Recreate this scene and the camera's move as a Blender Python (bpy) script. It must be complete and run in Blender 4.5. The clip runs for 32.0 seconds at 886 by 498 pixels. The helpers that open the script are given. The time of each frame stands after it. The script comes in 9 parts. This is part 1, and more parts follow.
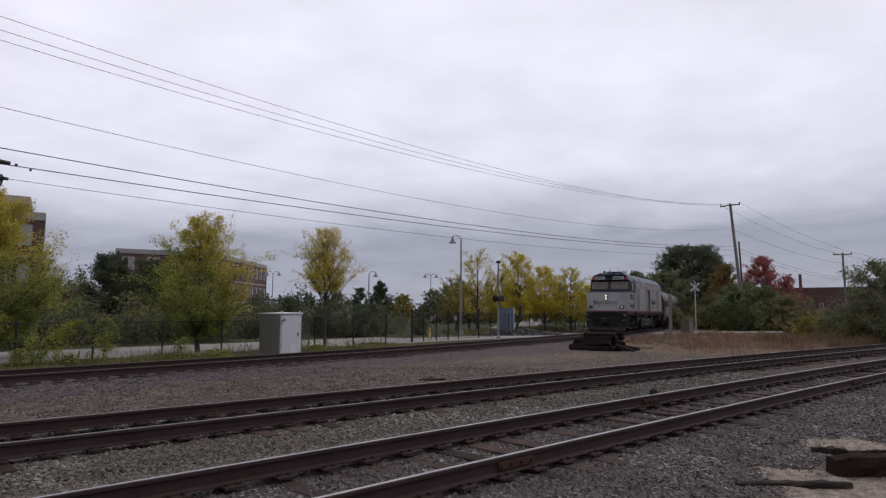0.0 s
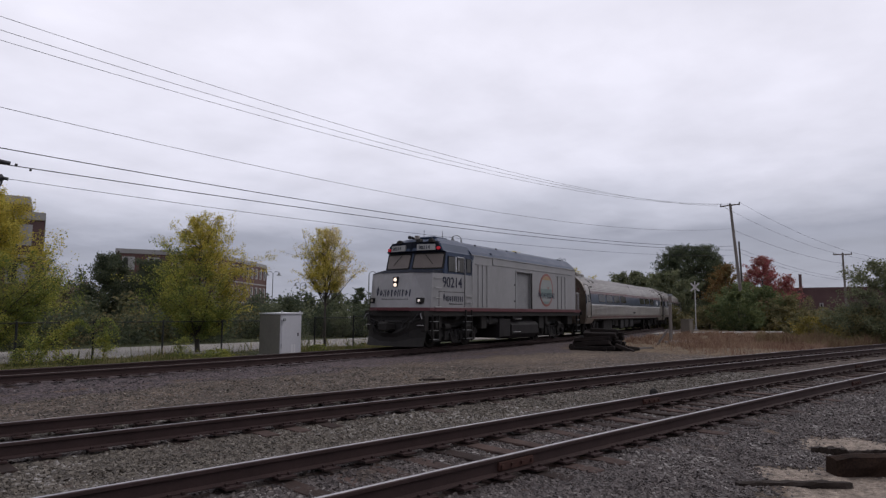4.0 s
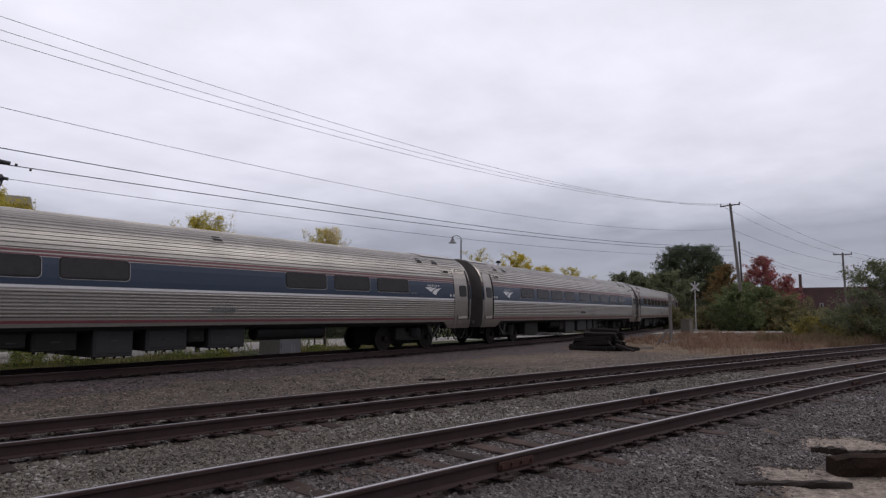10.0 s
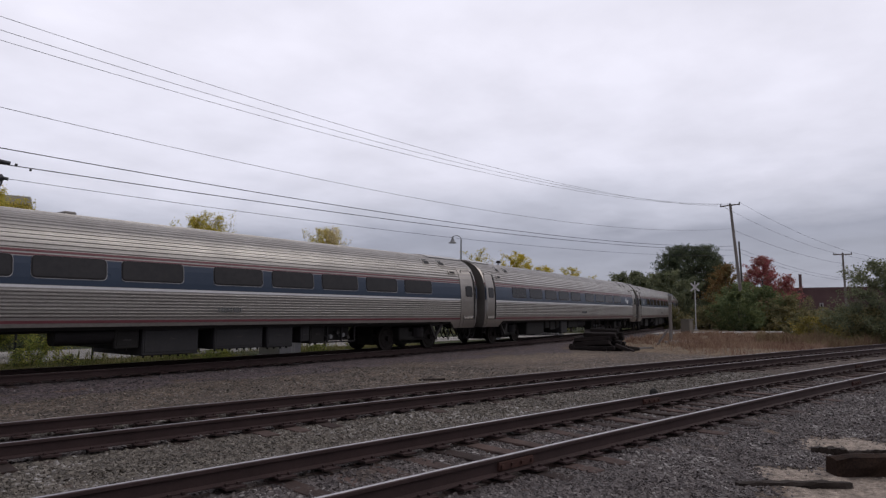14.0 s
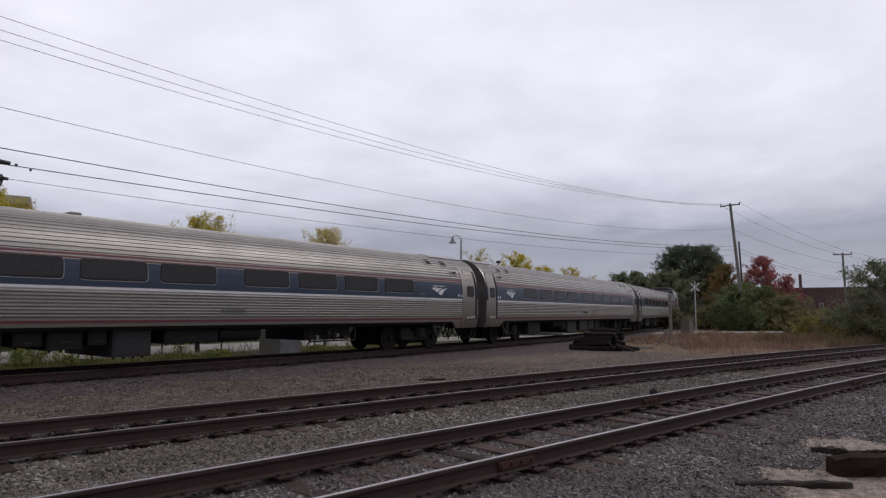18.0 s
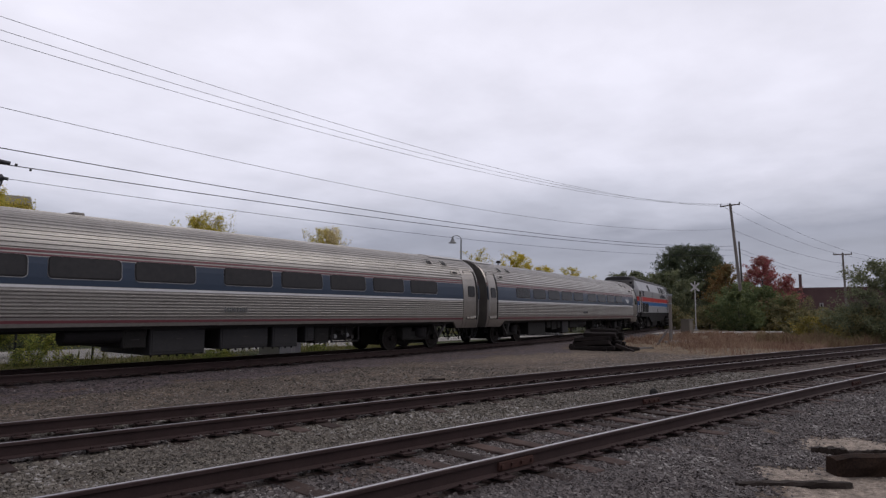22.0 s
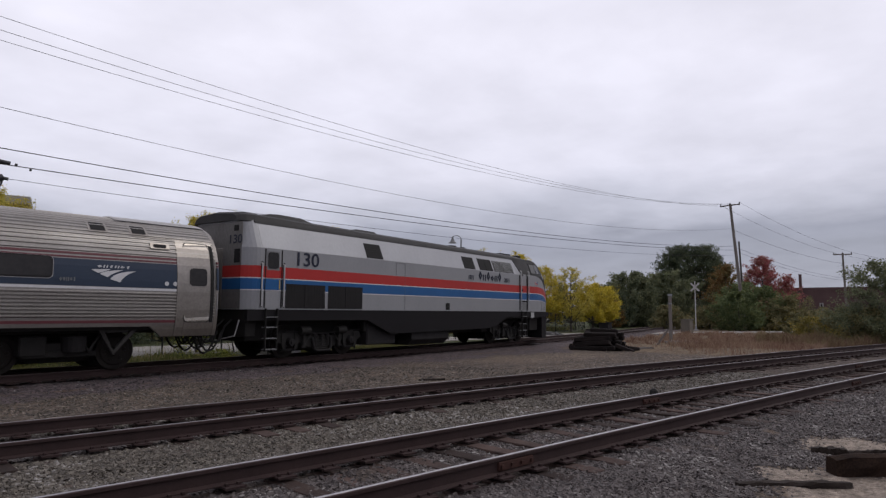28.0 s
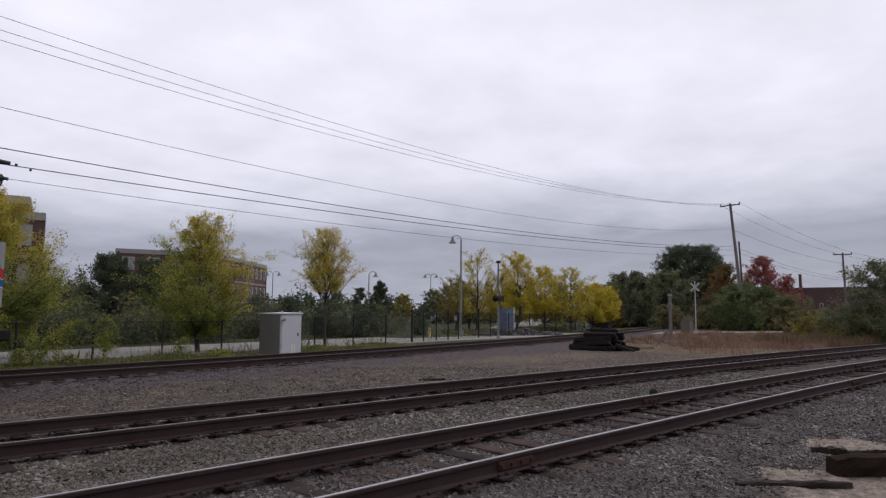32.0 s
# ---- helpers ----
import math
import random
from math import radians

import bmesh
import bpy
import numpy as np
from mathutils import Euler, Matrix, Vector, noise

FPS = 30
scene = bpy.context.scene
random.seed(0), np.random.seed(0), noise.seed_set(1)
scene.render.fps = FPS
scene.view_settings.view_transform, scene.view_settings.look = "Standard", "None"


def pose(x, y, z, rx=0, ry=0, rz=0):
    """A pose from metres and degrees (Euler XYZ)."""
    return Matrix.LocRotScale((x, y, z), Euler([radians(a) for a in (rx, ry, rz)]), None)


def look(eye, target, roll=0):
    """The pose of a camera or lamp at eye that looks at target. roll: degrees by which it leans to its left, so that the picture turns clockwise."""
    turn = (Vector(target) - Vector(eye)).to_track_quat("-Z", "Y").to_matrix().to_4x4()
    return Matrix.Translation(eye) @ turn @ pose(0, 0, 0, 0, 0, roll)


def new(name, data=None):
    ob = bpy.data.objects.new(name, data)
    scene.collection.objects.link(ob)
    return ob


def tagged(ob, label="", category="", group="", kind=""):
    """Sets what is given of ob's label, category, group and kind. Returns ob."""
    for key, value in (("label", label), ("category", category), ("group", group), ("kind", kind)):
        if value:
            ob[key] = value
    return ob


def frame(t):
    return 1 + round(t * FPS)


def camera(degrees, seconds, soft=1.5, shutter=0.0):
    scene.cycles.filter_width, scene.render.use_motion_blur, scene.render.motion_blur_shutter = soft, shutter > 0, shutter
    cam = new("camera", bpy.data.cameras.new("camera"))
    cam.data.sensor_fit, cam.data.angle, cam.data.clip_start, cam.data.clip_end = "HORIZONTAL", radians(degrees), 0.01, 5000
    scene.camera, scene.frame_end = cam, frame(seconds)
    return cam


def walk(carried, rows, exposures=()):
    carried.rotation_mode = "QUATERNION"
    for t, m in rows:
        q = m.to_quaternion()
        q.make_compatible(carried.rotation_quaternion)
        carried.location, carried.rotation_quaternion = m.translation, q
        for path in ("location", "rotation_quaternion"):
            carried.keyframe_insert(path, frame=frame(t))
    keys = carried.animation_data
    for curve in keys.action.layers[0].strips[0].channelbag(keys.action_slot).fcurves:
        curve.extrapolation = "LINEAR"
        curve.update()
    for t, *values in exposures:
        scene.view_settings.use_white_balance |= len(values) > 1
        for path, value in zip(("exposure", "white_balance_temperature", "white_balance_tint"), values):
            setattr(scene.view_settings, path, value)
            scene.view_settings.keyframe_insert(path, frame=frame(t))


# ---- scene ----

# ---- camera ----
cam = camera(68.58, 32.0, soft=1.32)
EYE = (0.0, 0.0, 1.483)
YAW, PITCH, ROLL = radians(39.63), radians(5.479), 0.399
AIM = (math.cos(YAW) * math.cos(PITCH), math.sin(YAW) * math.cos(PITCH), EYE[2] + math.sin(PITCH))
STAND = look(EYE, AIM, ROLL)
walk(cam, [(0.0, STAND), (32.0, STAND)], exposures=[(0.0, 0.0), (3.5, 0.0), (6.0, 0.03), (7.2, 0.06), (9.0, 0.01), (12.0, 0.0), (27.0, 0.0), (29.0, 0.03), (30.0, 0.06), (31.0, 0.05), (32.0, 0.04)])

# ---- world and sun: a high overcast with a darker bank low over the horizon ----
SUN_EL, SUN_AZ = radians(48), radians(-35)   # height, and bearing counted from +x towards +y
world = bpy.data.worlds.new("overcast_sky")
scene.world = world
world.use_nodes = True


def build_sky():
    nt = world.node_tree
    nt.nodes.clear()
    N, L = nt.nodes.new, nt.links.new
    out, bg = N("ShaderNodeOutputWorld"), N("ShaderNodeBackground")
    sky = N("ShaderNodeTexSky")
    sky.sky_type, sky.sun_disc = "NISHITA", False
    sky.sun_elevation, sky.sun_rotation = SUN_EL, math.pi / 2 - SUN_AZ
    sky.dust_density = 3.0
    co, sep = N("ShaderNodeTexCoord"), N("ShaderNodeSeparateXYZ")
    L(co.outputs["Generated"], sep.inputs[0])
    # clouds lie in a flat layer: divide the direction by its height
    div = N("ShaderNodeVectorMath")
    div.operation = "DIVIDE"
    lift = N("ShaderNodeMath")
    lift.operation, lift.inputs[1].default_value = "ADD", 0.16
    absz = N("ShaderNodeMath")
    absz.operation = "ABSOLUTE"
    L(sep.outputs["Z"], absz.inputs[0])
    L(absz.outputs[0], lift.inputs[0])
    comb = N("ShaderNodeCombineXYZ")
    for i in range(3):
        L(lift.outputs[0], comb.inputs[i])
    L(co.outputs["Generated"], div.inputs[0])
    L(comb.outputs[0], div.inputs[1])
    n1, n2 = N("ShaderNodeTexNoise"), N("ShaderNodeTexNoise")
    n1.inputs["Scale"].default_value, n1.inputs["Detail"].default_value, n1.inputs["Roughness"].default_value = 1.1, 6, 0.55
    n2.inputs["Scale"].default_value, n2.inputs["Detail"].default_value = 3.2, 5
    L(div.outputs[0], n1.inputs["Vector"])
    L(div.outputs[0], n2.inputs["Vector"])
    # height, pushed up and down by the clouds, gives the tone
    mix = N("ShaderNodeMath")
    mix.operation, mix.inputs[1].default_value, mix.inputs[2].default_value = "MULTIPLY_ADD", 0.13, -0.065
    L(n1.outputs["Fac"], mix.inputs[0])
    hgt = N("ShaderNodeMath")
    hgt.operation = "ADD"
    # the dark bank stands higher towards the woods
    side, bank, low = N("ShaderNodeVectorMath"), N("ShaderNodeMath"), N("ShaderNodeMath")
    side.operation, bank.operation, low.operation = "DOT_PRODUCT", "MULTIPLY_ADD", "ADD"
    side.inputs[1].default_value = (math.cos(radians(76)), math.sin(radians(76)), 0)
    bank.inputs[1].default_value, bank.inputs[2].default_value = 0.030, -0.027
    L(co.outputs["Generated"], side.inputs[0])
    L(side.outputs["Value"], bank.inputs[0])
    L(sep.outputs["Z"], low.inputs[0])
    L(bank.outputs[0], low.inputs[1])
    L(low.outputs[0], hgt.inputs[0])
    L(mix.outputs[0], hgt.inputs[1])
    ramp = N("ShaderNodeValToRGB")
    L(hgt.outputs[0], ramp.inputs[0])
    stops = ((0.0, (0.44, 0.455, 0.543)), (0.05, (0.40, 0.415, 0.502)), (0.10, (0.39, 0.405, 0.497)), (0.145, (0.62, 0.63, 0.743)),
             (0.20, (0.84, 0.835, 0.963)), (0.38, (0.95, 0.935, 1.061)), (1.0, (0.90, 0.89, 1.015)))
    el = ramp.color_ramp.elements
    while len(el) < len(stops):
        el.new(0.5)
    for e, (pos, c) in zip(el, stops):
        e.position, e.color = pos, (*c, 1)
    tone = N("ShaderNodeMapRange")
    L(n2.outputs["Fac"], tone.inputs[0])
    tone.inputs[1].default_value, tone.inputs[2].default_value = 0.3, 0.7
    tone.inputs[3].default_value, tone.inputs[4].default_value = 0.92, 1.06
    mul = N("ShaderNodeVectorMath")
    mul.operation = "SCALE"
    L(ramp.outputs[0], mul.inputs[0])
    L(tone.outputs[0], mul.inputs["Scale"])
    dim = N("ShaderNodeVectorMath")
    dim.operation, dim.inputs["Scale"].default_value = "SCALE", 0.08
    L(sky.outputs[0], dim.inputs[0])
    blend = N("ShaderNodeMix")
    blend.data_type, blend.inputs[0].default_value = "RGBA", 0.94
    L(dim.outputs[0], blend.inputs[6])
    L(mul.outputs[0], blend.inputs[7])
    # the cloud is thinner and brighter towards the far left of the line
    dot, gain, glow = N("ShaderNodeVectorMath"), N("ShaderNodeMapRange"), N("ShaderNodeVectorMath")
    dot.operation, glow.operation = "DOT_PRODUCT", "SCALE"
    dot.inputs[1].default_value = (math.cos(radians(76)), math.sin(radians(76)), 0)
    gain.inputs[1].default_value, gain.inputs[2].default_value = 0.0, 1.0
    gain.inputs[3].default_value, gain.inputs[4].default_value = 0.90, 0.97
    L(co.outputs["Generated"], dot.inputs[0])
    L(dot.outputs["Value"], gain.inputs[0])
    L(blend.outputs[2], glow.inputs[0])
    L(gain.outputs[0], glow.inputs["Scale"])
    L(glow.outputs[0], bg.inputs[0])
    bg.inputs[1].default_value = 1.0
    L(bg.outputs[0], out.inputs[0])


build_sky()
sun = new("sun", bpy.data.lights.new("sun", "SUN"))
sun.data.energy, sun.data.angle, sun.data.color = 0.95, radians(32), (1.0, 0.97, 0.93)
sun.matrix_basis = look((0, 0, 0), (-math.cos(SUN_EL) * math.cos(SUN_AZ), -math.cos(SUN_EL) * math.sin(SUN_AZ), -math.sin(SUN_EL)))


# ---- materials ----
def mat(name, c1, c2=None, rough=0.7, metal=0.0, scale=3.0, fine=40.0, bump=0.2, rand=0.0, island=0.0, spec=0.5, streak=0.0, dist=0.004, emit=0.0):
    """Two colours mixed by coarse and fine noise; rand and island vary brightness from piece to piece; streak stretches the coarse noise downwards."""
    m = bpy.data.materials.new(name)
    m.use_nodes = True
    nt = m.node_tree
    N, L = nt.nodes.new, nt.links.new
    b = nt.nodes["Principled BSDF"]
    c2 = c2 or tuple(v * 0.75 for v in c1)
    co = N("ShaderNodeTexCoord")
    mp = N("ShaderNodeMapping")
    mp.inputs["Scale"].default_value = (1, 1, 1 - streak)
    L(co.outputs["Object"], mp.inputs[0])
    n1, n2 = N("ShaderNodeTexNoise"), N("ShaderNodeTexNoise")
    for n, s, d in ((n1, scale, 5), (n2, fine, 4)):
        n.inputs["Scale"].default_value, n.inputs["Detail"].default_value, n.inputs["Roughness"].default_value = s, d, 0.62
        L(mp.outputs[0], n.inputs["Vector"])
    add = N("ShaderNodeMath")
    add.operation, add.inputs[1].default_value = "MULTIPLY_ADD", 0.5
    half = N("ShaderNodeMath")
    half.operation, half.inputs[1].default_value = "MULTIPLY", 0.5
    L(n2.outputs["Fac"], half.inputs[0])
    L(n1.outputs["Fac"], add.inputs[0])
    L(half.outputs[0], add.inputs[2])
    rmp = N("ShaderNodeMapRange")
    rmp.inputs[1].default_value, rmp.inputs[2].default_value = 0.36, 0.64
    L(add.outputs[0], rmp.inputs[0])
    mx = N("ShaderNodeMix")
    mx.data_type = "RGBA"
    L(rmp.outputs[0], mx.inputs[0])
    mx.inputs[6].default_value, mx.inputs[7].default_value = (*c1, 1), (*c2, 1)
    col = mx.outputs[2]
    for amount, node, sock in ((rand, "ShaderNodeObjectInfo", "Random"), (island, "ShaderNodeNewGeometry", "Random Per Island")):
        if amount:
            src, mr, sc = N(node), N("ShaderNodeMapRange"), N("ShaderNodeVectorMath")
            L(src.outputs[sock], mr.inputs[0])
            mr.inputs[3].default_value, mr.inputs[4].default_value = 1 - amount, 1 + amount
            sc.operation = "SCALE"
            L(col, sc.inputs[0])
            L(mr.outputs[0], sc.inputs["Scale"])
            col = sc.outputs[0]
    L(col, b.inputs["Base Color"])
    b.inputs["Metallic"].default_value = metal
    b.inputs["Specular IOR Level"].default_value = spec
    rr = N("ShaderNodeMapRange")
    rr.inputs[3].default_value, rr.inputs[4].default_value = max(0.03, rough - 0.1), min(1, rough + 0.1)
    L(n1.outputs["Fac"], rr.inputs[0])
    L(rr.outputs[0], b.inputs["Roughness"])
    if bump:
        bp = N("ShaderNodeBump")
        bp.inputs["Strength"].default_value, bp.inputs["Distance"].default_value = bump, dist
        L(n2.outputs["Fac"], bp.inputs["Height"])
        L(bp.outputs[0], b.inputs["Normal"])
    if emit:
        b.inputs["Emission Color"].default_value = (*c1, 1)
        b.inputs["Emission Strength"].default_value = emit
    return m


def leaf_mat(name, c1, c2, c3):
    """Leaves in three tones, each leaf its own, with some light coming through."""
    m = bpy.data.materials.new(name)
    m.use_nodes = True
    nt = m.node_tree
    N, L = nt.nodes.new, nt.links.new
    b = nt.nodes["Principled BSDF"]
    geo, ramp = N("ShaderNodeNewGeometry"), N("ShaderNodeValToRGB")
    L(geo.outputs["Random Per Island"], ramp.inputs[0])
    co, no = N("ShaderNodeTexCoord"), N("ShaderNodeTexNoise")
    no.inputs["Scale"].default_value, no.inputs["Detail"].default_value = 0.9, 3
    L(co.outputs["Object"], no.inputs["Vector"])
    mr = N("ShaderNodeMapRange")
    mr.inputs[1].default_value, mr.inputs[2].default_value = 0.35, 0.65
    mr.inputs[3].default_value, mr.inputs[4].default_value = -0.35, 0.35
    L(no.outputs["Fac"], mr.inputs[0])
    ad = N("ShaderNodeMath")
    L(geo.outputs["Random Per Island"], ad.inputs[0])
    L(mr.outputs[0], ad.inputs[1])
    L(ad.outputs[0], ramp.inputs[0])
    el = ramp.color_ramp.elements
    el.new(0.5)
    for e, p, c in zip(el, (0.1, 0.5, 0.9), (c1, c2, c3)):
        e.position, e.color = p, (*c, 1)
    L(ramp.outputs[0], b.inputs["Base Color"])
    b.inputs["Roughness"].default_value = 0.65
    b.inputs["Specular IOR Level"].default_value = 0.25
    tr, ms = N("ShaderNodeBsdfTranslucent"), N("ShaderNodeMixShader")
    L(ramp.outputs[0], tr.inputs[0])
    ms.inputs[0].default_value = 0.45
    L(b.outputs[0], ms.inputs[1])
    L(tr.outputs[0], ms.inputs[2])
    L(ms.outputs[0], nt.nodes["Material Output"].inputs[0])
    return m


M_STEEL = mat("stainless_steel", (0.272, 0.255, 0.238), (0.204, 0.189, 0.176), 0.37, 0.68, 0.9, 14, 0.05, streak=0.0)
M_STEEL_DOOR = mat("brushed_door_steel", (0.275, 0.250, 0.226), (0.190, 0.170, 0.152), 0.33, 0.7, 1.1, 16, 0.03)
M_DOOR_STEEL = mat("bright_door_steel", (0.36, 0.33, 0.295), (0.225, 0.198, 0.165), 0.27, 0.72, 0.7, 5, 0.02)
# body silver darkened for soot and for the shade on the flat end
M_SOOT_SHADE_SILVER = mat("sooty_shaded_silver", (0.15, 0.142, 0.138), (0.10, 0.094, 0.09), 0.7, 0.05, 1.2, 14, 0.08, spec=0.2, streak=0.5)
M_DIRTY = mat("sooty_steel", (0.18, 0.162, 0.144), (0.12, 0.108, 0.099), 0.6, 0.3, 2, 25, 0.15)
M_BAND_BLUE = mat("band_blue", (0.022, 0.034, 0.058), (0.016, 0.026, 0.046), 0.32, 0, 1.5, 30, 0.02, spec=0.30)
M_BAND_RED = mat("band_red", (0.112, 0.033, 0.039), (0.086, 0.026, 0.031), 0.4, 0, 2, 30, 0.04, spec=0.25)
M_BAND_WHITE = mat("band_white", (0.51, 0.5025, 0.51), (0.4125, 0.405, 0.4125), 0.4, 0, 2, 30, 0.04)
M_GLASS_DARK = mat("tinted_glass", (0.022, 0.021, 0.022), (0.030, 0.028, 0.028), 0.12, 0, 1, 8, 0.0, spec=0.14)
M_RUBBER = mat("black_rubber", (0.0132, 0.0126, 0.0126), (0.021, 0.0198, 0.0192), 0.75, 0, 3, 40, 0.3, spec=0.15)
# opaque grey in place of light showing through from the far side
M_GLASS_CAB = mat("grey_cab_glass", (0.055, 0.055, 0.06), (0.035, 0.035, 0.04), 0.2, 0, 2, 8, 0.0, spec=0.25)
M_END_BROWN = mat("sooty_brown_end", (0.15, 0.118, 0.09), (0.085, 0.066, 0.052), 0.8, 0, 1.5, 14, 0.2, spec=0.2, streak=0.6)
M_BATTEN = mat("painted_batten", (0.11, 0.11, 0.112), (0.09, 0.09, 0.093), 0.5, 0, 2, 20, 0.05)
M_WHITE_BRIGHT = mat("white_reflective_strip", (0.6, 0.6, 0.6), (0.54, 0.54, 0.54), 0.4, 0, 2, 20, 0.0)
# dark reflection of trees on a polished head, put into the colour
M_RAIL_TREE_SHEEN = mat("tree_mirroring_rail_head", (0.10, 0.085, 0.08), (0.065, 0.055, 0.052), 0.6, 0.3, 3, 60, 0.05, spec=0.2)
M_RUST = mat("red_rust", (0.058, 0.028, 0.023), (0.036, 0.019, 0.016), 0.85, 0.1, 6, 50, 0.3, spec=0.15)
M_TIMBER = mat("weathered_timber", (0.035, 0.0215, 0.0155), (0.011, 0.0075, 0.006), 0.95, 0, 2.5, 40, 0.9, spec=0.05)
M_UNDER = mat("underframe_black", (0.0135, 0.0126, 0.012), (0.024, 0.022, 0.0205), 0.7, 0.1, 2.5, 30, 0.3, spec=0.15)
M_UNDER_GREY = mat("underframe_grey", (0.0205, 0.0185, 0.0188), (0.0125, 0.0113, 0.0115), 0.65, 0.1, 2, 25, 0.2, spec=0.15)
M_WHEEL = mat("wheel_steel", (0.022, 0.018, 0.016), (0.014, 0.012, 0.011), 0.6, 0.5, 4, 30, 0.2, spec=0.15)
M_CAB_SILVER = mat("cab_car_silver", (0.224, 0.221, 0.225), (0.183, 0.180, 0.182), 0.45, 0.1, 0.7, 5, 0.0, streak=0.45)
M_CAB_NAVY = mat("cab_front_navy", (0.0085, 0.0105, 0.018), (0.006, 0.008, 0.0135), 0.65, 0, 1.5, 22, 0.05, spec=0.1)
M_CAB_BLUE = mat("cab_car_blue", (0.0205, 0.034, 0.068), (0.0155, 0.0265, 0.054), 0.45, 0, 1.2, 20, 0.05, spec=0.25)
M_CAB_RED = mat("cab_car_red", (0.096, 0.027, 0.033), (0.066, 0.021, 0.024), 0.5, 0, 2, 20, 0.05, spec=0.25)
M_NAVY = mat("lettering_navy", (0.0154, 0.0182, 0.0315), (0.021, 0.0231, 0.0385), 0.5, 0, 4, 30, 0.0, spec=0.15)
M_SHUTTER = mat("shutter_grey", (0.162, 0.162, 0.165), (0.12, 0.12, 0.123), 0.5, 0.2, 2, 25, 0.1)
M_RING = mat("emblem_red", (0.20, 0.056, 0.045), (0.165, 0.048, 0.040), 0.45, 0, 3, 30, 0.0)
M_TEAL = mat("emblem_teal", (0.105, 0.150, 0.142), (0.09, 0.128, 0.124), 0.45, 0, 3, 30, 0.0)
M_MIST = mat("emblem_pale", (0.205, 0.215, 0.205), (0.165, 0.185, 0.185), 0.45, 0, 3, 30, 0.0)
M_ORANGE = mat("emblem_orange", (0.26, 0.165, 0.07), (0.22, 0.15, 0.08), 0.45, 0, 3, 30, 0.0)
M_P_SILVER = mat("engine_silver", (0.2344, 0.2344, 0.2427), (0.2009, 0.2009, 0.2093), 0.42, 0.15, 0.8, 16, 0.05, streak=0.5)
# lighter copy of the silver: sky sheen of the sloping upper sides as colour
M_P_SKY_SHEEN = mat("engine_sky_sheen_silver", (0.268, 0.268, 0.282), (0.232, 0.232, 0.245), 0.42, 0.15, 0.8, 16, 0.05, streak=0.5)
M_P_RED = mat("engine_red", (0.35, 0.027, 0.024), (0.295, 0.023, 0.021), 0.4, 0, 1.5, 20, 0.03, spec=0.2)
M_P_BLUE = mat("engine_blue", (0.014, 0.080, 0.218), (0.012, 0.069, 0.188), 0.4, 0, 1.5, 20, 0.03, spec=0.25)
M_P_ROOF = mat("engine_roof_grey", (0.037, 0.035, 0.035), (0.026, 0.0245, 0.0245), 0.6, 0, 1.5, 20, 0.1, spec=0.15)
M_P_BLACK = mat("engine_sill_black", (0.0098, 0.0088, 0.0096), (0.0135, 0.0122, 0.0132), 0.6, 0, 1.5, 25, 0.1, spec=0.08)
M_GRILLE = mat("intake_black", (0.0098, 0.0091, 0.0091), (0.0168, 0.0154, 0.0154), 0.7, 0, 4, 30, 0.2, spec=0.15)
M_CASE = mat("dusty_dark_case", (0.027, 0.0255, 0.0265), (0.019, 0.018, 0.019), 0.6, 0.1, 1.5, 20, 0.1, spec=0.2)
M_BRACKET = mat("sooty_bracket", (0.046, 0.042, 0.040), (0.028, 0.026, 0.025), 0.7, 0.1, 4, 30, 0.2, spec=0.15)
M_RAIL_BRIGHT = mat("bright_hand_rail", (0.46, 0.45, 0.45), (0.36, 0.35, 0.35), 0.4, 0.3, 4, 30, 0.02)
# the olive reflection in these panes is put into the base colour
M_GLASS_SIDE = mat("cab_side_glass_sheen", (0.060, 0.057, 0.050), (0.042, 0.040, 0.037), 0.15, 0, 1, 6, 0.0, spec=0.3)
M_RAILING = mat("grab_rail_grey", (0.336, 0.328, 0.328), (0.24, 0.232, 0.232), 0.5, 0.3, 4, 30, 0.05)
M_YELLOW = mat("safety_yellow", (0.42, 0.31, 0.07), (0.36, 0.26, 0.06), 0.5, 0, 4, 30, 0.05)
M_LAMP_ON = mat("headlight_glow", (1.0, 0.80, 0.66), (1.0, 0.8, 0.65), 0.3, 0, 1, 5, 0, emit=1.0)
M_LAMP_DIM = mat("dim_lamp", (0.62, 0.56, 0.52), (0.4, 0.36, 0.34), 0.25, 0, 8, 30, 0, emit=0.6)
M_LAMP_RED = mat("marker_glow", (0.34, 0.004, 0.014), (0.38, 0.005, 0.014), 0.4, 0, 1, 5, 0, emit=0.35)
M_LAMP_OFF = mat("lamp_glass", (0.25, 0.22, 0.19), (0.18, 0.16, 0.14), 0.2, 0, 5, 20, 0)
M_RAIL = mat("rusty_rail", (0.045, 0.0285, 0.027), (0.031, 0.0205, 0.0198), 0.75, 0.25, 2.5, 45, 0.25, spec=0.15)
M_RAIL_TOP = mat("worn_rail_head", (0.34, 0.325, 0.345), (0.20, 0.19, 0.20), 0.42, 0.8, 1.2, 60, 0.05)
M_RAIL_MID = mat("half_worn_rail_head", (0.26, 0.245, 0.265), (0.12, 0.108, 0.11), 0.45, 0.7, 0.8, 60, 0.05)
M_TIE = mat("weathered_tie", (0.054, 0.035, 0.029), (0.026, 0.018, 0.016), 0.9, 0, 4, 50, 0.9, rand=0.5, spec=0.15)
M_TIE_OLD = mat("creosoted_tie", (0.0185, 0.0135, 0.0120), (0.0085, 0.0068, 0.0064), 0.85, 0, 4, 40, 0.8, rand=0.3, spec=0.15)
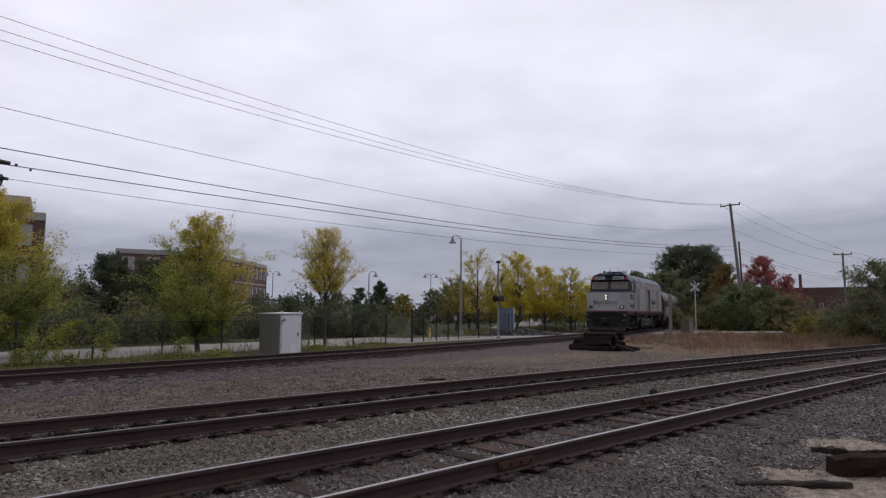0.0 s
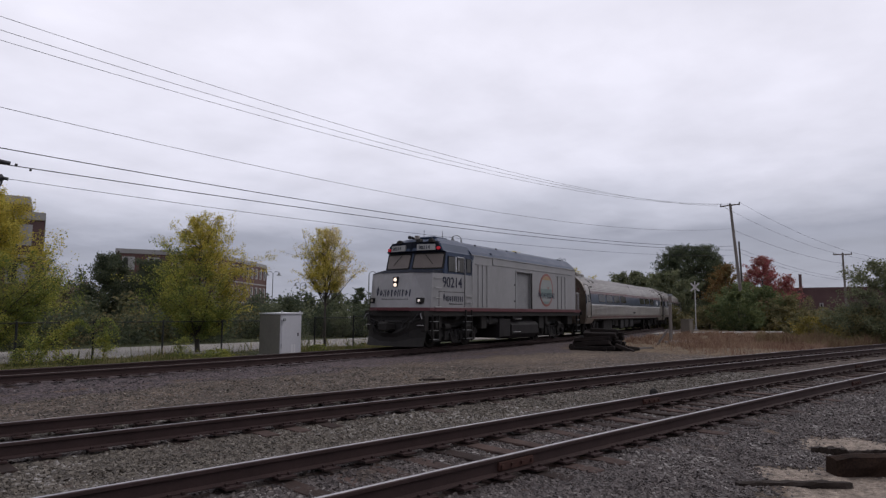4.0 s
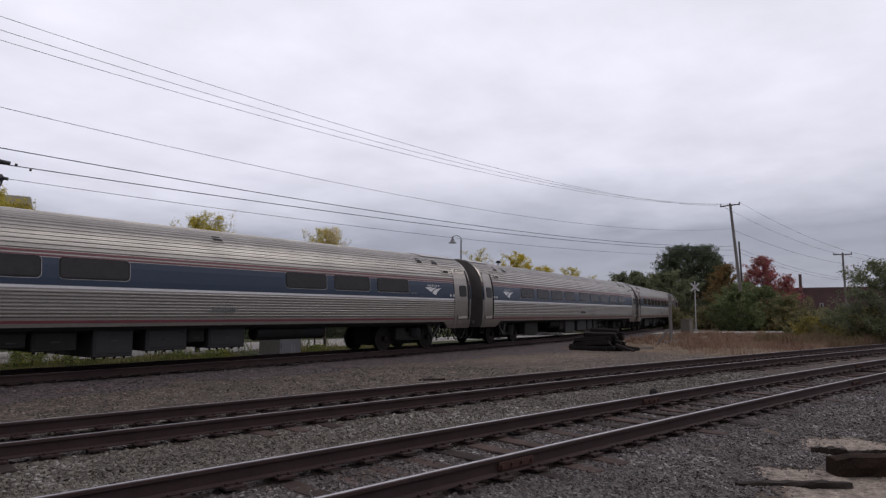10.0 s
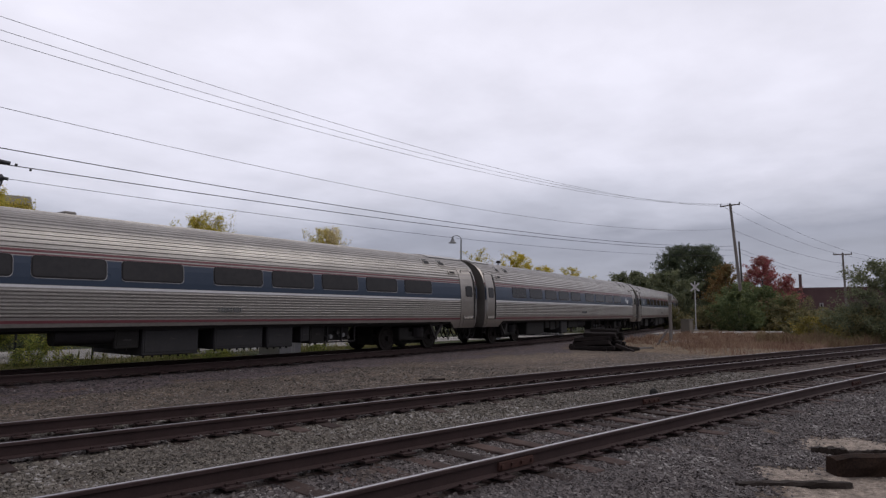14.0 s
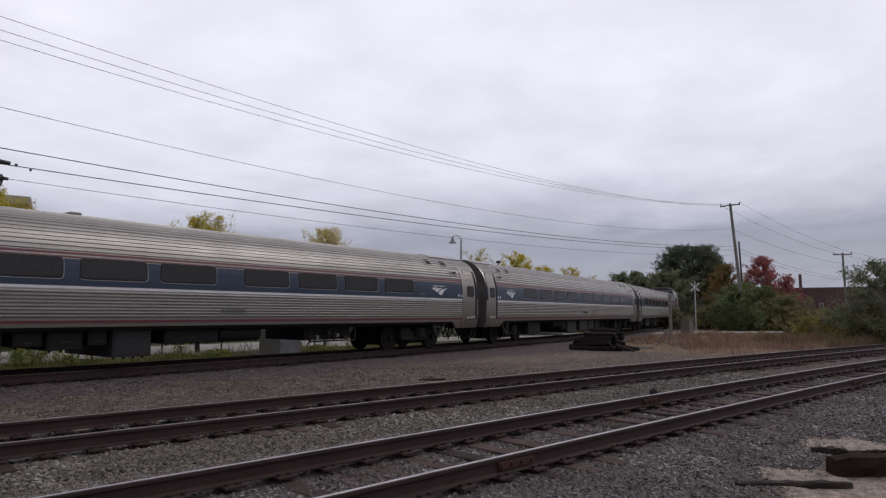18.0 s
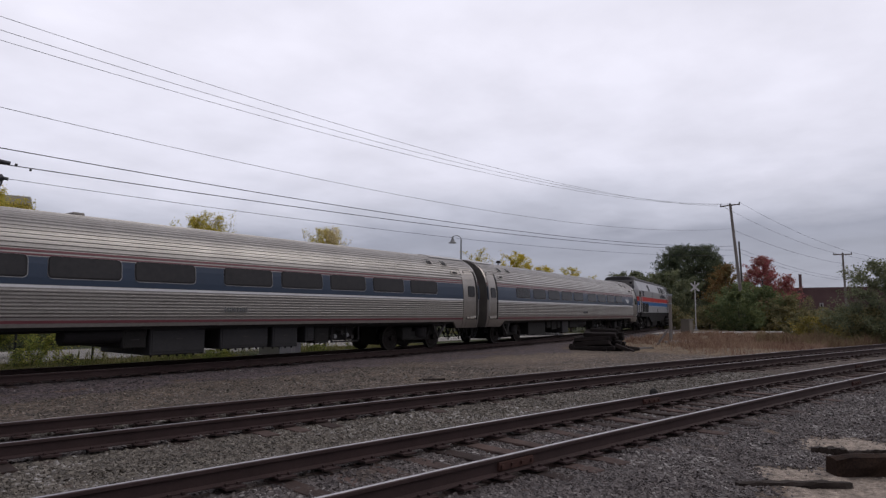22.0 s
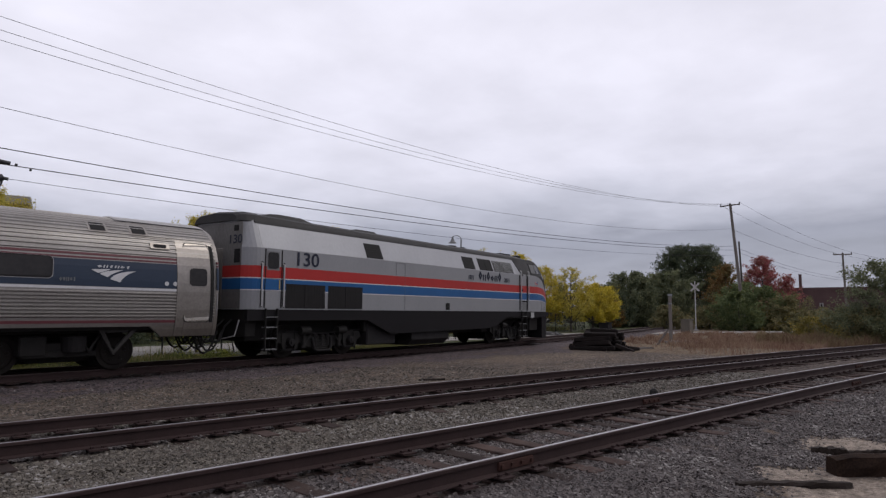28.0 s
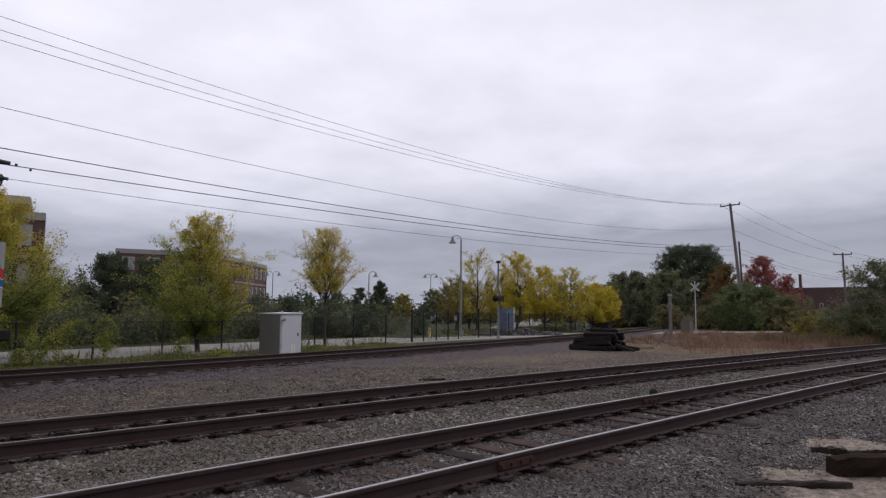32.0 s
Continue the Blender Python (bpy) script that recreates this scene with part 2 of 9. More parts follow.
M_STONE_TAN = leaf_mat("tan_ballast_stone", (0.044, 0.037, 0.0303), (0.083, 0.0705, 0.057), (0.126, 0.109, 0.089))
M_STONE_PURPLE = leaf_mat("purple_grey_ballast_stone", (0.036, 0.0305, 0.0335), (0.067, 0.0572, 0.0610), (0.100, 0.087, 0.089))
M_STONE = leaf_mat("ballast_stone", (0.039, 0.0322, 0.0312), (0.068, 0.0562, 0.0537), (0.098, 0.083, 0.077))
# stones let no light through, and a few are pale
for m_ in (M_STONE, M_STONE_TAN, M_STONE_PURPLE):
    m_.node_tree.nodes["Mix Shader"].inputs[0].default_value = 0.0
    e_ = m_.node_tree.nodes["Color Ramp"].color_ramp.elements.new(0.97)
    e_.color = (0.21, 0.195, 0.183, 1)
    m_.node_tree.nodes["Map Range"].inputs[3].default_value = -0.16
    m_.node_tree.nodes["Map Range"].inputs[4].default_value = 0.10
M_TAN_BOX = mat("tan_case_paint", (0.135, 0.118, 0.098), (0.10, 0.088, 0.073), 0.7, 0, 2, 25, 0.12, streak=0.5, spec=0.2)
M_SIGN_GREY = mat("grimy_number_glass", (0.30, 0.30, 0.295), (0.235, 0.235, 0.23), 0.6, 0, 3, 30, 0.03, spec=0.2)
M_DRIFT = mat("dark_branch", (0.032, 0.024, 0.020), (0.017, 0.013, 0.011), 0.9, 0, 5, 60, 0.8, spec=0.15)
M_CONC = mat("pale_concrete", (0.252, 0.24, 0.228), (0.198, 0.189, 0.18), 0.9, 0, 1.5, 30, 0.3)
M_ROAD = mat("dusty_road", (0.225, 0.21, 0.187), (0.175, 0.16, 0.144), 0.95, 0, 0.5, 20, 0.3)
M_CABINET = mat("cabinet_aluminium", (0.50, 0.50, 0.525), (0.44, 0.44, 0.465), 0.45, 0.25, 1.5, 20, 0.04)
M_FENCE = mat("black_fence_coating", (0.016, 0.017, 0.017), (0.025, 0.025, 0.025), 0.5, 0, 4, 30, 0.05, spec=0.1)
M_WOOD_POLE = mat("grey_pole_wood", (0.1575, 0.1387, 0.1237), (0.105, 0.09, 0.0825), 0.9, 0, 3, 40, 0.5, streak=0.8)
M_DARK_POLE = mat("dark_pole_wood", (0.06, 0.05, 0.045), (0.04, 0.035, 0.03), 0.9, 0, 3, 40, 0.5, streak=0.8)
M_GALV = mat("galvanised_steel", (0.216, 0.222, 0.228), (0.168, 0.171, 0.177), 0.5, 0.4, 3, 30, 0.08)
M_WIRE = mat("black_wire", (0.018, 0.018, 0.02), (0.025, 0.025, 0.028), 0.6, 0, 4, 20, 0)
M_WIRE_GREY = mat("bare_wire", (0.15, 0.15, 0.155), (0.12, 0.12, 0.125), 0.6, 0.2, 4, 20, 0)
M_BRICK = mat("red_brick", (0.105, 0.052, 0.045), (0.078, 0.04, 0.035), 0.9, 0, 0.8, 14, 0.2)
M_BRICK_DARK = mat("brown_brick", (0.084, 0.046, 0.045), (0.066, 0.037, 0.037), 0.9, 0, 0.6, 14, 0.2)
M_TRIM = mat("pale_window_trim", (0.27, 0.26, 0.255), (0.22, 0.215, 0.21), 0.8, 0, 1, 14, 0.1)
M_BARK = mat("tree_bark", (0.060, 0.050, 0.042), (0.035, 0.03, 0.026), 0.95, 0, 5, 40, 0.8)
M_WHITE_SIGN = mat("white_sign", (0.33, 0.33, 0.33), (0.26, 0.26, 0.26), 0.6, 0, 2, 30, 0.05)
M_BLUE_BOX = mat("blue_case", (0.085, 0.115, 0.17), (0.07, 0.097, 0.145), 0.6, 0, 2, 30, 0.05)
M_PLASTIC = mat("black_line_fitting", (0.018, 0.018, 0.022), (0.03, 0.03, 0.035), 0.5, 0, 3, 20, 0)
M_CAR_WHITE = mat("white_car_paint", (0.55, 0.55, 0.57), (0.5, 0.5, 0.52), 0.3, 0, 1, 10, 0)
M_CAB_SIDE = mat("dark_olive_panel", (0.135, 0.13, 0.112), (0.105, 0.10, 0.087), 0.7, 0.1, 1.2, 20, 0.05, spec=0.2, streak=0.6)
M_PALE_BOARD = mat("faded_white_board", (0.40, 0.39, 0.375), (0.31, 0.30, 0.29), 0.7, 0, 3, 30, 0.1)
LEAF_YELLOW = leaf_mat("leaves_yellow", (0.37, 0.29, 0.03), (0.56, 0.43, 0.04), (0.44, 0.38, 0.05))
LEAF_GOLD_GREEN = leaf_mat("leaves_gold_green", (0.34, 0.30, 0.055), (0.52, 0.41, 0.07), (0.44, 0.38, 0.075))
LEAF_LIME = leaf_mat("leaves_lime", (0.125, 0.165, 0.044), (0.21, 0.24, 0.056), (0.37, 0.345, 0.07))
LEAF_GREEN = leaf_mat("leaves_green", (0.072, 0.096, 0.044), (0.105, 0.134, 0.055), (0.145, 0.158, 0.064))
LEAF_OLIVE = leaf_mat("leaves_olive", (0.105, 0.104, 0.052), (0.148, 0.138, 0.064), (0.195, 0.160, 0.076))
LEAF_DARK = leaf_mat("leaves_dark", (0.047, 0.060, 0.039), (0.071, 0.088, 0.050), (0.098, 0.111, 0.058))
LEAF_RED = leaf_mat("leaves_red", (0.24, 0.064, 0.072), (0.35, 0.098, 0.105), (0.26, 0.13, 0.09))
LEAF_ORANGE = leaf_mat("leaves_orange", (0.15, 0.085, 0.034), (0.205, 0.12, 0.045), (0.115, 0.105, 0.042))
LEAF_PALE = leaf_mat("leaves_pale_gold", (0.44, 0.39, 0.12), (0.60, 0.50, 0.19), (0.60, 0.47, 0.24))
LEAF_MAUVE = leaf_mat("leaves_dull_mauve", (0.16, 0.12, 0.085), (0.22, 0.16, 0.12), (0.27, 0.20, 0.15))
LEAF_RUSSET = leaf_mat("grass_russet", (0.155, 0.090, 0.064), (0.215, 0.135, 0.095), (0.285, 0.205, 0.145))
LEAF_STRAW = leaf_mat("grass_brown", (0.135, 0.085, 0.055), (0.18, 0.125, 0.078), (0.19, 0.155, 0.08))
LEAF_WEED = leaf_mat("weeds_green", (0.085, 0.098, 0.032), (0.15, 0.15, 0.05), (0.24, 0.205, 0.095))
# green made lighter and greyer: haze over distant trees put into leaf colour
LEAF_MID = leaf_mat("leaves_hazed_green", (0.090, 0.104, 0.062), (0.128, 0.143, 0.080), (0.175, 0.182, 0.096))
LEAF_GOLD_OLIVE = leaf_mat("leaves_ochre", (0.13, 0.12, 0.034), (0.24, 0.185, 0.043), (0.31, 0.24, 0.055))
M_RUBBLE = leaf_mat("grey_rubble", (0.045, 0.043, 0.046), (0.07, 0.067, 0.068), (0.105, 0.10, 0.095))
M_RUBBLE.node_tree.nodes["Mix Shader"].inputs[0].default_value = 0.0


# ---- building helpers ----
def part(name, bm, material, parent, label=""):
    """Links a bmesh as one mesh object under a thing or a part."""
    me = bpy.data.meshes.new(name)
    bm.to_mesh(me)
    bm.free()
    me.materials.append(material)
    ob = new(name, me)
    ob.parent = parent
    if label:
        ob["label"] = label
    return ob


def raw(name, verts, faces, material, parent=None, label=""):
    me = bpy.data.meshes.new(name)
    me.from_pydata(verts, [], faces)
    me.materials.append(material)
    ob = new(name, me)
    ob.parent = parent
    if label:
        ob["label"] = label
    return ob


def thing(name, label, category, m=None, group="", kind=""):
    ob = new(name)
    ob.empty_display_size = 0.3
    if m is not None:
        ob.matrix_basis = m
    return tagged(ob, label, category, group, kind)


def box(bm, x0, x1, y0, y1, z0, z1, bev=0.0):
    vs = [bm.verts.new((x, y, z)) for z in (z0, z1) for y in (y0, y1) for x in (x0, x1)]
    fs = [bm.faces.new([vs[i] for i in q]) for q in ((0, 2, 3, 1), (4, 5, 7, 6), (0, 1, 5, 4), (2, 6, 7, 3), (0, 4, 6, 2), (1, 3, 7, 5))]
    if bev:
        es = {e for f in fs for e in f.edges}
        bmesh.ops.bevel(bm, geom=list(es), offset=bev, segments=1, affect="EDGES")
    return bm


def boxed(x0, x1, y0, y1, z0, z1, bev=0.0):
    return box(bmesh.new(), x0, x1, y0, y1, z0, z1, bev)


def tube(bm, p, q, r0, r1=None, seg=8, caps=True):
    """A tapered rod from p to q."""
    p, q = Vector(p), Vector(q)
    r1 = r0 if r1 is None else r1
    d = (q - p).normalized()
    a = d.orthogonal().normalized()
    b = d.cross(a)
    ra, rb = [], []
    for i in range(seg):
        t = 2 * math.pi * i / seg
        o = a * math.cos(t) + b * math.sin(t)
        ra.append(bm.verts.new(p + o * r0))
        rb.append(bm.verts.new(q + o * r1))
    for i in range(seg):
        j = (i + 1) % seg
        bm.faces.new((ra[i], ra[j], rb[j], rb[i]))
    if caps:
        bm.faces.new(list(reversed(ra)))
        bm.faces.new(rb)
    return bm


def bent(bm, pts, r, seg=6):
    """A rod bent through the points, in one piece."""
    pts = [Vector(p) for p in pts]
    a, rings = None, []
    for i, p in enumerate(pts):
        d = (pts[min(i + 1, len(pts) - 1)] - pts[max(i - 1, 0)]).normalized()
        a = (d.orthogonal() if a is None else a - d * a.dot(d)).normalized()
        if a.length < 0.5:
            a = d.orthogonal().normalized()
        b = d.cross(a)
        rings.append([p + (a * math.cos(2 * math.pi * k / seg) + b * math.sin(2 * math.pi * k / seg)) * r for k in range(seg)])
    return loft(bm, rings)


def loft(bm, rings, caps=True, closed=True):
    """Skins rings of equally many points."""
    rows = [[bm.verts.new(v) for v in r] for r in rings]
    n = len(rows[0])
    for a, b in zip(rows, rows[1:]):
        for i in range(n if closed else n - 1):
            j = (i + 1) % n
            bm.faces.new((a[i], a[j], b[j], b[i]))
    if caps:
        bm.faces.new(list(reversed(rows[0])))
        bm.faces.new(rows[-1])
    bmesh.ops.recalc_face_normals(bm, faces=bm.faces[:])
    return bm


def solid_sheet(bm, pts, deep):
    """A sheet given as a grid of points, thickened along the vector deep."""
    rows, cols = len(pts), len(pts[0])
    d = Vector(deep)
    A = [[bm.verts.new(v) for v in r] for r in pts]
    B = [[bm.verts.new(Vector(v) + d) for v in r] for r in pts]
    for i in range(rows - 1):
        for j in range(cols - 1):
            bm.faces.new((A[i][j], A[i][j + 1], A[i + 1][j + 1], A[i + 1][j]))
            bm.faces.new((B[i][j], B[i + 1][j], B[i + 1][j + 1], B[i][j + 1]))
    rim = [(0, j) for j in range(cols)] + [(i, cols - 1) for i in range(1, rows)] + [(rows - 1, j) for j in range(cols - 2, -1, -1)] + [(i, 0) for i in range(rows - 2, 0, -1)]
    for (a, b), (c, e) in zip(rim, rim[1:] + rim[:1]):
        bm.faces.new((A[a][b], B[a][b], B[c][e], A[c][e]))
    bmesh.ops.recalc_face_normals(bm, faces=bm.faces[:])
    return bm


def letters(name, text, size, material, parent, x, y, z, label="", stretch=1.0):
    """Raised lettering on a side that faces -y, its lower left corner at x, y, z; size is the height of a capital."""
    cu = bpy.data.curves.new(name, "FONT")
    cu.body, cu.size, cu.extrude, cu.offset = text, size / 0.72, 0.004, size * 0.012
    tmp = new(name, cu)
    me = bpy.data.meshes.new_from_object(tmp.evaluated_get(bpy.context.evaluated_depsgraph_get()))
    bpy.data.objects.remove(tmp)
    me.transform(Matrix.Translation((x, y, z)) @ Matrix.Rotation(radians(90), 4, "X") @ Matrix.Diagonal((stretch, 1, 1, 1)))
    me.materials.clear()
    me.materials.append(material)
    ob = new(name, me)
    ob.parent = parent
    if label:
        ob["label"] = label
    return ob


def word(name, parent, x0, x1, y, z0, h, n, material, side=-1, tall=(0,), label="", deep=0.005, kinds="ddpdbdpbdb", lean=0.0):
    """A word as a row of plain shapes, one a letter: diamond, pair of bars or broad bar; those in tall stand higher."""
    step = (x1 - x0) / n

    def flat(ring):
        bm = bmesh.new()
        return loft(bm, [[(x + lean * (z - z0), y - side * 0.002, z) for x, z in ring], [(x + lean * (z - z0), y + side * deep, z) for x, z in ring]])
    for i in range(n):
        wx, hz = step * 0.42, (h if i in tall else h * 0.64) / 2
        cx, cz = x0 + (i + 0.5) * step, z0 + hz
        kind = kinds[i % len(kinds)]
        t = wx * 0.56
        if kind == "p":
            bm = bmesh.new()
            for k in (-1, 1):
                ring = [(cx + k * wx * 0.62 - t / 2, cz - hz), (cx + k * wx * 0.62 + t / 2, cz - hz), (cx + k * wx * 0.62 + t / 2, cz + hz), (cx + k * wx * 0.62 - t / 2, cz + hz)]
                loft(bm, [[(x + lean * (z - z0), y - side * 0.002, z) for x, z in ring], [(x + lean * (z - z0), y + side * deep, z) for x, z in ring]])
        elif kind == "b":
            bm = flat([(cx - wx * 0.4, cz - hz), (cx + wx * 0.4, cz - hz), (cx + wx * 0.4, cz + hz), (cx - wx * 0.4, cz + hz)])
        else:
            bm = bmesh.new()
            rows = []
            for yy, k in ((y - side * 0.002, 1.0), (y + side * deep, 1.0), (y + side * deep, 0.32), (y - side * 0.002, 0.32)):
                rows.append([bm.verts.new((cx + wx * k * dx, yy, cz + hz * k * dz)) for dx, dz in ((1, 0), (0, 1), (-1, 0), (0, -1))])
            for r0, r1 in zip(rows, rows[1:]):
                for q in range(4):
                    bm.faces.new((r0[q], r0[(q + 1) % 4], r1[(q + 1) % 4], r1[q]))
            bmesh.ops.recalc_face_normals(bm, faces=bm.faces[:])
        part(name, bm, material, parent, label)


# ---- the lines of the three tracks ----
S_LIST = np.arange(-230.0, 470.0, 0.5)
CURVE = np.interp(S_LIST, (-90, -40, 0, 25, 50, 75, 150, 200), (0.0, 0.0045, 0.00449, 0.00401, 0.00336, 0.00317, 0.00317, 0.0))


def integrate_line():
    i0 = int(np.searchsorted(S_LIST, 0.0))
    th = np.concatenate([[0], np.cumsum((CURVE[1:] + CURVE[:-1]) / 2 * 0.5)])
    th -= th[i0]
    mid = (th[1:] + th[:-1]) / 2
    x = np.concatenate([[0], np.cumsum(np.cos(mid) * 0.5)])
    y = np.concatenate([[0], np.cumsum(np.sin(mid) * 0.5)])
    return th, x - x[i0], y - y[i0] + 17.43


LINE_TH, LINE_X, LINE_Y = integrate_line()


def on_line(s, off=0.0):
    """Point of the main line at s, off metres to its far side, and its heading."""
    th = float(np.interp(s, S_LIST, LINE_TH))
    return Vector((float(np.interp(s, S_LIST, LINE_X)) - off * math.sin(th), float(np.interp(s, S_LIST, LINE_Y)) + off * math.cos(th), 0)), th


def mid_y(x):
    return 9.479 - 0.11353 * x - 0.0011405 * x * x


def near_y(x):
    return 5.273 - 0.09834 * x - 0.0012596 * x * x


def smooth(a, b, v):
    t = np.clip((v - a) / (b - a), 0, 1)
    return t * t * (3 - 2 * t)


GROUND = -0.30


def ground_z(x, y):
    """Height of the ground: low shoulders of ballast along each track."""
    x, y = np.asarray(x, float), np.asarray(y, float)
    xc = np.clip(x, -60, 75)
    d0 = np.abs(y - np.interp(x, LINE_X, LINE_Y))
    d1 = np.abs(y - (9.479 - 0.11353 * xc - 0.0011405 * xc * xc))
    d2 = np.abs(y - (5.273 - 0.09834 * xc - 0.0012596 * xc * xc))
    z = np.full(x.shape, GROUND)
    for d in (d0, d1, d2):
        z = np.maximum(z, GROUND + 0.06 * (1 - smooth(1.5, 2.3, d)))
    # ties stand a little clear of the ballast inside the rails
    for d in (d1, d2):
        z -= 0.012 * (1 - smooth(0.75, 1.1, d))
    return z


# bare sandy spots: place, half lengths
SAND = ((10.35, 1.50, 1.0, 0.70), (8.15, 1.60, 0.60, 0.60), (7.45, 1.05, 0.80, 0.65), (11.6, 0.6, 1.4, 0.6), (8.0, 0.6, 1.1, 0.6))


def build_ground():
    """One sheet to the horizon, fine near the tracks."""
    def steps(lo, hi, step):
        mid = list(np.arange(lo, hi + 0.01, step))
        a, v, s = [], lo, step
        while v > -2500:
            s *= 1.35
            v -= s
            a.append(v)
        b, v, s = [], hi, step
        while v < 2500:
            s *= 1.35
            v += s
            b.append(v)
        return np.array(a[::-1] + mid + b)
    xs, ys = steps(-4, 60, 0.25), steps(-4, 34, 0.25)
    X, Y = np.meshgrid(xs, ys, indexing="ij")
    rng = np.random.default_rng(3)
    near = (X > -5) & (X < 62) & (Y > -5) & (Y < 36)
    Z = ground_z(X, Y) + np.where(near, rng.normal(0, 0.012, X.shape), 0)
    nx, ny = X.shape
    verts = np.stack([X, Y, Z], -1).reshape(-1, 3)
    i = np.arange(nx * ny).reshape(nx, ny)
    faces = np.stack([i[:-1, :-1], i[1:, :-1], i[1:, 1:], i[:-1, 1:]], -1).reshape(-1, 4)
    ob = raw("ground", verts.tolist(), faces.tolist(), ground_material())
    ob.data.polygons.foreach_set("use_smooth", [True] * len(ob.data.polygons))
    # what covers the ground: ballast, green verge, bare dirt
    xf, yf = X.ravel(), Y.ravel()
    xc = np.clip(xf, -60, 75)
    d0 = yf - np.interp(xf, LINE_X, LINE_Y)
    d1 = yf - (9.479 - 0.11353 * xc - 0.0011405 * xc * xc)
    d2 = yf - (5.273 - 0.09834 * xc - 0.0012596 * xc * xc)
    ballast = np.maximum.reduce([1 - smooth(1.6, 2.6, np.abs(d0)), 1 - smooth(1.8, 2.8, np.abs(d1)), 1 - smooth(2.0, 3.2, np.abs(d2))])
    verge = smooth(2.6, 3.6, d0)
    russet = smooth(2.6, 3.6, d1 - 0.9 * smooth(36, 42, xf)) * (1 - smooth(-3.5, -2.0, d0)) * smooth(26, 31, xf)
    sand = np.maximum.reduce([1 - smooth(0.55, 1.05, np.hypot((xf - a) / rx, (yf - b) / ry)) for a, b, rx, ry in SAND])
    ballast *= 1 - sand
    dirt = np.clip(1 - ballast - verge - russet, 0, 1)
    # shades of the yard: dark stone beside the main line, pale gravel beyond the siding, tan earth round the heap
    wave = 0.35 * np.sin(xf * 0.9) + 0.25 * np.sin(xf * 2.3 + 1)
    wide = smooth(18, 27, xf)
    dark = (1 - smooth(2.3, 3.4, (np.abs(d0) + wave) / (1 + 0.45 * wide))) * (d0 < 2)
    pale = smooth(1.3, 1.7, d1 + 0.3 * wave) * (1 - smooth(2.2, 3.0, d1 + 0.5 * wave)) * (1 - smooth(24, 30, xf))
    pale = np.maximum(pale, 0.9 * smooth(1.5, 1.9, d1) * (1 - smooth(3.0, 3.7, d1 + 0.5 * wave)) * smooth(35, 41, xf))
    tan = np.maximum.reduce([0.68 - 0.68 * smooth(0.0, 3.6, np.hypot((xf - a) / 1.5, yf - b)) for a, b in ((24.5, 12.9), (30.0, 15.5), (32.5, 12.3), (36, 15.4), (21.0, 13.6))])
    col = np.stack([ballast, verge, dirt, sand], -1).astype(np.float32)
    at = ob.data.color_attributes.new("cover", "FLOAT_COLOR", "POINT")
    at.data.foreach_set("color", col.ravel())
    at = ob.data.color_attributes.new("shade_of_yard", "FLOAT_COLOR", "POINT")
    at.data.foreach_set("color", np.stack([dark, pale, tan, np.ones_like(dark)], -1).astype(np.float32).ravel())
    return tagged(ob, "grey ballast, dusty dirt and rough grass round the tracks", "ground", kind="structure")


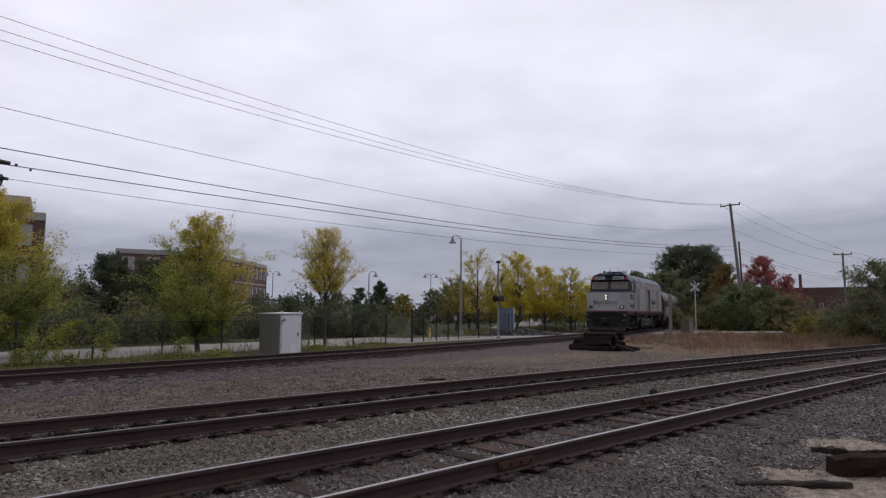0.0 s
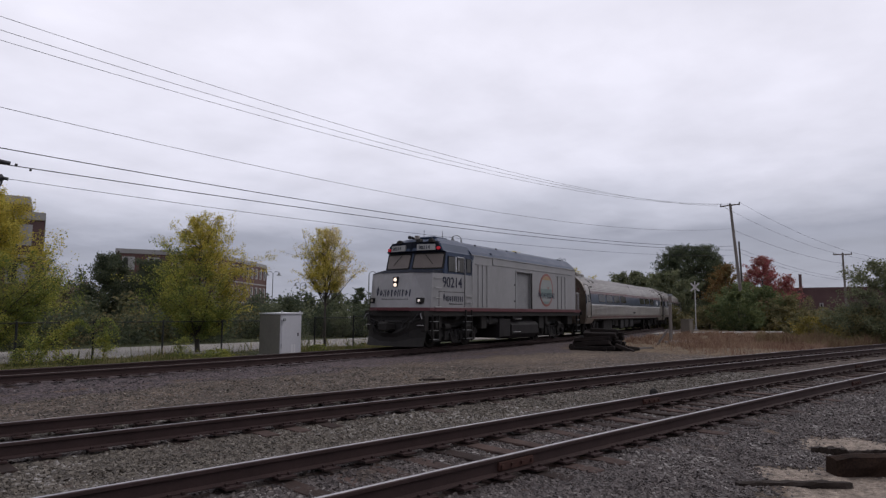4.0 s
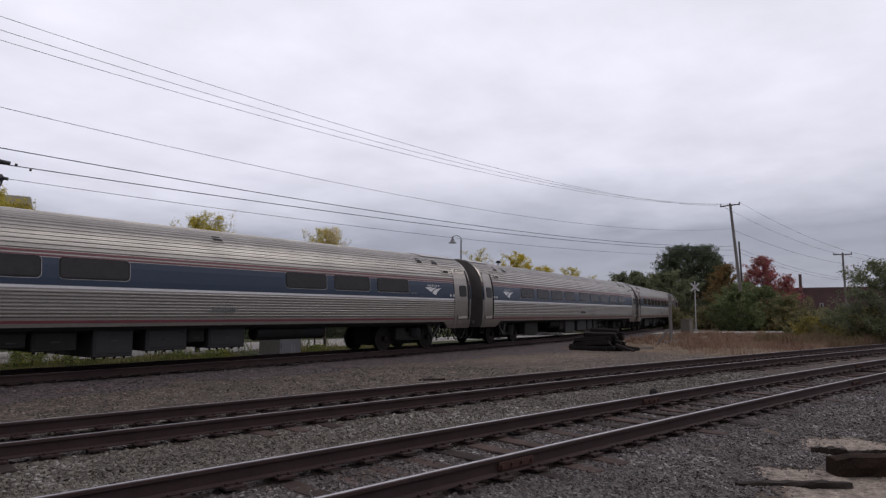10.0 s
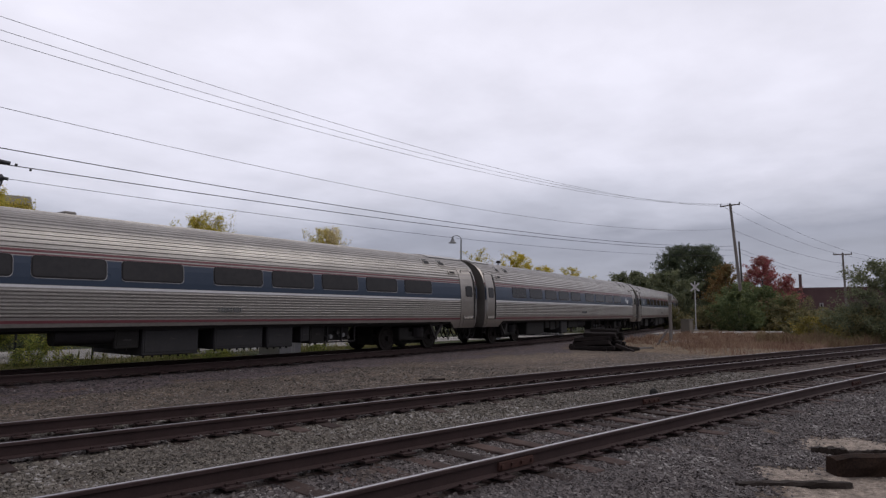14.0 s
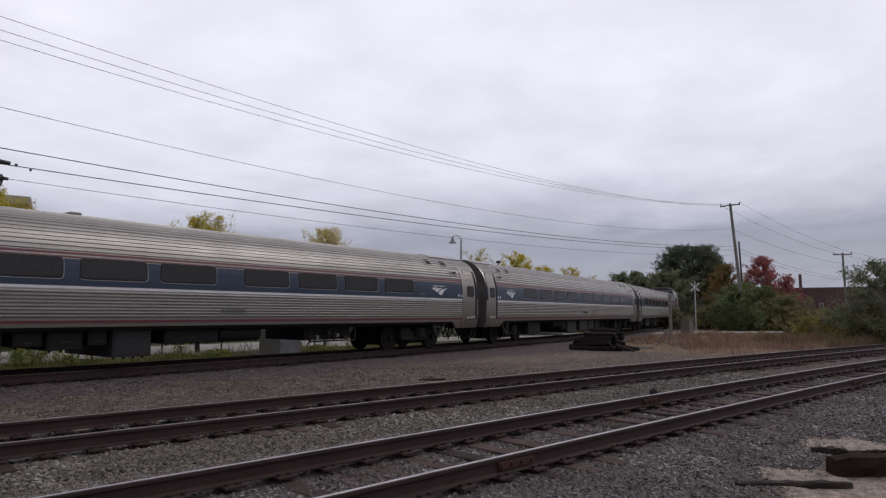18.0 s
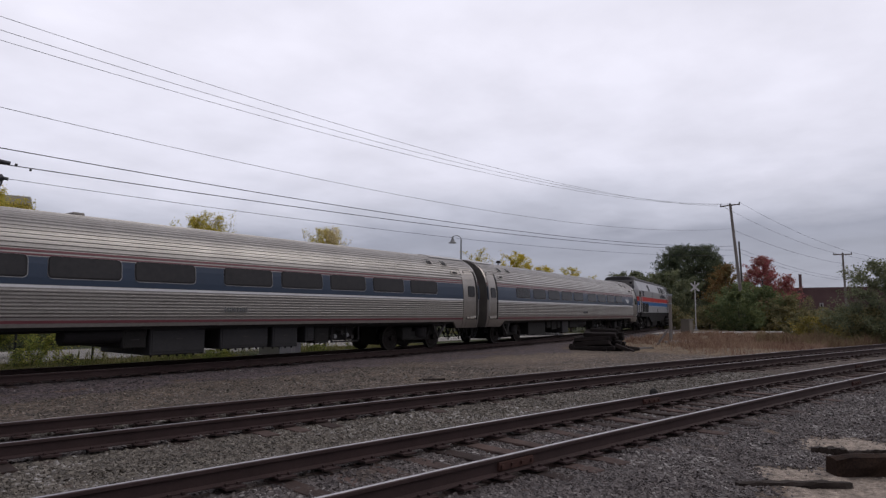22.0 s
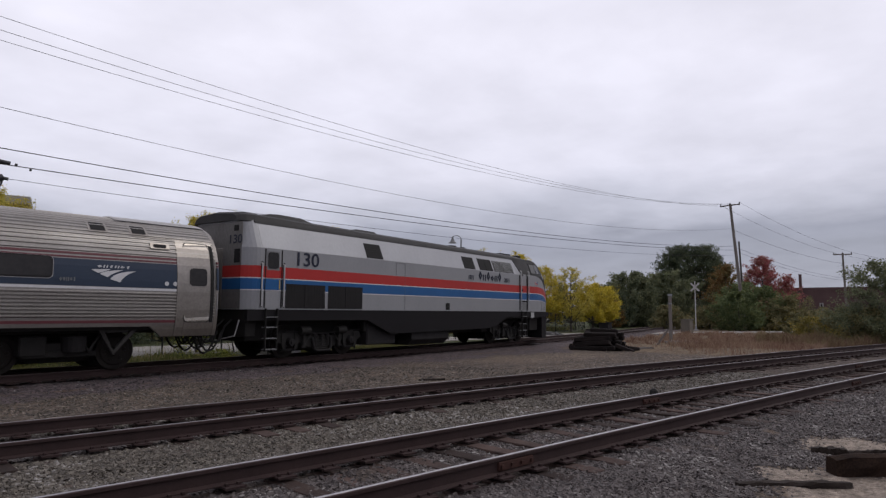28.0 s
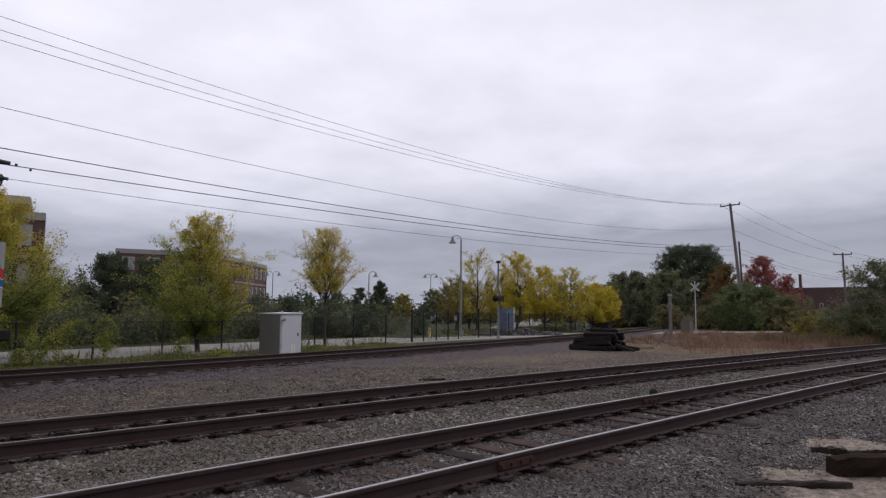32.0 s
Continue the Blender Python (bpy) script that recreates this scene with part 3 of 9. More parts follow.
def ground_material():
    m = bpy.data.materials.new("rail_yard_ground")
    m.use_nodes = True
    nt = m.node_tree
    N, L = nt.nodes.new, nt.links.new
    b = nt.nodes["Principled BSDF"]
    co = N("ShaderNodeTexCoord")

    def nz(scale, detail=5):
        n = N("ShaderNodeTexNoise")
        n.inputs["Scale"].default_value, n.inputs["Detail"].default_value, n.inputs["Roughness"].default_value = scale, detail, 0.65
        L(co.outputs["Object"], n.inputs["Vector"])
        return n.outputs["Fac"]

    def mixc(f, a, c):
        x = N("ShaderNodeMix")
        x.data_type = "RGBA"
        L(f, x.inputs[0])
        for s, v in ((6, a), (7, c)):
            if isinstance(v, tuple):
                x.inputs[s].default_value = (*v, 1)
            else:
                L(v, x.inputs[s])
        return x.outputs[2]

    def rng(f, a, c):
        r = N("ShaderNodeMapRange")
        L(f, r.inputs[0])
        r.inputs[1].default_value, r.inputs[2].default_value = a, c
        return r.outputs[0]
    big, small, patch = nz(0.5), nz(26, 6), nz(2.2)
    vor = N("ShaderNodeTexVoronoi")
    vor.inputs["Scale"].default_value = 24
    L(co.outputs["Object"], vor.inputs["Vector"])
    vsep = N("ShaderNodeSeparateColor")
    L(vor.outputs["Color"], vsep.inputs[0])
    stones = mixc(vsep.outputs[0], (0.029, 0.0245, 0.0230), (0.069, 0.0595, 0.0550))
    stones = mixc(rng(vsep.outputs[1], 0.93, 1.0), stones, (0.19, 0.18, 0.175))
    stones = mixc(rng(patch, 0.52, 0.74), stones, (0.064, 0.050, 0.039))
    dirt = mixc(rng(big, 0.35, 0.62), (0.061, 0.050, 0.041), (0.106, 0.088, 0.071))
    dirt = mixc(rng(small, 0.45, 0.62), dirt, (0.06, 0.053, 0.048))
    dirt = mixc(rng(patch, 0.5, 0.6), dirt, (0.055, 0.049, 0.045))
    dirt = mixc(rng(nz(0.9), 0.47, 0.62), dirt, (0.098, 0.079, 0.060))
    dirt = mixc(rng(vsep.outputs[2], 0.45, 0.75), dirt, (0.032, 0.029, 0.0285))
    dirt = mixc(rng(vsep.outputs[1], 0.88, 0.97), dirt, (0.19, 0.18, 0.165))
    yard, ysep = N("ShaderNodeVertexColor"), N("ShaderNodeSeparateColor")
    yard.layer_name = "shade_of_yard"
    L(yard.outputs[0], ysep.inputs[0])

    def worn(sock, lo=0.3, hi=0.7):
        a = N("ShaderNodeMath")
        a.operation, a.inputs[1].default_value = "MULTIPLY_ADD", 1.0
        o = N("ShaderNodeMath")
        o.operation, o.inputs[1].default_value = "SUBTRACT", 0.5
        L(patch, o.inputs[0])
        L(sock, a.inputs[0])
        L(o.outputs[0], a.inputs[2])
        return rng(a.outputs[0], lo, hi)
    earth = mixc(rng(small, 0.4, 0.65), (0.158, 0.133, 0.107), (0.103, 0.086, 0.070))
    dirt = mixc(worn(ysep.outputs[2]), dirt, mixc(rng(vsep.outputs[2], 0.42, 0.7), earth, (0.05, 0.043, 0.037)))
    gravel = mixc(vsep.outputs[0], (0.06, 0.053, 0.047), (0.24, 0.215, 0.19))
    dirt = mixc(worn(ysep.outputs[1]), dirt, gravel)
    coal = mixc(vsep.outputs[0], (0.0235, 0.0197, 0.023), (0.090, 0.0785, 0.086))
    dirt = mixc(worn(ysep.outputs[0]), dirt, coal)
    stones = mixc(worn(ysep.outputs[0]), stones, coal)
    grass = mixc(rng(patch, 0.4, 0.6), (0.024, 0.040, 0.016), (0.050, 0.058, 0.024))
    grass = mixc(rng(small, 0.4, 0.65), grass, (0.03, 0.034, 0.014))
    dry = mixc(rng(patch, 0.4, 0.62), (0.075, 0.056, 0.038), (0.12, 0.098, 0.07))
    cov, sep = N("ShaderNodeVertexColor"), N("ShaderNodeSeparateColor")
    cov.layer_name = "cover"
    L(cov.outputs[0], sep.inputs[0])

    def rough_edge(s):
        a = N("ShaderNodeMath")
        a.operation, a.inputs[1].default_value = "MULTIPLY_ADD", 1.0
        o = N("ShaderNodeMath")
        o.operation, o.inputs[1].default_value = "SUBTRACT", 0.5
        L(patch, o.inputs[0])
        L(s, a.inputs[0])
        L(o.outputs[0], a.inputs[2])
        return rng(a.outputs[0], 0.35, 0.65)
    c = mixc(rough_edge(sep.outputs[2]), dry, dirt)
    c = mixc(rough_edge(sep.outputs[1]), c, grass)
    c = mixc(rough_edge(sep.outputs[0]), c, stones)
    c = mixc(rough_edge(cov.outputs["Alpha"]), c, mixc(rng(small, 0.4, 0.62), (0.21, 0.192, 0.17), (0.12, 0.108, 0.096)))
    # clumps of darker and lighter stone
    clump = N("ShaderNodeMapRange")
    L(nz(7.0, 6), clump.inputs[0])
    for q, w in ((1, 0.34), (2, 0.66), (3, 0.50), (4, 1.25)):
        clump.inputs[q].default_value = w
    tint = N("ShaderNodeVectorMath")
    tint.operation = "SCALE"
    L(c, tint.inputs[0])
    L(clump.outputs[0], tint.inputs["Scale"])
    warm = N("ShaderNodeVectorMath")
    warm.operation, warm.inputs[1].default_value = "MULTIPLY", (1.34, 1.205, 1.11)
    L(tint.outputs[0], warm.inputs[0])
    L(warm.outputs[0], b.inputs["Base Color"])
    b.inputs["Roughness"].default_value = 0.95
    b.inputs["Specular IOR Level"].default_value = 0.2
    bp = N("ShaderNodeBump")
    bp.inputs["Strength"].default_value, bp.inputs["Distance"].default_value = 0.8, 0.03
    hm = N("ShaderNodeMath")
    L(vor.outputs["Distance"], hm.inputs[0])
    L(small, hm.inputs[1])
    L(hm.outputs[0], bp.inputs["Height"])
    L(bp.outputs[0], b.inputs["Normal"])
    return m


build_ground()

# rail section, head at z = 0
RAIL = ((-0.068, -0.172), (0.068, -0.172), (0.068, -0.162), (0.010, -0.145), (0.009, -0.045), (0.036, -0.034), (0.036, -0.006), (0.028, 0.0), (-0.028, 0.0),
        (-0.036, -0.006), (-0.036, -0.034), (-0.009, -0.045), (-0.010, -0.145), (-0.068, -0.162))


def sweep(pts, section):
    bm = bmesh.new()
    rings = []
    for x, y, th in pts:
        nx, ny = -math.sin(th), math.cos(th)
        rings.append([(x + nx * a, y + ny * a, z) for a, z in section])
    return loft(bm, rings)


TIE = bpy.data.meshes.new("tie")
bm_ = box(bmesh.new(), -0.11, 0.11, -1.3, 1.3, -0.36, -0.19, 0.008)
bm_.to_mesh(TIE)
bm_.free()
TIE.materials.append(M_TIE)
PLATE = bpy.data.meshes.new("tie_plate")
bm_ = box(bmesh.new(), -0.10, 0.10, -0.17, 0.17, -0.192, -0.171)
for sx in (-0.06, 0.06):
    for sy in (-0.095, 0.095):
        box(bm_, sx - 0.014, sx + 0.014, sy - 0.02, sy + 0.02, -0.172, -0.145)
bm_.to_mesh(PLATE)
bm_.free()
PLATE.materials.append(M_RAIL)


TIE_SPOTS = []   # where the ties of the two sidings lie


def track(name, label, where, s0, s1, step, ties, rnd, joints=(), sunk=0.0, head=0.024, top=None):
    """where(s) gives x, y, heading of the centre line."""
    tr = thing(name, label, "railway track", kind="structure")
    top = top or M_RAIL_TOP
    for side in (-1, 1):
        pts = []
        for s in np.arange(s0, s1 + 0.01, step):
            x, y, th = where(s)
            pts.append((x - side * 0.7525 * math.sin(th), y + side * 0.7525 * math.cos(th), th))
        rail = part("rail", sweep(pts, RAIL), M_RAIL, tr, "rusty steel rail")
        part("running_surface", sweep(pts, ((-head, 0.0005), (head, 0.0005), (head - 0.004, 0.0035), (0.004 - head, 0.0035))), top, rail, "worn rail head")
        for js in [j[1] for j in joints if j[0] == side]:
            x, y, th = where(js)
            bm = bmesh.new()
            for k in (-1, 1):
                box(bm, -0.28, 0.28, k * 0.010 + (0 if k > 0 else -0.03), k * 0.010 + (0.03 if k > 0 else 0), -0.14, -0.05, 0.006)
                for i in range(4):
                    box(bm, -0.26 + i * 0.16, -0.22 + i * 0.16, k * 0.045 - 0.018, k * 0.045 + 0.018, -0.112, -0.076)
            j = part("joint_bar", bm, M_RUST, rail, "bolted rail joint bar")
            j.matrix_basis = Matrix.Translation((x - side * 0.7525 * math.sin(th), y + side * 0.7525 * math.cos(th), 0)) @ Matrix.Rotation(th, 4, "Z")
    a, b, gap = ties
    s = a
    while s < b:
        x, y, th = where(s)
        t = new("tie", TIE)
        t.parent = tr
        m = pose(x, y, rnd.uniform(-0.035, 0.008) - sunk) @ Matrix.Rotation(th + rnd.uniform(-0.03, 0.03), 4, "Z")
        t.matrix_basis = m
        if name != "main_track":
            TIE_SPOTS.append((x, y, name == "near_track"))
        for side in (-1, 1):
            pl = new("tie_plate", PLATE)
            pl.parent = tr
            pl.matrix_basis = pose(x, y, 0) @ Matrix.Rotation(th, 4, "Z") @ Matrix.Translation((0, side * 0.7525, 0))
        s += gap * rnd.uniform(0.93, 1.07)
    return tr


def main_where(s):
    p, th = on_line(s)
    return p.x, p.y, th


def mid_where(x):
    return x, mid_y(x), math.atan(-0.11353 - 0.002281 * x)


def near_where(x):
    return x, near_y(x), math.atan(-0.09834 - 0.0025192 * x)


# the main line's heads are coloured dark for the trees mirrored in them
track("main_track", "curved main line track with dark rusty rails", main_where, -200, 300, 4.0, (2.0, 40.0, 0.52), random.Random(1), sunk=0.045, top=M_RAIL_TREE_SHEEN)
track("middle_track", "rusty siding track with half-buried ties", mid_where, -40, 75, 2.5, (0.0, 38.0, 0.52), random.Random(2), sunk=0.020, head=0.015, top=M_RAIL_MID)
track("near_track", "worn siding track with bright rail heads and old ties", near_where, -30, 75, 2.5, (1.0, 34.0, 0.52), random.Random(3), joints=((-1, 5.98), (1, 11.5), (-1, 17.9), (1, 23.4)), sunk=0.022, head=0.019)


def ribbon(pts, width, z):
    bm = bmesh.new()
    pts = [Vector((x, y, 0)) for x, y in pts]
    rows = []
    for i, p in enumerate(pts):
        d = (pts[min(i + 1, len(pts) - 1)] - pts[max(i - 1, 0)]).normalized()
        n = Vector((-d.y, d.x, 0))
        rows.append((p + n * width / 2, p - n * width / 2))
    top = [[bm.verts.new((v.x, v.y, z)) for v in r] for r in rows]
    low = [[bm.verts.new((v.x, v.y, z - 0.15)) for v in r] for r in rows]
    for a, b, c, d in zip(top, top[1:], low, low[1:]):
        bm.faces.new((a[0], a[1], b[1], b[0]))
        bm.faces.new((a[0], b[0], d[0], c[0]))
        bm.faces.new((a[1], c[1], d[1], b[1]))
    bmesh.ops.recalc_face_normals(bm, faces=bm.faces[:])
    return bm


def bezier_pts(ctrl, n):
    """Smooth line through the control points."""
    c = [Vector((x, y, 0)) for x, y in ctrl]
    c = [c[0] * 2 - c[1]] + c + [c[-1] * 2 - c[-2]]
    out = []
    for a, b, d, e in zip(c, c[1:], c[2:], c[3:]):
        for i in range(n):
            t = i / n
            out.append(0.5 * ((2 * b) + (d - a) * t + (2 * a - 5 * b + 4 * d - e) * t * t + (3 * b - a - 3 * d + e) * t ** 3))
    out.append(c[-2])
    return [(v.x, v.y) for v in out]


tagged(part("road_along_the_fence", ribbon(bezier_pts(((-60, 35), (-20, 29.6), (5, 27.5), (14, 27.4), (22, 27.7), (27.5, 27.9), (31, 28.0)), 6), 6.4, -0.27), M_ROAD, None), "pale dusty road behind the black fence", "road", kind="structure")
tagged(part("road_over_the_crossing", ribbon(bezier_pts(((45.0, 28.5), (50, 33.5), (62, 41), (90, 57), (140, 85), (200, 119)), 5), 5.0, -0.266), M_ROAD, None), "pale road leading away from the level crossing", "road", kind="structure")
tagged(part("crossing_apron", ribbon(bezier_pts(((27, 27.2), (33, 26.6), (41, 26.3), (48, 25.0), (55.8, 22.3), (63, 18.7), (70, 15.0), (78, 11)), 5), 3.8, -0.262), M_ROAD, None), "pale gravel apron of the level crossing", "road", kind="structure")


# ---- the train ----
SPEED = 6.470


def run(t):
    """Metres that the train has gone at t."""
    brake = min(1.0, max(0.0, (t - 29.9) / 0.7))
    return SPEED * t + 0.00194 * (t - 16.0) ** 2 - 1.3 * max(0.0, 1 - t / 6.5) ** 2 - 0.20 * brake * brake * (3 - 2 * brake)


MOVERS = []   # (vehicle, place of its front at t = 0, the two pivots)
WHEELS = []   # (wheelset, its place in the vehicle, radius)


def grab(bm, x, y, z0, z1, out=0.06, r=0.016):
    s = 1 if y > 0 else -1
    return bent(bm, [(x, y, z0), (x, y + s * out, z0 + 0.03), (x, y + s * out, z1 - 0.03), (x, y, z1)], r, 6)


def wheelset(parent, x, r, y=0.0, z=None, gap=0.745):
    z = r if z is None else z
    bm = bmesh.new()
    for k in (-1, 1):
        c = k * gap
        tube(bm, (0, c - 0.065, 0), (0, c + 0.065, 0), r, r, 28)
        tube(bm, (0, c - k * 0.075, 0), (0, c - k * 0.055, 0), r + 0.025, r + 0.025, 28)
        tube(bm, (0, c + k * 0.062, 0), (0, c + k * 0.085, 0), r * 0.80, r * 0.72, 24)
        tube(bm, (0, c, 0), (0, c + k * 0.20, 0), 0.11, 0.10, 12)
        for i in range(6):
            a = i * math.pi / 3
            tube(bm, (r * 0.5 * math.cos(a), c + k * 0.08, r * 0.5 * math.sin(a)), (r * 0.5 * math.cos(a), c + k * 0.10, r * 0.5 * math.sin(a)), 0.05, 0.04, 8)
    tube(bm, (0, -gap, 0), (0, gap, 0), 0.085, 0.085, 12)
    w = part("wheelset", bm, M_WHEEL, parent, "dark steel wheelset")
    w.matrix_basis = Matrix.Translation((x, y, z))
    WHEELS.append((w, (x, y, z), r))
    return w


def bogie(veh, xc, base, r, kind):
    """A truck: side frames, bolster, springs, axle boxes, brake rigging; its wheelsets roll."""
    bm = bmesh.new()
    h = base / 2
    box(bm, -0.35, 0.35, -1.0, 1.0, r + 0.02, r + 0.24, 0.03)
    b = part("bogie", bm, M_UNDER, veh, "sooty cast truck frame")
    b.matrix_basis = Matrix.Translation((xc, 0, 0))
    for k in (-1, 1):
        y = k * (0.52 if kind == "coach" else 1.03)
        f = bmesh.new()
        if kind == "coach":
            prof = ((-h - 0.45, r + 0.02), (-h - 0.35, r + 0.16), (-h + 0.4, r + 0.13), (-0.5, r - 0.05), (0.5, r - 0.05), (h - 0.4, r + 0.13), (h + 0.35, r + 0.16), (h + 0.45, r + 0.02),
                    (h + 0.2, r - 0.10), (h - 0.35, r - 0.08), (0.5, r - 0.24), (-0.5, r - 0.24), (-h + 0.35, r - 0.08), (-h - 0.2, r - 0.10))
        else:
            prof = ((-h - 0.6, r + 0.08), (-h - 0.5, r + 0.28), (-h + 0.4, r + 0.30), (-0.6, r + 0.16), (0.6, r + 0.16), (h - 0.4, r + 0.30), (h + 0.5, r + 0.28), (h + 0.6, r + 0.08),
                    (h + 0.3, r - 0.06), (h - 0.4, r - 0.02), (0.55, r - 0.20), (-0.55, r - 0.20), (-h + 0.4, r - 0.02), (-h - 0.3, r - 0.06))
        loft(f, [[(x, y - 0.07, z) for x, z in prof], [(x, y + 0.07, z) for x, z in prof]])
        part("side_frame", f, M_UNDER, b)
        for sx in (-0.28, 0.0, 0.28):
            s = loft(bmesh.new(), [[(sx + w_ * math.cos(a_ * math.pi / 5), y + k * 0.05 + w_ * math.sin(a_ * math.pi / 5), r - 0.16 + z_) for a_ in range(10)]
                                   for q in range(7) for z_, w_ in ((q * 0.055, 0.09), (q * 0.055 + 0.03, 0.09), (q * 0.055 + 0.034, 0.07), (q * 0.055 + 0.051, 0.07))])
            part("spring", s, M_UNDER_GREY, b, "dusty coil spring")
        for sx in (-h, h) if kind != "coach" else ():
            a = bmesh.new()
            tube(a, (sx, y - k * 0.02, r), (sx, y + k * 0.13, r), 0.16, 0.13, 14)
            box(a, sx - 0.19, sx + 0.19, y - 0.05, y + 0.07, r - 0.16, r + 0.18, 0.02)
            part("axle_box", a, M_UNDER_GREY, b)
            s = bmesh.new()
            sh = sx + (0.56 if sx < 0 else -0.56)
            box(s, sh - 0.07, sh + 0.07, y - 0.16, y + 0.02, r - 0.22, r + 0.22, 0.02)
            part("brake_shoe", s, M_UNDER, b)
        if kind == "coach":
            v = bmesh.new()
            for dx in (-0.26, 0.26):
                tube(v, (-0.55 * (1 if xc < 12 else -1) + dx, k * 1.12, 0.90), (-0.55 * (1 if xc < 12 else -1) - 0.04 * dx, k * 1.12, 0.46), 0.04, 0.04, 6)
            part("anchor_strut", v, M_UNDER, b, "sooty V-shaped strut")
            o = 1 if xc < 12 else -1
            g = bmesh.new()
            bent(g, [(-1.55 * o, k * 1.30, 1.02), (-1.02 * o, k * 1.30, 0.44), (-0.72 * o, k * 1.30, 1.02)], 0.07, 4)
            tube(g, (-1.36 * o, k * 1.30, 0.96), (-0.74 * o, k * 1.30, 0.96), 0.05, 0.05, 4)
            part("bracket", g, M_BRACKET, b, "sooty triangular bracket")
            d = bmesh.new()
            tube(d, (0.25, k * 1.0, 0.48), (0.25, k * 1.0, 0.84), 0.26, 0.28, 16)
            part("air_spring", d, M_UNDER_GREY, b)
            part("brake_unit", boxed(0.62 * k - 0.28, 0.62 * k + 0.28, k * 0.9 - 0.2, k * 0.9 + 0.2, 0.40, 0.86, 0.03), M_UNDER, b)
            d = box(bmesh.new(), -0.85, 0.75, k * 1.0 - 0.07, k * 1.0 + 0.07, 0.36, 0.50, 0.02)
            part("equaliser_beam", d, M_UNDER, b)
        if kind == "engine":
            for sx in (-h, h):
                for dx in (-0.27, 0.27):
                    leg = [(sx + dx - 0.09, r + 0.26), (sx + dx + 0.09, r + 0.26), (sx + dx + 0.07, r - 0.10), (sx + dx * 0.8 + 0.05, r - 0.24), (sx + dx * 0.8 - 0.05, r - 0.24), (sx + dx - 0.07, r - 0.10)]
                    part("pedestal", loft(bmesh.new(), [[(x, y - 0.08, z) for x, z in leg], [(x, y + k * 0.10, z) for x, z in leg]]), M_UNDER, b)
                part("pedestal_tie", boxed(sx - 0.30, sx + 0.30, y - 0.04, y + 0.04, r - 0.28, r - 0.22, 0.01), M_UNDER_GREY, b)
                part("journal_cap", tube(tube(bmesh.new(), (sx, y, r), (sx, y + k * 0.20, r), 0.145, 0.12, 16), (sx, y + k * 0.20, r), (sx, y + k * 0.23, r), 0.07, 0.06, 10), M_UNDER_GREY, b, "round greasy journal cap")
                for dx in (-0.13, 0.13):
                    s = tube(bmesh.new(), (sx + dx, y, r + 0.14), (sx + dx, y, r + 0.34), 0.06, 0.06, 8)
                    part("spring", s, M_UNDER_GREY, b)
            sw = bmesh.new()
            bent(sw, [(-0.42, y + k * 0.10, r + 0.10), (-0.36, y + k * 0.15, r - 0.26), (-0.28, y + k * 0.16, r - 0.31), (0.28, y + k * 0.16, r - 0.31), (0.36, y + k * 0.15, r - 0.26), (0.42, y + k * 0.10, r + 0.10)], 0.045, 8)
            part("swing_hanger", sw, M_UNDER_GREY, b, "worn U-shaped swing hanger")
            el = bmesh.new()
            for q in range(5):
                box(el, -0.30, 0.30, y + k * 0.02 - 0.09, y + k * 0.02 + 0.09, r - 0.27 + q * 0.06, r - 0.225 + q * 0.06, 0.01)
            part("elliptic_spring", el, M_UNDER, b)
            for sx in (-0.82, 0.82):
                part("brake_cylinder", tube(bmesh.new(), (sx - 0.2, y + k * 0.16, r + 0.34), (sx + 0.2, y + k * 0.16, r + 0.34), 0.13, 0.13, 14), M_UNDER, b)
                part("brake_rod", tube(bmesh.new(), (sx * 0.6, y + k * 0.14, r + 0.24), (sx * 1.1, y + k * 0.14, r - 0.20), 0.025, 0.025, 6), M_UNDER_GREY, b)
                part("brake_shoe", tube(bmesh.new(), (sx * 1.05, y - k * 0.25, r - 0.22), (sx * 1.02, y - k * 0.25, r + 0.24), 0.09, 0.09, 8), M_UNDER, b)
                part("sand_pipe", bent(bmesh.new(), [(sx * 2.3, k * 1.0, 1.2), (sx * 2.42, k * 0.95, 0.7), (sx * 2.36, k * 0.8, 0.15)], 0.022), M_UNDER_GREY, b)
                part("frame_pocket", tube(bmesh.new(), (sx, y + k * 0.07, r + 0.10), (sx, y + k * 0.085, r + 0.10), 0.11, 0.11, 14), M_RUBBER, b)
            part("brake_pipe", bent(bmesh.new(), [(-h - 0.5, y + k * 0.10, r + 0.34), (-0.9, y + k * 0.12, r + 0.30), (0, y + k * 0.14, r + 0.22), (0.9, y + k * 0.12, r + 0.30), (h + 0.5, y + k * 0.10, r + 0.34)], 0.018), M_UNDER_GREY, b)
            part("motor_case", boxed(-h, h, k * 0.3 - 0.3, k * 0.3 + 0.3, 0.18, 0.80, 0.05), M_UNDER, b)
    if kind == "coach":
        part("truck_centre", boxed(-h - 0.35, h + 0.35, -0.44, 0.44, 0.20, 1.0, 0.04), M_UNDER, b)
    for sx in (-h, h):
        wheelset(b, sx, r)
    return b


# Coach body section: half width by height
HW_Z = (0.80, 0.95, 1.15, 1.40, 1.90, 2.20, 2.50, 2.75, 2.95, 3.10, 3.25, 3.38, 3.50, 3.60, 3.69, 3.76, 3.81, 3.84)
HW_Y = (1.46, 1.52, 1.555, 1.575, 1.585, 1.575, 1.55, 1.51, 1.455, 1.395, 1.31, 1.21, 1.085, 0.945, 0.77, 0.56, 0.32, 0.0)
COACH_L = 24.98
E0, E1 = -0.14, 25.26   # the two ends


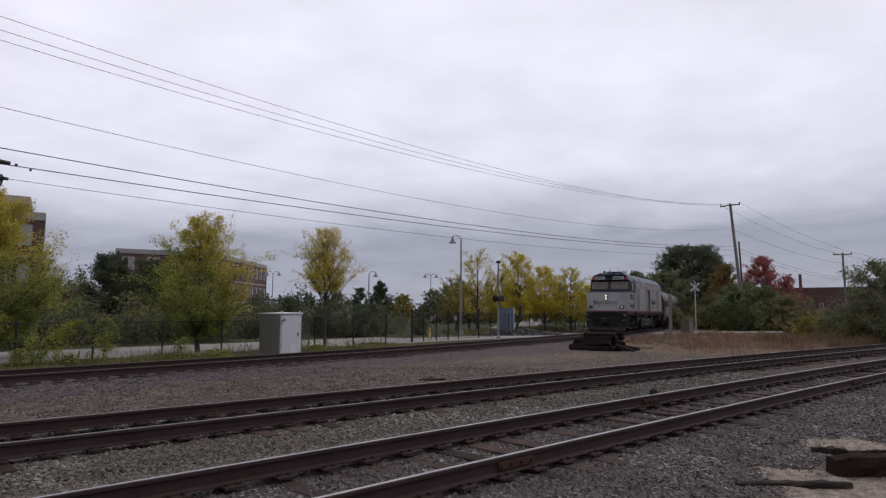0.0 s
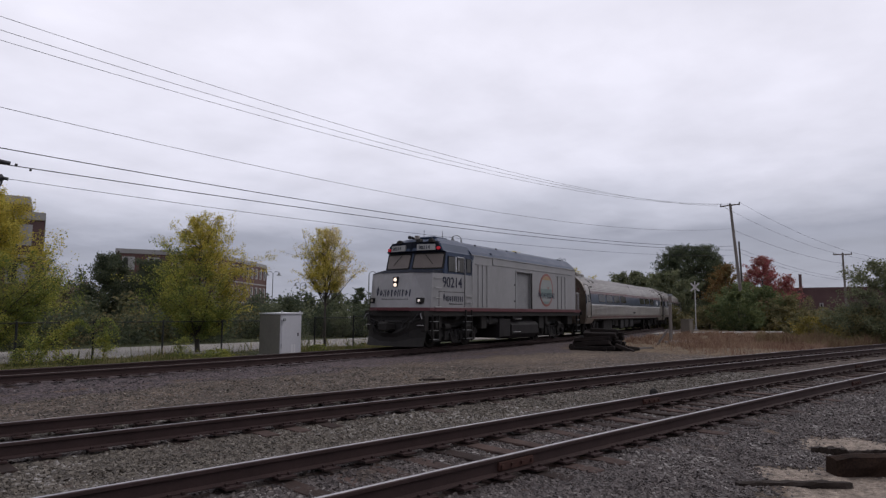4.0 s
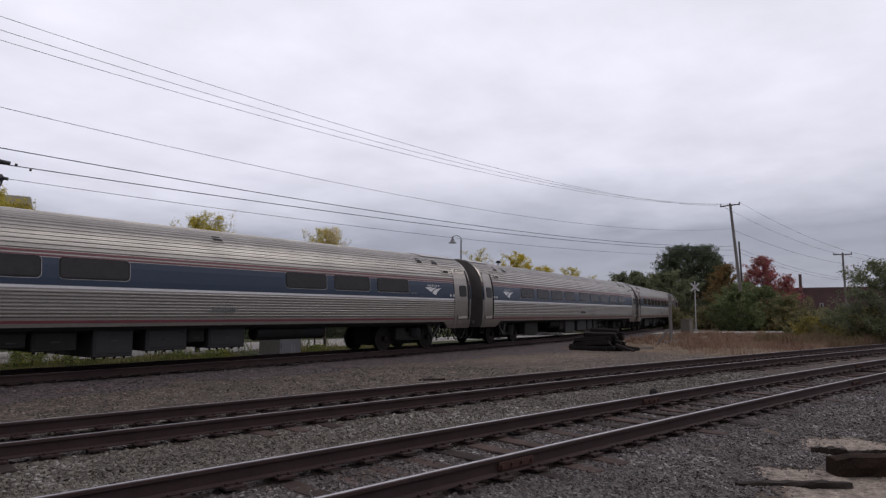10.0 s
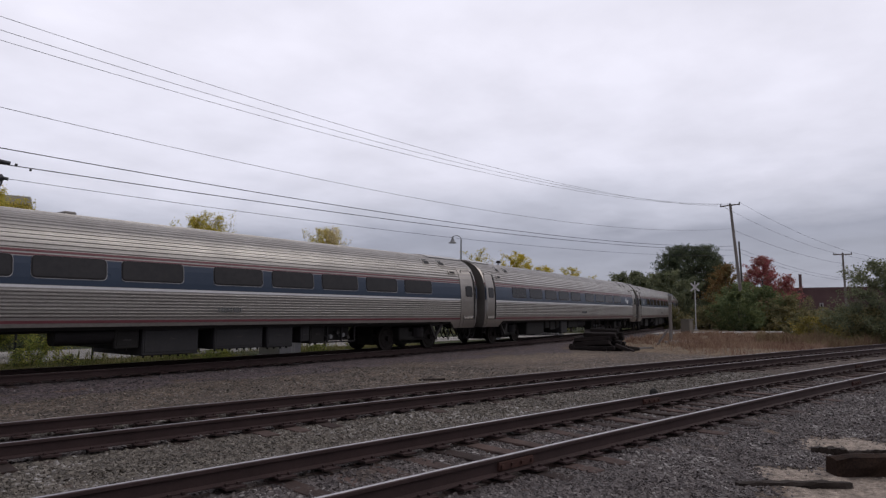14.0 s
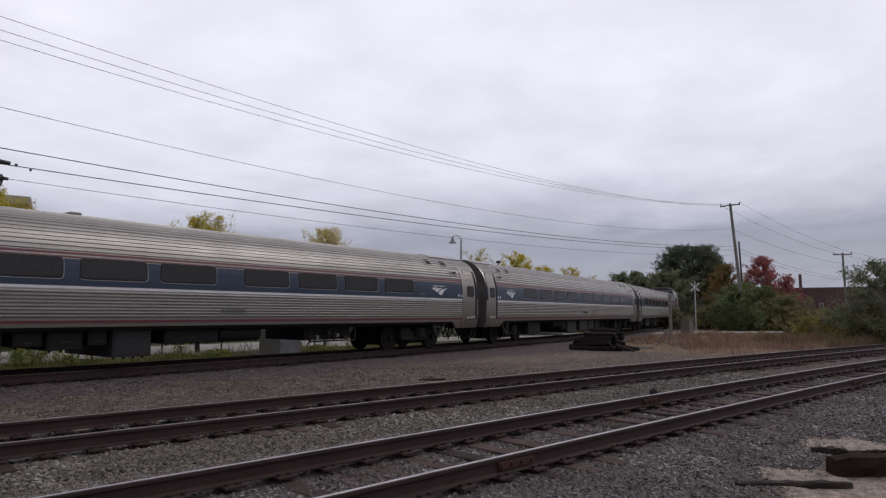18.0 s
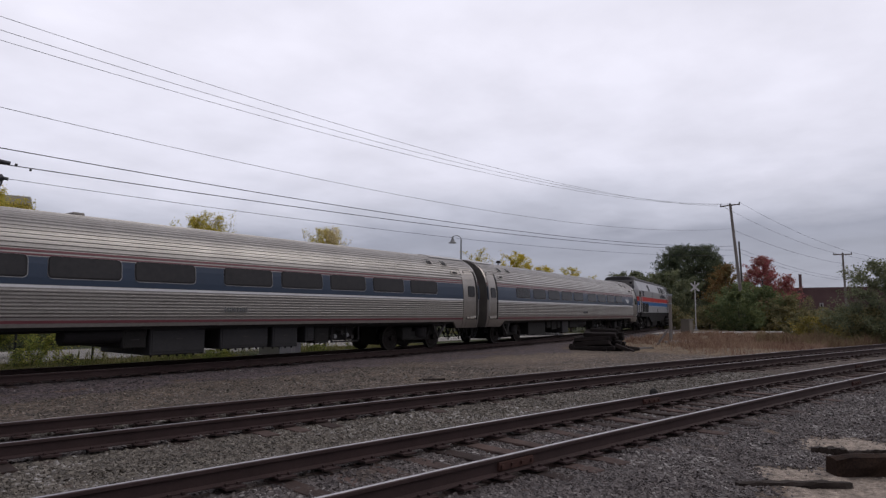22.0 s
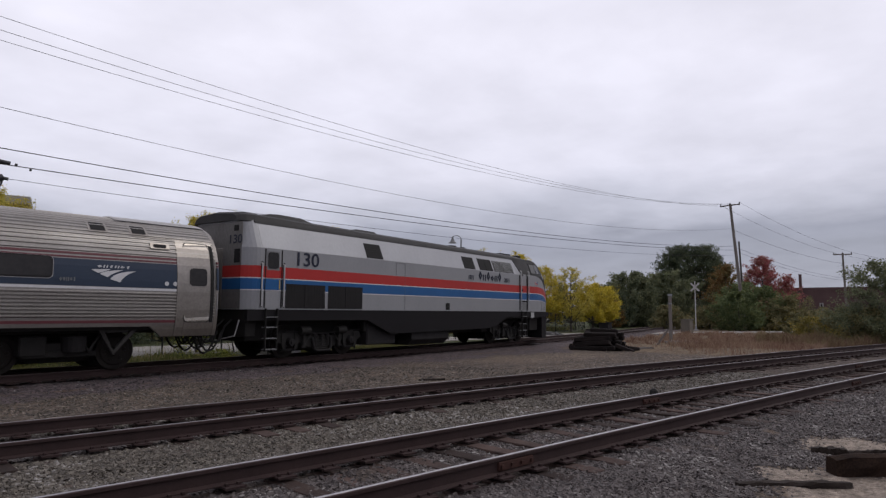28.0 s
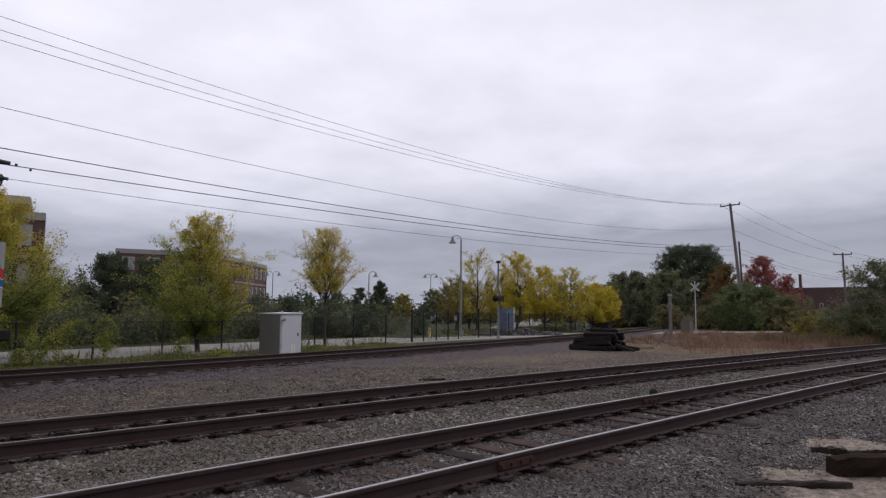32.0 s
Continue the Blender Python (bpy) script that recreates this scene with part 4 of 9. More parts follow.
def coach_arc(z0, z1, n):
    """Points along the body's side between two heights, evenly spaced along the skin."""
    zz = np.linspace(z0, z1, 400)
    yy = np.interp(zz, HW_Z, HW_Y)
    d = np.concatenate([[0], np.cumsum(np.hypot(np.diff(zz), np.diff(yy)))])
    t = np.linspace(0, d[-1], n)
    return list(zip(np.interp(t, d, yy), np.interp(t, d, zz)))


def coach_section():
    half = [(y, z) for y, z in coach_arc(1.06, 1.24, 4)]
    low = coach_arc(1.26, 1.90, 8 * 4 + 1)
    half += [(y + (0.022 if (i % 4) in (2, 3) else 0.0), z) for i, (y, z) in enumerate(low)]
    half += coach_arc(1.93, 2.76, 9)
    up = coach_arc(2.78, 3.83, 17 * 4 + 1)
    half += [(y + (0.020 if (i % 4) in (2, 3) else 0.0), z + (0.014 if (i % 4) in (2, 3) and z > 3.4 else 0)) for i, (y, z) in enumerate(up)]
    return [(-y, z) for y, z in half] + [(y, z) for y, z in reversed(half)]


def skin(bm, x0, x1, z0, z1, off, side=-1, n=4, hw=None, deep=0.03):
    """A panel that follows the body's side, off metres proud of it."""
    hw = hw or (lambda x, z: float(np.interp(z, HW_Z, HW_Y)))
    zs = np.linspace(z0, z1, n)
    pts = [[(x, side * (hw(x, z) + off), z) for x in (x0, x1)] for z in zs]
    return solid_sheet(bm, pts, (0, -side * (deep + off), 0))


def skin_round(x0, x1, z0, z1, off, side=-1, r=0.08, hw=None, deep=0.03):
    """The same with rounded corners."""
    hw = hw or (lambda x, z: float(np.interp(z, HW_Z, HW_Y)))
    ring = []
    for cx, cz, a0 in ((x1 - r, z1 - r, 0), (x0 + r, z1 - r, 90), (x0 + r, z0 + r, 180), (x1 - r, z0 + r, 270)):
        for i in range(4):
            a = radians(a0 + i * 30)
            ring.append((cx + r * math.cos(a), cz + r * math.sin(a)))
    bm = bmesh.new()
    return loft(bm, [[(x, side * (hw(x, z) + off), z) for x, z in ring], [(x, side * (hw(x, z) - deep), z) for x, z in ring]])


# what hangs under the floor: from, to, lowest height, kind
UNDER_A = ((5.09, 6.78, 0.34, "box"), (8.6, 9.95, 0.62, "tank"), (9.95, 10.58, 0.50, "box"), (10.62, 12.2, 0.30, "grey"), (12.68, 14.32, 0.38, "grey"), (14.48, 15.46, 0.36, "grey"),
           (15.78, 16.14, 0.50, "grey"), (16.22, 16.86, 0.42, "box"), (16.9, 18.2, 0.42, "cage"))
UNDER_B = ((5.1, 7.4, 0.33, "box"), (7.6, 8.2, 0.62, "box"), (8.3, 9.08, 0.52, "box"), (9.2, 9.66, 0.60, "box"), (9.74, 10.73, 0.30, "grey"), (11.13, 12.74, 0.58, "box"), (12.8, 14.2, 0.58, "tank"), (16.05, 18.1, 0.46, "cage"))
UNDER_CAFE = ((5.1, 7.4, 0.33, "box"), (7.58, 8.19, 0.60, "box"), (8.3, 9.27, 0.50, "box"), (9.6, 10.58, 0.32, "grey"), (10.9, 12.05, 0.42, "grey"), (12.12, 12.62, 0.60, "box"), (12.7, 13.88, 0.42, "grey"), (14.4, 17.1, 0.58, "tank"))


def coach(label, s_front, windows, flip, number_x, marks, cafe=False):
    """An aluminium-ribbed passenger coach; x runs from its leading to its trailing end. flip: the badge is at the trailing end."""
    tail = -0.26 if cafe else 0.0
    e1 = E1 + tail
    car = thing("passenger_coach", label, "train coach", group="coaches of the train")
    sec = coach_section()
    bm = bmesh.new()
    loft(bm, [[(x, y, z) for y, z in sec] for x in (E0 + 0.12, e1 - 0.12)], caps=False)
    part("body_shell", bm, M_STEEL, car, "ribbed stainless steel shell")
    for xa, xb in ((E0 + 0.12, E0), (e1 - 0.12, e1)):
        bm = bmesh.new()
        ring = coach_arc(0.80, 3.84, 26)
        ring = [(-y, z) for y, z in ring] + [(y, z) for y, z in reversed(ring[:-1])]
        loft(bm, [[(xa, y * 1.008, z) for y, z in ring], [(xb, y * 0.985, z - 0.01 * (z > 3)) for y, z in ring]], caps=False)
        part("end_collar", bm, M_STEEL_DOOR, car, "smooth steel end collar")
        bm = bmesh.new()
        x = xb + (0.02 if xb < 1 else -0.02)
        bm.faces.new([bm.verts.new((x, y * 0.98, z)) for y, z in ring])
        bmesh.ops.solidify(bm, geom=bm.faces[:], thickness=0.03)
        part("end_wall", bm, M_DIRTY if not cafe or xb > 1 else M_END_BROWN, car, "sooty end wall")
        sx = -1 if xb < 1 else 1
        bm = bmesh.new()
        lone = cafe and xb < 1
        for q in range(3 if lone else 5):
            o = (0.44 if lone else 0.52) + 0.02 * (q % 2)
            p = 0.05 if lone else 0.062
            box(bm, min(xb + sx * q * p, xb + sx * (q + 1) * p), max(xb + sx * q * p, xb + sx * (q + 1) * p), -o, o, 1.15, 3.25 + 0.03 * (q % 2))
        part("diaphragm", bm, M_RUBBER, car, "black rubber gangway diaphragm")
        bm = bmesh.new()
        box(bm, min(xb, xb + sx * 0.5), max(xb, xb + sx * 0.5), -0.12, 0.12, 0.72, 0.98, 0.03)
        part("coupler", bm, M_UNDER, car)
        if lone:
            for k in (-1, 1):
                part("end_grab_rail", bent(bmesh.new(), [(xb, k * 0.62, 1.5), (xb - 0.08, k * 0.62, 1.55), (xb - 0.08, k * 0.62, 3.0), (xb, k * 0.62, 3.05)], 0.02), M_RAILING, car)
            part("end_box", boxed(xb - 0.08, xb, -1.3, -1.05, 1.3, 1.55, 0.01), M_UNDER_GREY, car)
            part("end_lamp", tube(bmesh.new(), (xb, -1.12, 2.9), (xb - 0.06, -1.12, 2.9), 0.06, 0.05, 10), M_CAB_RED, car)
        arc = coach_arc(3.66, 3.83, 7)
        arc = [(-y, z) for y, z in arc] + [(y, z) for y, z in reversed(arc)]
        xi = xb - sx * (1.75 if xb < 1 else 2.5)
        bm = bmesh.new()
        loft(bm, [[(x_, y * 1.03, z + h_) for y, z in arc] for x_, h_ in ((xb - sx * 0.10, 0.03), (xb - sx * 0.30, 0.048), (xi + sx * 0.05, 0.048), (xi, 0.03))], closed=True)
        part("raised_roof", bm, M_STEEL, car, "slightly raised steel roof over the vestibule")
        for k in (-1, 1):
            st = bmesh.new()
            bent(st, [(xb - sx * 0.05, k * 1.40, 0.84), (xb - sx * 0.05, k * 1.40, 0.56), (xb - sx * 0.34, k * 1.40, 0.56), (xb - sx * 0.34, k * 1.40, 0.84)], 0.016)
            part("stirrup_step", st, M_UNDER_GREY, car, "bent steel stirrup below the door")
            part("end_grab_iron", grab(bmesh.new(), xb - sx * 0.04, k * 1.53, 1.30, 1.95, 0.05, 0.013), M_RAILING, car)
        part("tail_lamp", tube(bmesh.new(), (xb, -1.05, 1.02), (xb + sx * 0.07, -1.05, 1.02), 0.07, 0.06, 12), M_SHUTTER, car, "round pale tail lamp")
        for k, low in ((-0.95, 0.55), (-0.70, 0.62), (-0.30, 0.50), (0.30, 0.58), (0.90, 0.52)):
            bm = bmesh.new()
            bent(bm, [(xb - sx * 0.25 + sx * 0.75 * i / 8, k, 0.90 - low * math.sin(math.pi * i / 8) ** 0.8) for i in range(9)], 0.028)
            part("hanging_hose", bm, M_RUBBER, car, "black hanging air hose")
        for k in (-0.55, 0.5, 0.72):
            bm = bmesh.new()
            bent(bm, [(xb + sx * (0.02 + 0.5 * i / 6), k, 0.86 - 0.42 * math.sin(math.pi * (i / 6) / 1.0) * (0.9 if k > 0 else 0.7)) for i in range(7)], 0.025)
            part("jumper_cable", bm, M_RUBBER, car)
    part("underframe", boxed(0.15, COACH_L - 0.15, -1.40, 1.40, 0.98, 1.10), M_UNDER, car)
    for xa, xb in ((E0 + 0.12, 1.68), (e1 - 0.12, e1 - 1.85)):
        for side in (-1, 1):
            pts = [[(xa, side * float(np.interp(z, HW_Z, HW_Y)), z), (xb + (0.35 if xb > 12 else -0.35) * (1.08 - z) / 0.28, side * float(np.interp(z, HW_Z, HW_Y)), z)] for z in np.linspace(0.80, 1.08, 4)]
            part("end_skirt", solid_sheet(bmesh.new(), pts, (0, -side * 0.08, 0)), M_STEEL_DOOR, car, "dull steel skirt below the door")
    for side in (-1, 1):
        # the coach's white_line is a moulding whose bright reflection is painted white
        for z0, z1, m, nm in ((2.01, 2.63, M_BAND_BLUE, "blue_band"), (1.942, 2.0, M_BAND_WHITE, "white_line"), (2.652, 2.695, M_BAND_RED, "red_line"),
                              (2.735, 2.79, M_BAND_RED, "red_line"), (1.15, 1.215, M_BAND_RED, "red_line")):
            part(nm, skin(bmesh.new(), 0.84, 24.2 + tail, z0, z1, 0.008, side, 5), m, car)
        for xe in (E0 + 0.015, e1 - 0.075):
            for z0, z1, m in ((2.01, 2.60, M_BAND_BLUE), (2.625, 2.665, M_BAND_RED), (2.705, 2.765, M_BAND_RED)):
                part("end_stripe", skin(bmesh.new(), xe, xe + 0.06, z0, z1, 0.030, side, 4), m, car)
        for i, (wx, ww) in enumerate(windows):
            x0 = wx
            fr = part("window", skin_round(x0 - 0.03, x0 + ww + 0.03, 2.165, 2.665, 0.018, side, 0.10), M_UNDER_GREY, car, "dark coach window with a painted highlight along its edge")
            # pale ring set low and right: the frame's highlight as colour
            part("rim", skin_round(x0 - 0.034, x0 + ww + 0.044, 2.150, 2.668, 0.013, side, 0.11), M_RAILING, fr, "pale edge painted as the frame's highlight")
            part("pane", skin_round(x0, x0 + ww, 2.195, 2.635, 0.024, side, 0.08), M_GLASS_DARK, fr)
        for dx in (0.03, 24.29 + tail):
            inner = 1 if dx < 1 else -1
            part("door_surround", skin(bmesh.new(), min(dx, dx + 0.7) - 0.06 - (0.16 if inner < 0 else 0), dx + 0.80, 0.80, 3.30, 0.026, side, 12), M_STEEL_DOOR, car)
            d = part("door", skin_round(dx, dx + 0.70, 1.17, 3.22, 0.040, side, 0.10), M_DOOR_STEEL, car, "brushed steel vestibule door")
            part("door_seal", skin_round(dx - 0.022, dx + 0.722, 1.145, 3.245, 0.034, side, 0.12), M_RUBBER, d)
            part("door_window", skin_round(dx + 0.12, dx + 0.60, 2.10, 2.56, 0.044, side, 0.09), M_GLASS_DARK, d)
            part("step_trap", skin(bmesh.new(), dx, dx + 0.70, 0.82, 1.15, 0.034, side, 3), M_STEEL_DOOR, d)
            g = dx + 0.715
            part("door_pocket", skin(bmesh.new(), g, g + 0.085, 1.15, 3.20, 0.046, side, 12), M_RUBBER, d)
            part("grab_handle", tube(bmesh.new(), (dx - 0.05 if inner > 0 else dx + 0.75, side * 1.60, 1.5), (dx - 0.05 if inner > 0 else dx + 0.75, side * 1.60, 1.95), 0.014, 0.014, 6), M_RAILING, d)
            # vents above the door
            vx = 1.20 if inner > 0 else 23.39 + tail
            v = part("side_vent", skin_round(vx, vx + 0.52, 3.01, 3.16, 0.036, side, 0.04), M_STEEL_DOOR, car, "small oval side vent")
            part("grille", skin_round(vx + 0.08, vx + 0.42, 3.04, 3.13, 0.042, side, 0.04), M_GRILLE, v)
            for k in (0, 1):
                rx = (1.55 + k * 0.95) if inner > 0 else (22.99 + tail - k * 0.98)
                v = part("roof_vent", skin(bmesh.new(), rx - 0.03, rx + 0.43, 3.33, 3.60, 0.030, side, 4), M_STEEL_DOOR, car, "square louvred roof vent")
                part("louvre", skin(bmesh.new(), rx + 0.03, rx + 0.37, 3.37, 3.57, 0.037, side, 4), M_GRILLE, v)
            part("door_hood", skin(bmesh.new(), (0.02 if inner > 0 else 23.0), (2.2 if inner > 0 else 25.1 + tail), 3.285, 3.30, 0.03, side, 2), M_STEEL_DOOR, car)
        # badge, numbers and data marks
        if marks:
            bx = 1.86 if not flip else 21.98 + tail * 0.3
            g = bmesh.new()
            # three tracks that narrow towards one side
            for (tx, tz), (ax, az), (cx, cz) in (((0.45, 0.31), (0.0, 0.285), (0.15, 0.205)), ((0.74, 0.30), (0.19, 0.185), (0.37, 0.115)), ((1.04, 0.285), (0.43, 0.07), (0.66, 0.0))):
                ring = []
                for (px_, pz_), (qx_, qz_), order in (((ax, az), (ax + 0.12, tz - 0.02), (1, 0.75, 0.5, 0.25, 0)), ((cx, cz), (cx + 0.10, tz - 0.09), (0.15, 0.35, 0.6, 0.8, 1))):
                    for u in order:
                        w0, w1, w2 = (1 - u) ** 2, 2 * u * (1 - u), u * u
                        ring.append((bx + w0 * tx + w1 * qx_ + w2 * px_, 2.12 + w0 * tz + w1 * qz_ + w2 * pz_))
                loft(g, [[(x, side * (float(np.interp(z, HW_Z, HW_Y)) + 0.014), z) for x, z in ring], [(x, side * (float(np.interp(z, HW_Z, HW_Y)) + 0.002), z) for x, z in ring]])
            part("badge", g, M_BAND_WHITE, car, "pale swoosh badge")
            word("badge_shape", car, bx + 0.12, bx + 0.90, side * 1.560, 2.455, 0.062, 6, M_BAND_WHITE, side, range(6), deep=0.012, kinds="dpbpdb", lean=0.25)
        if side < 0:
            nx = number_x
            word("number_shape", car, nx, nx + 0.36, side * 1.588, 2.11, 0.09, 5, M_SHUTTER, side, range(5))
            for q in (0, 0.22):
                cx = (0.96 if not flip else 23.80 + tail) + q
                g = tube(bmesh.new(), (cx, side * 1.57, 2.13), (cx, side * 1.595, 2.13), 0.055, 0.055, 14)
                part("data_disc", g, M_BAND_WHITE, car)
            word("data_shape", car, 12.55, 13.35, side * 1.606, 1.42, 0.13, 8, M_BATTEN, side, range(8), deep=0.012)
    for x0, x1, low, kind in UNDER_CAFE if cafe else UNDER_B if flip else UNDER_A:
        if kind == "tank":
            part("air_tank", tube(bmesh.new(), (x0, -0.98, low + 0.22), (x1, -0.98, low + 0.22), 0.23, 0.23, 16), M_UNDER_GREY, car, "round dark air tank")
            part("tank_cradle", boxed(x0 + 0.1, x1 - 0.1, -1.2, -0.6, low + 0.35, 1.0), M_UNDER, car)
        elif kind == "cage":
            c = part("equipment_cage", boxed(x0, x1, -1.0, 1.0, low + 0.05, 1.0, 0.02), M_UNDER, car, "open frame with brake gear")
            for z in (low, 0.96):
                part("cage_bar", boxed(x0, x1, -1.30, -1.25, z, z + 0.05), M_UNDER_GREY, c)
            for q in (x0, (x0 + x1) / 2, x1 - 0.05):
                part("cage_bar", boxed(q, q + 0.05, -1.30, -1.25, low, 1.0), M_UNDER_GREY, c)
            for q, z, m in ((0.18, 0.62, M_SHUTTER), (0.42, 0.74, M_BRACKET), (0.62, 0.66, M_SHUTTER), (0.80, 0.58, M_BRACKET)):
                xq = x0 + (x1 - x0) * q
                part("valve", tube(bmesh.new(), (xq, -1.24, z), (xq, -1.02, z), 0.07, 0.05, 8), m, c)
        else:
            yo = 1.30 if kind == "grey" else 1.22
            c = part("equipment_case", boxed(x0, x1, -yo, yo, low, 1.0, 0.025), M_CASE if kind == "grey" else M_UNDER, car, "dark equipment case")
            part("case_lid", boxed(x0 + 0.06, x1 - 0.06, -yo - 0.012, -yo + 0.01, low + 0.08, 0.94, 0.008), M_CASE if kind == "grey" else M_UNDER, c)
            part("case_latch", boxed((x0 + x1) / 2 - 0.10, (x0 + x1) / 2 + 0.10, -yo - 0.03, -yo, 0.70, 0.73), M_BRACKET, c)
            for q in np.arange(x0 + 0.1, x1 - 0.1, 0.24):
                part("drain", tube(bmesh.new(), (q, -yo + 0.1, low - 0.05), (q, -yo + 0.1, low), 0.03, 0.03, 6), M_UNDER, c)
    bm = bmesh.new()
    for k in (-1.1, 0.4, 1.1):
        tube(bm, (0.6, k, 0.94), (COACH_L - 0.6, k, 0.94), 0.03, 0.03, 6)
    part("brake_pipe", bm, M_UNDER, car)
    if cafe:
        for q, (rx, h) in enumerate(((0.55, 0.14), (1.4, 0.10), (2.4, 0.12))):
            part("roof_unit", boxed(rx, rx + 0.55, -0.75 + q * 0.1, 0.55, 3.76, 3.84 + h, 0.04), M_DIRTY, car, "low sooty roof unit")
    else:
        part("roof_unit", boxed(9.0, 9.3, -0.3, 0.3, 3.80, 3.90, 0.03), M_DIRTY, car)
    if cafe:
        for side in (-1, 1):
            v = part("roof_vent", skin(bmesh.new(), 12.75, 13.15, 3.40, 3.60, 0.030, side, 4), M_STEEL_DOOR, car)
            part("louvre", skin(bmesh.new(), 12.80, 13.10, 3.43, 3.58, 0.037, side, 4), M_GRILLE, v)
    for xc in (3.33, COACH_L - 3.33):
        bogie(car, xc, 2.55, 0.457, "coach")
    MOVERS.append((car, s_front, 3.33, COACH_L - 3.33))
    return car


WIN = [(x, 1.58) for x in (3.90, 5.90, 7.90, 9.90, 12.44, 14.41, 16.40, 18.45, 20.51)]
WIN_LATE = [(x, 1.60) for x in (3.95, 5.97, 8.04, 10.03, 12.57, 14.57, 16.57, 18.61, 20.66)]
WIN_TURNED = [(24.78 - x - w, w) for x, w in WIN]
WIN_TURNED_LATE = [(25.04 - x - w, w) for x, w in WIN]
CAFE = [(2.74, 1.50), (4.68, 1.54), (6.68, 1.56), (8.67, 1.57), (15.12, 1.62), (17.13, 1.64), (19.20, 1.68)]
PITCH_C = 26.01
FIRST = 61.85
coach("ribbed stainless cafe coach with seven dark windows", FIRST, CAFE, True, 21.05, True, cafe=True)
coach("ribbed stainless coach, badge at its leading end", FIRST + PITCH_C, WIN, False, 3.5, True)
coach("ribbed stainless coach, badge at its trailing end", FIRST + 2 * PITCH_C, WIN_TURNED, True, 21.2, True)
coach("ribbed stainless coach, badge at its leading end", FIRST + 3 * PITCH_C, WIN_LATE, False, 3.5, True)
coach("ribbed stainless coach coupled to the rear engine", FIRST + 4 * PITCH_C, WIN_TURNED_LATE, True, 21.3, True)


def ladder(veh, x0, x1, y, zs, name="step"):
    bm = bmesh.new()
    for x in (x0, x1):
        box(bm, x - 0.015, x + 0.015, y - 0.05, y + 0.02, min(zs) - 0.05, max(zs) + 0.25)
    l = part("step_ladder", bm, M_UNDER, veh, "black boarding steps with pale treads")
    for z in zs:
        part("tread", boxed(x0, x1, y - 0.05, y + 0.14, z - 0.012, z + 0.012), M_SHUTTER, l)
    return l


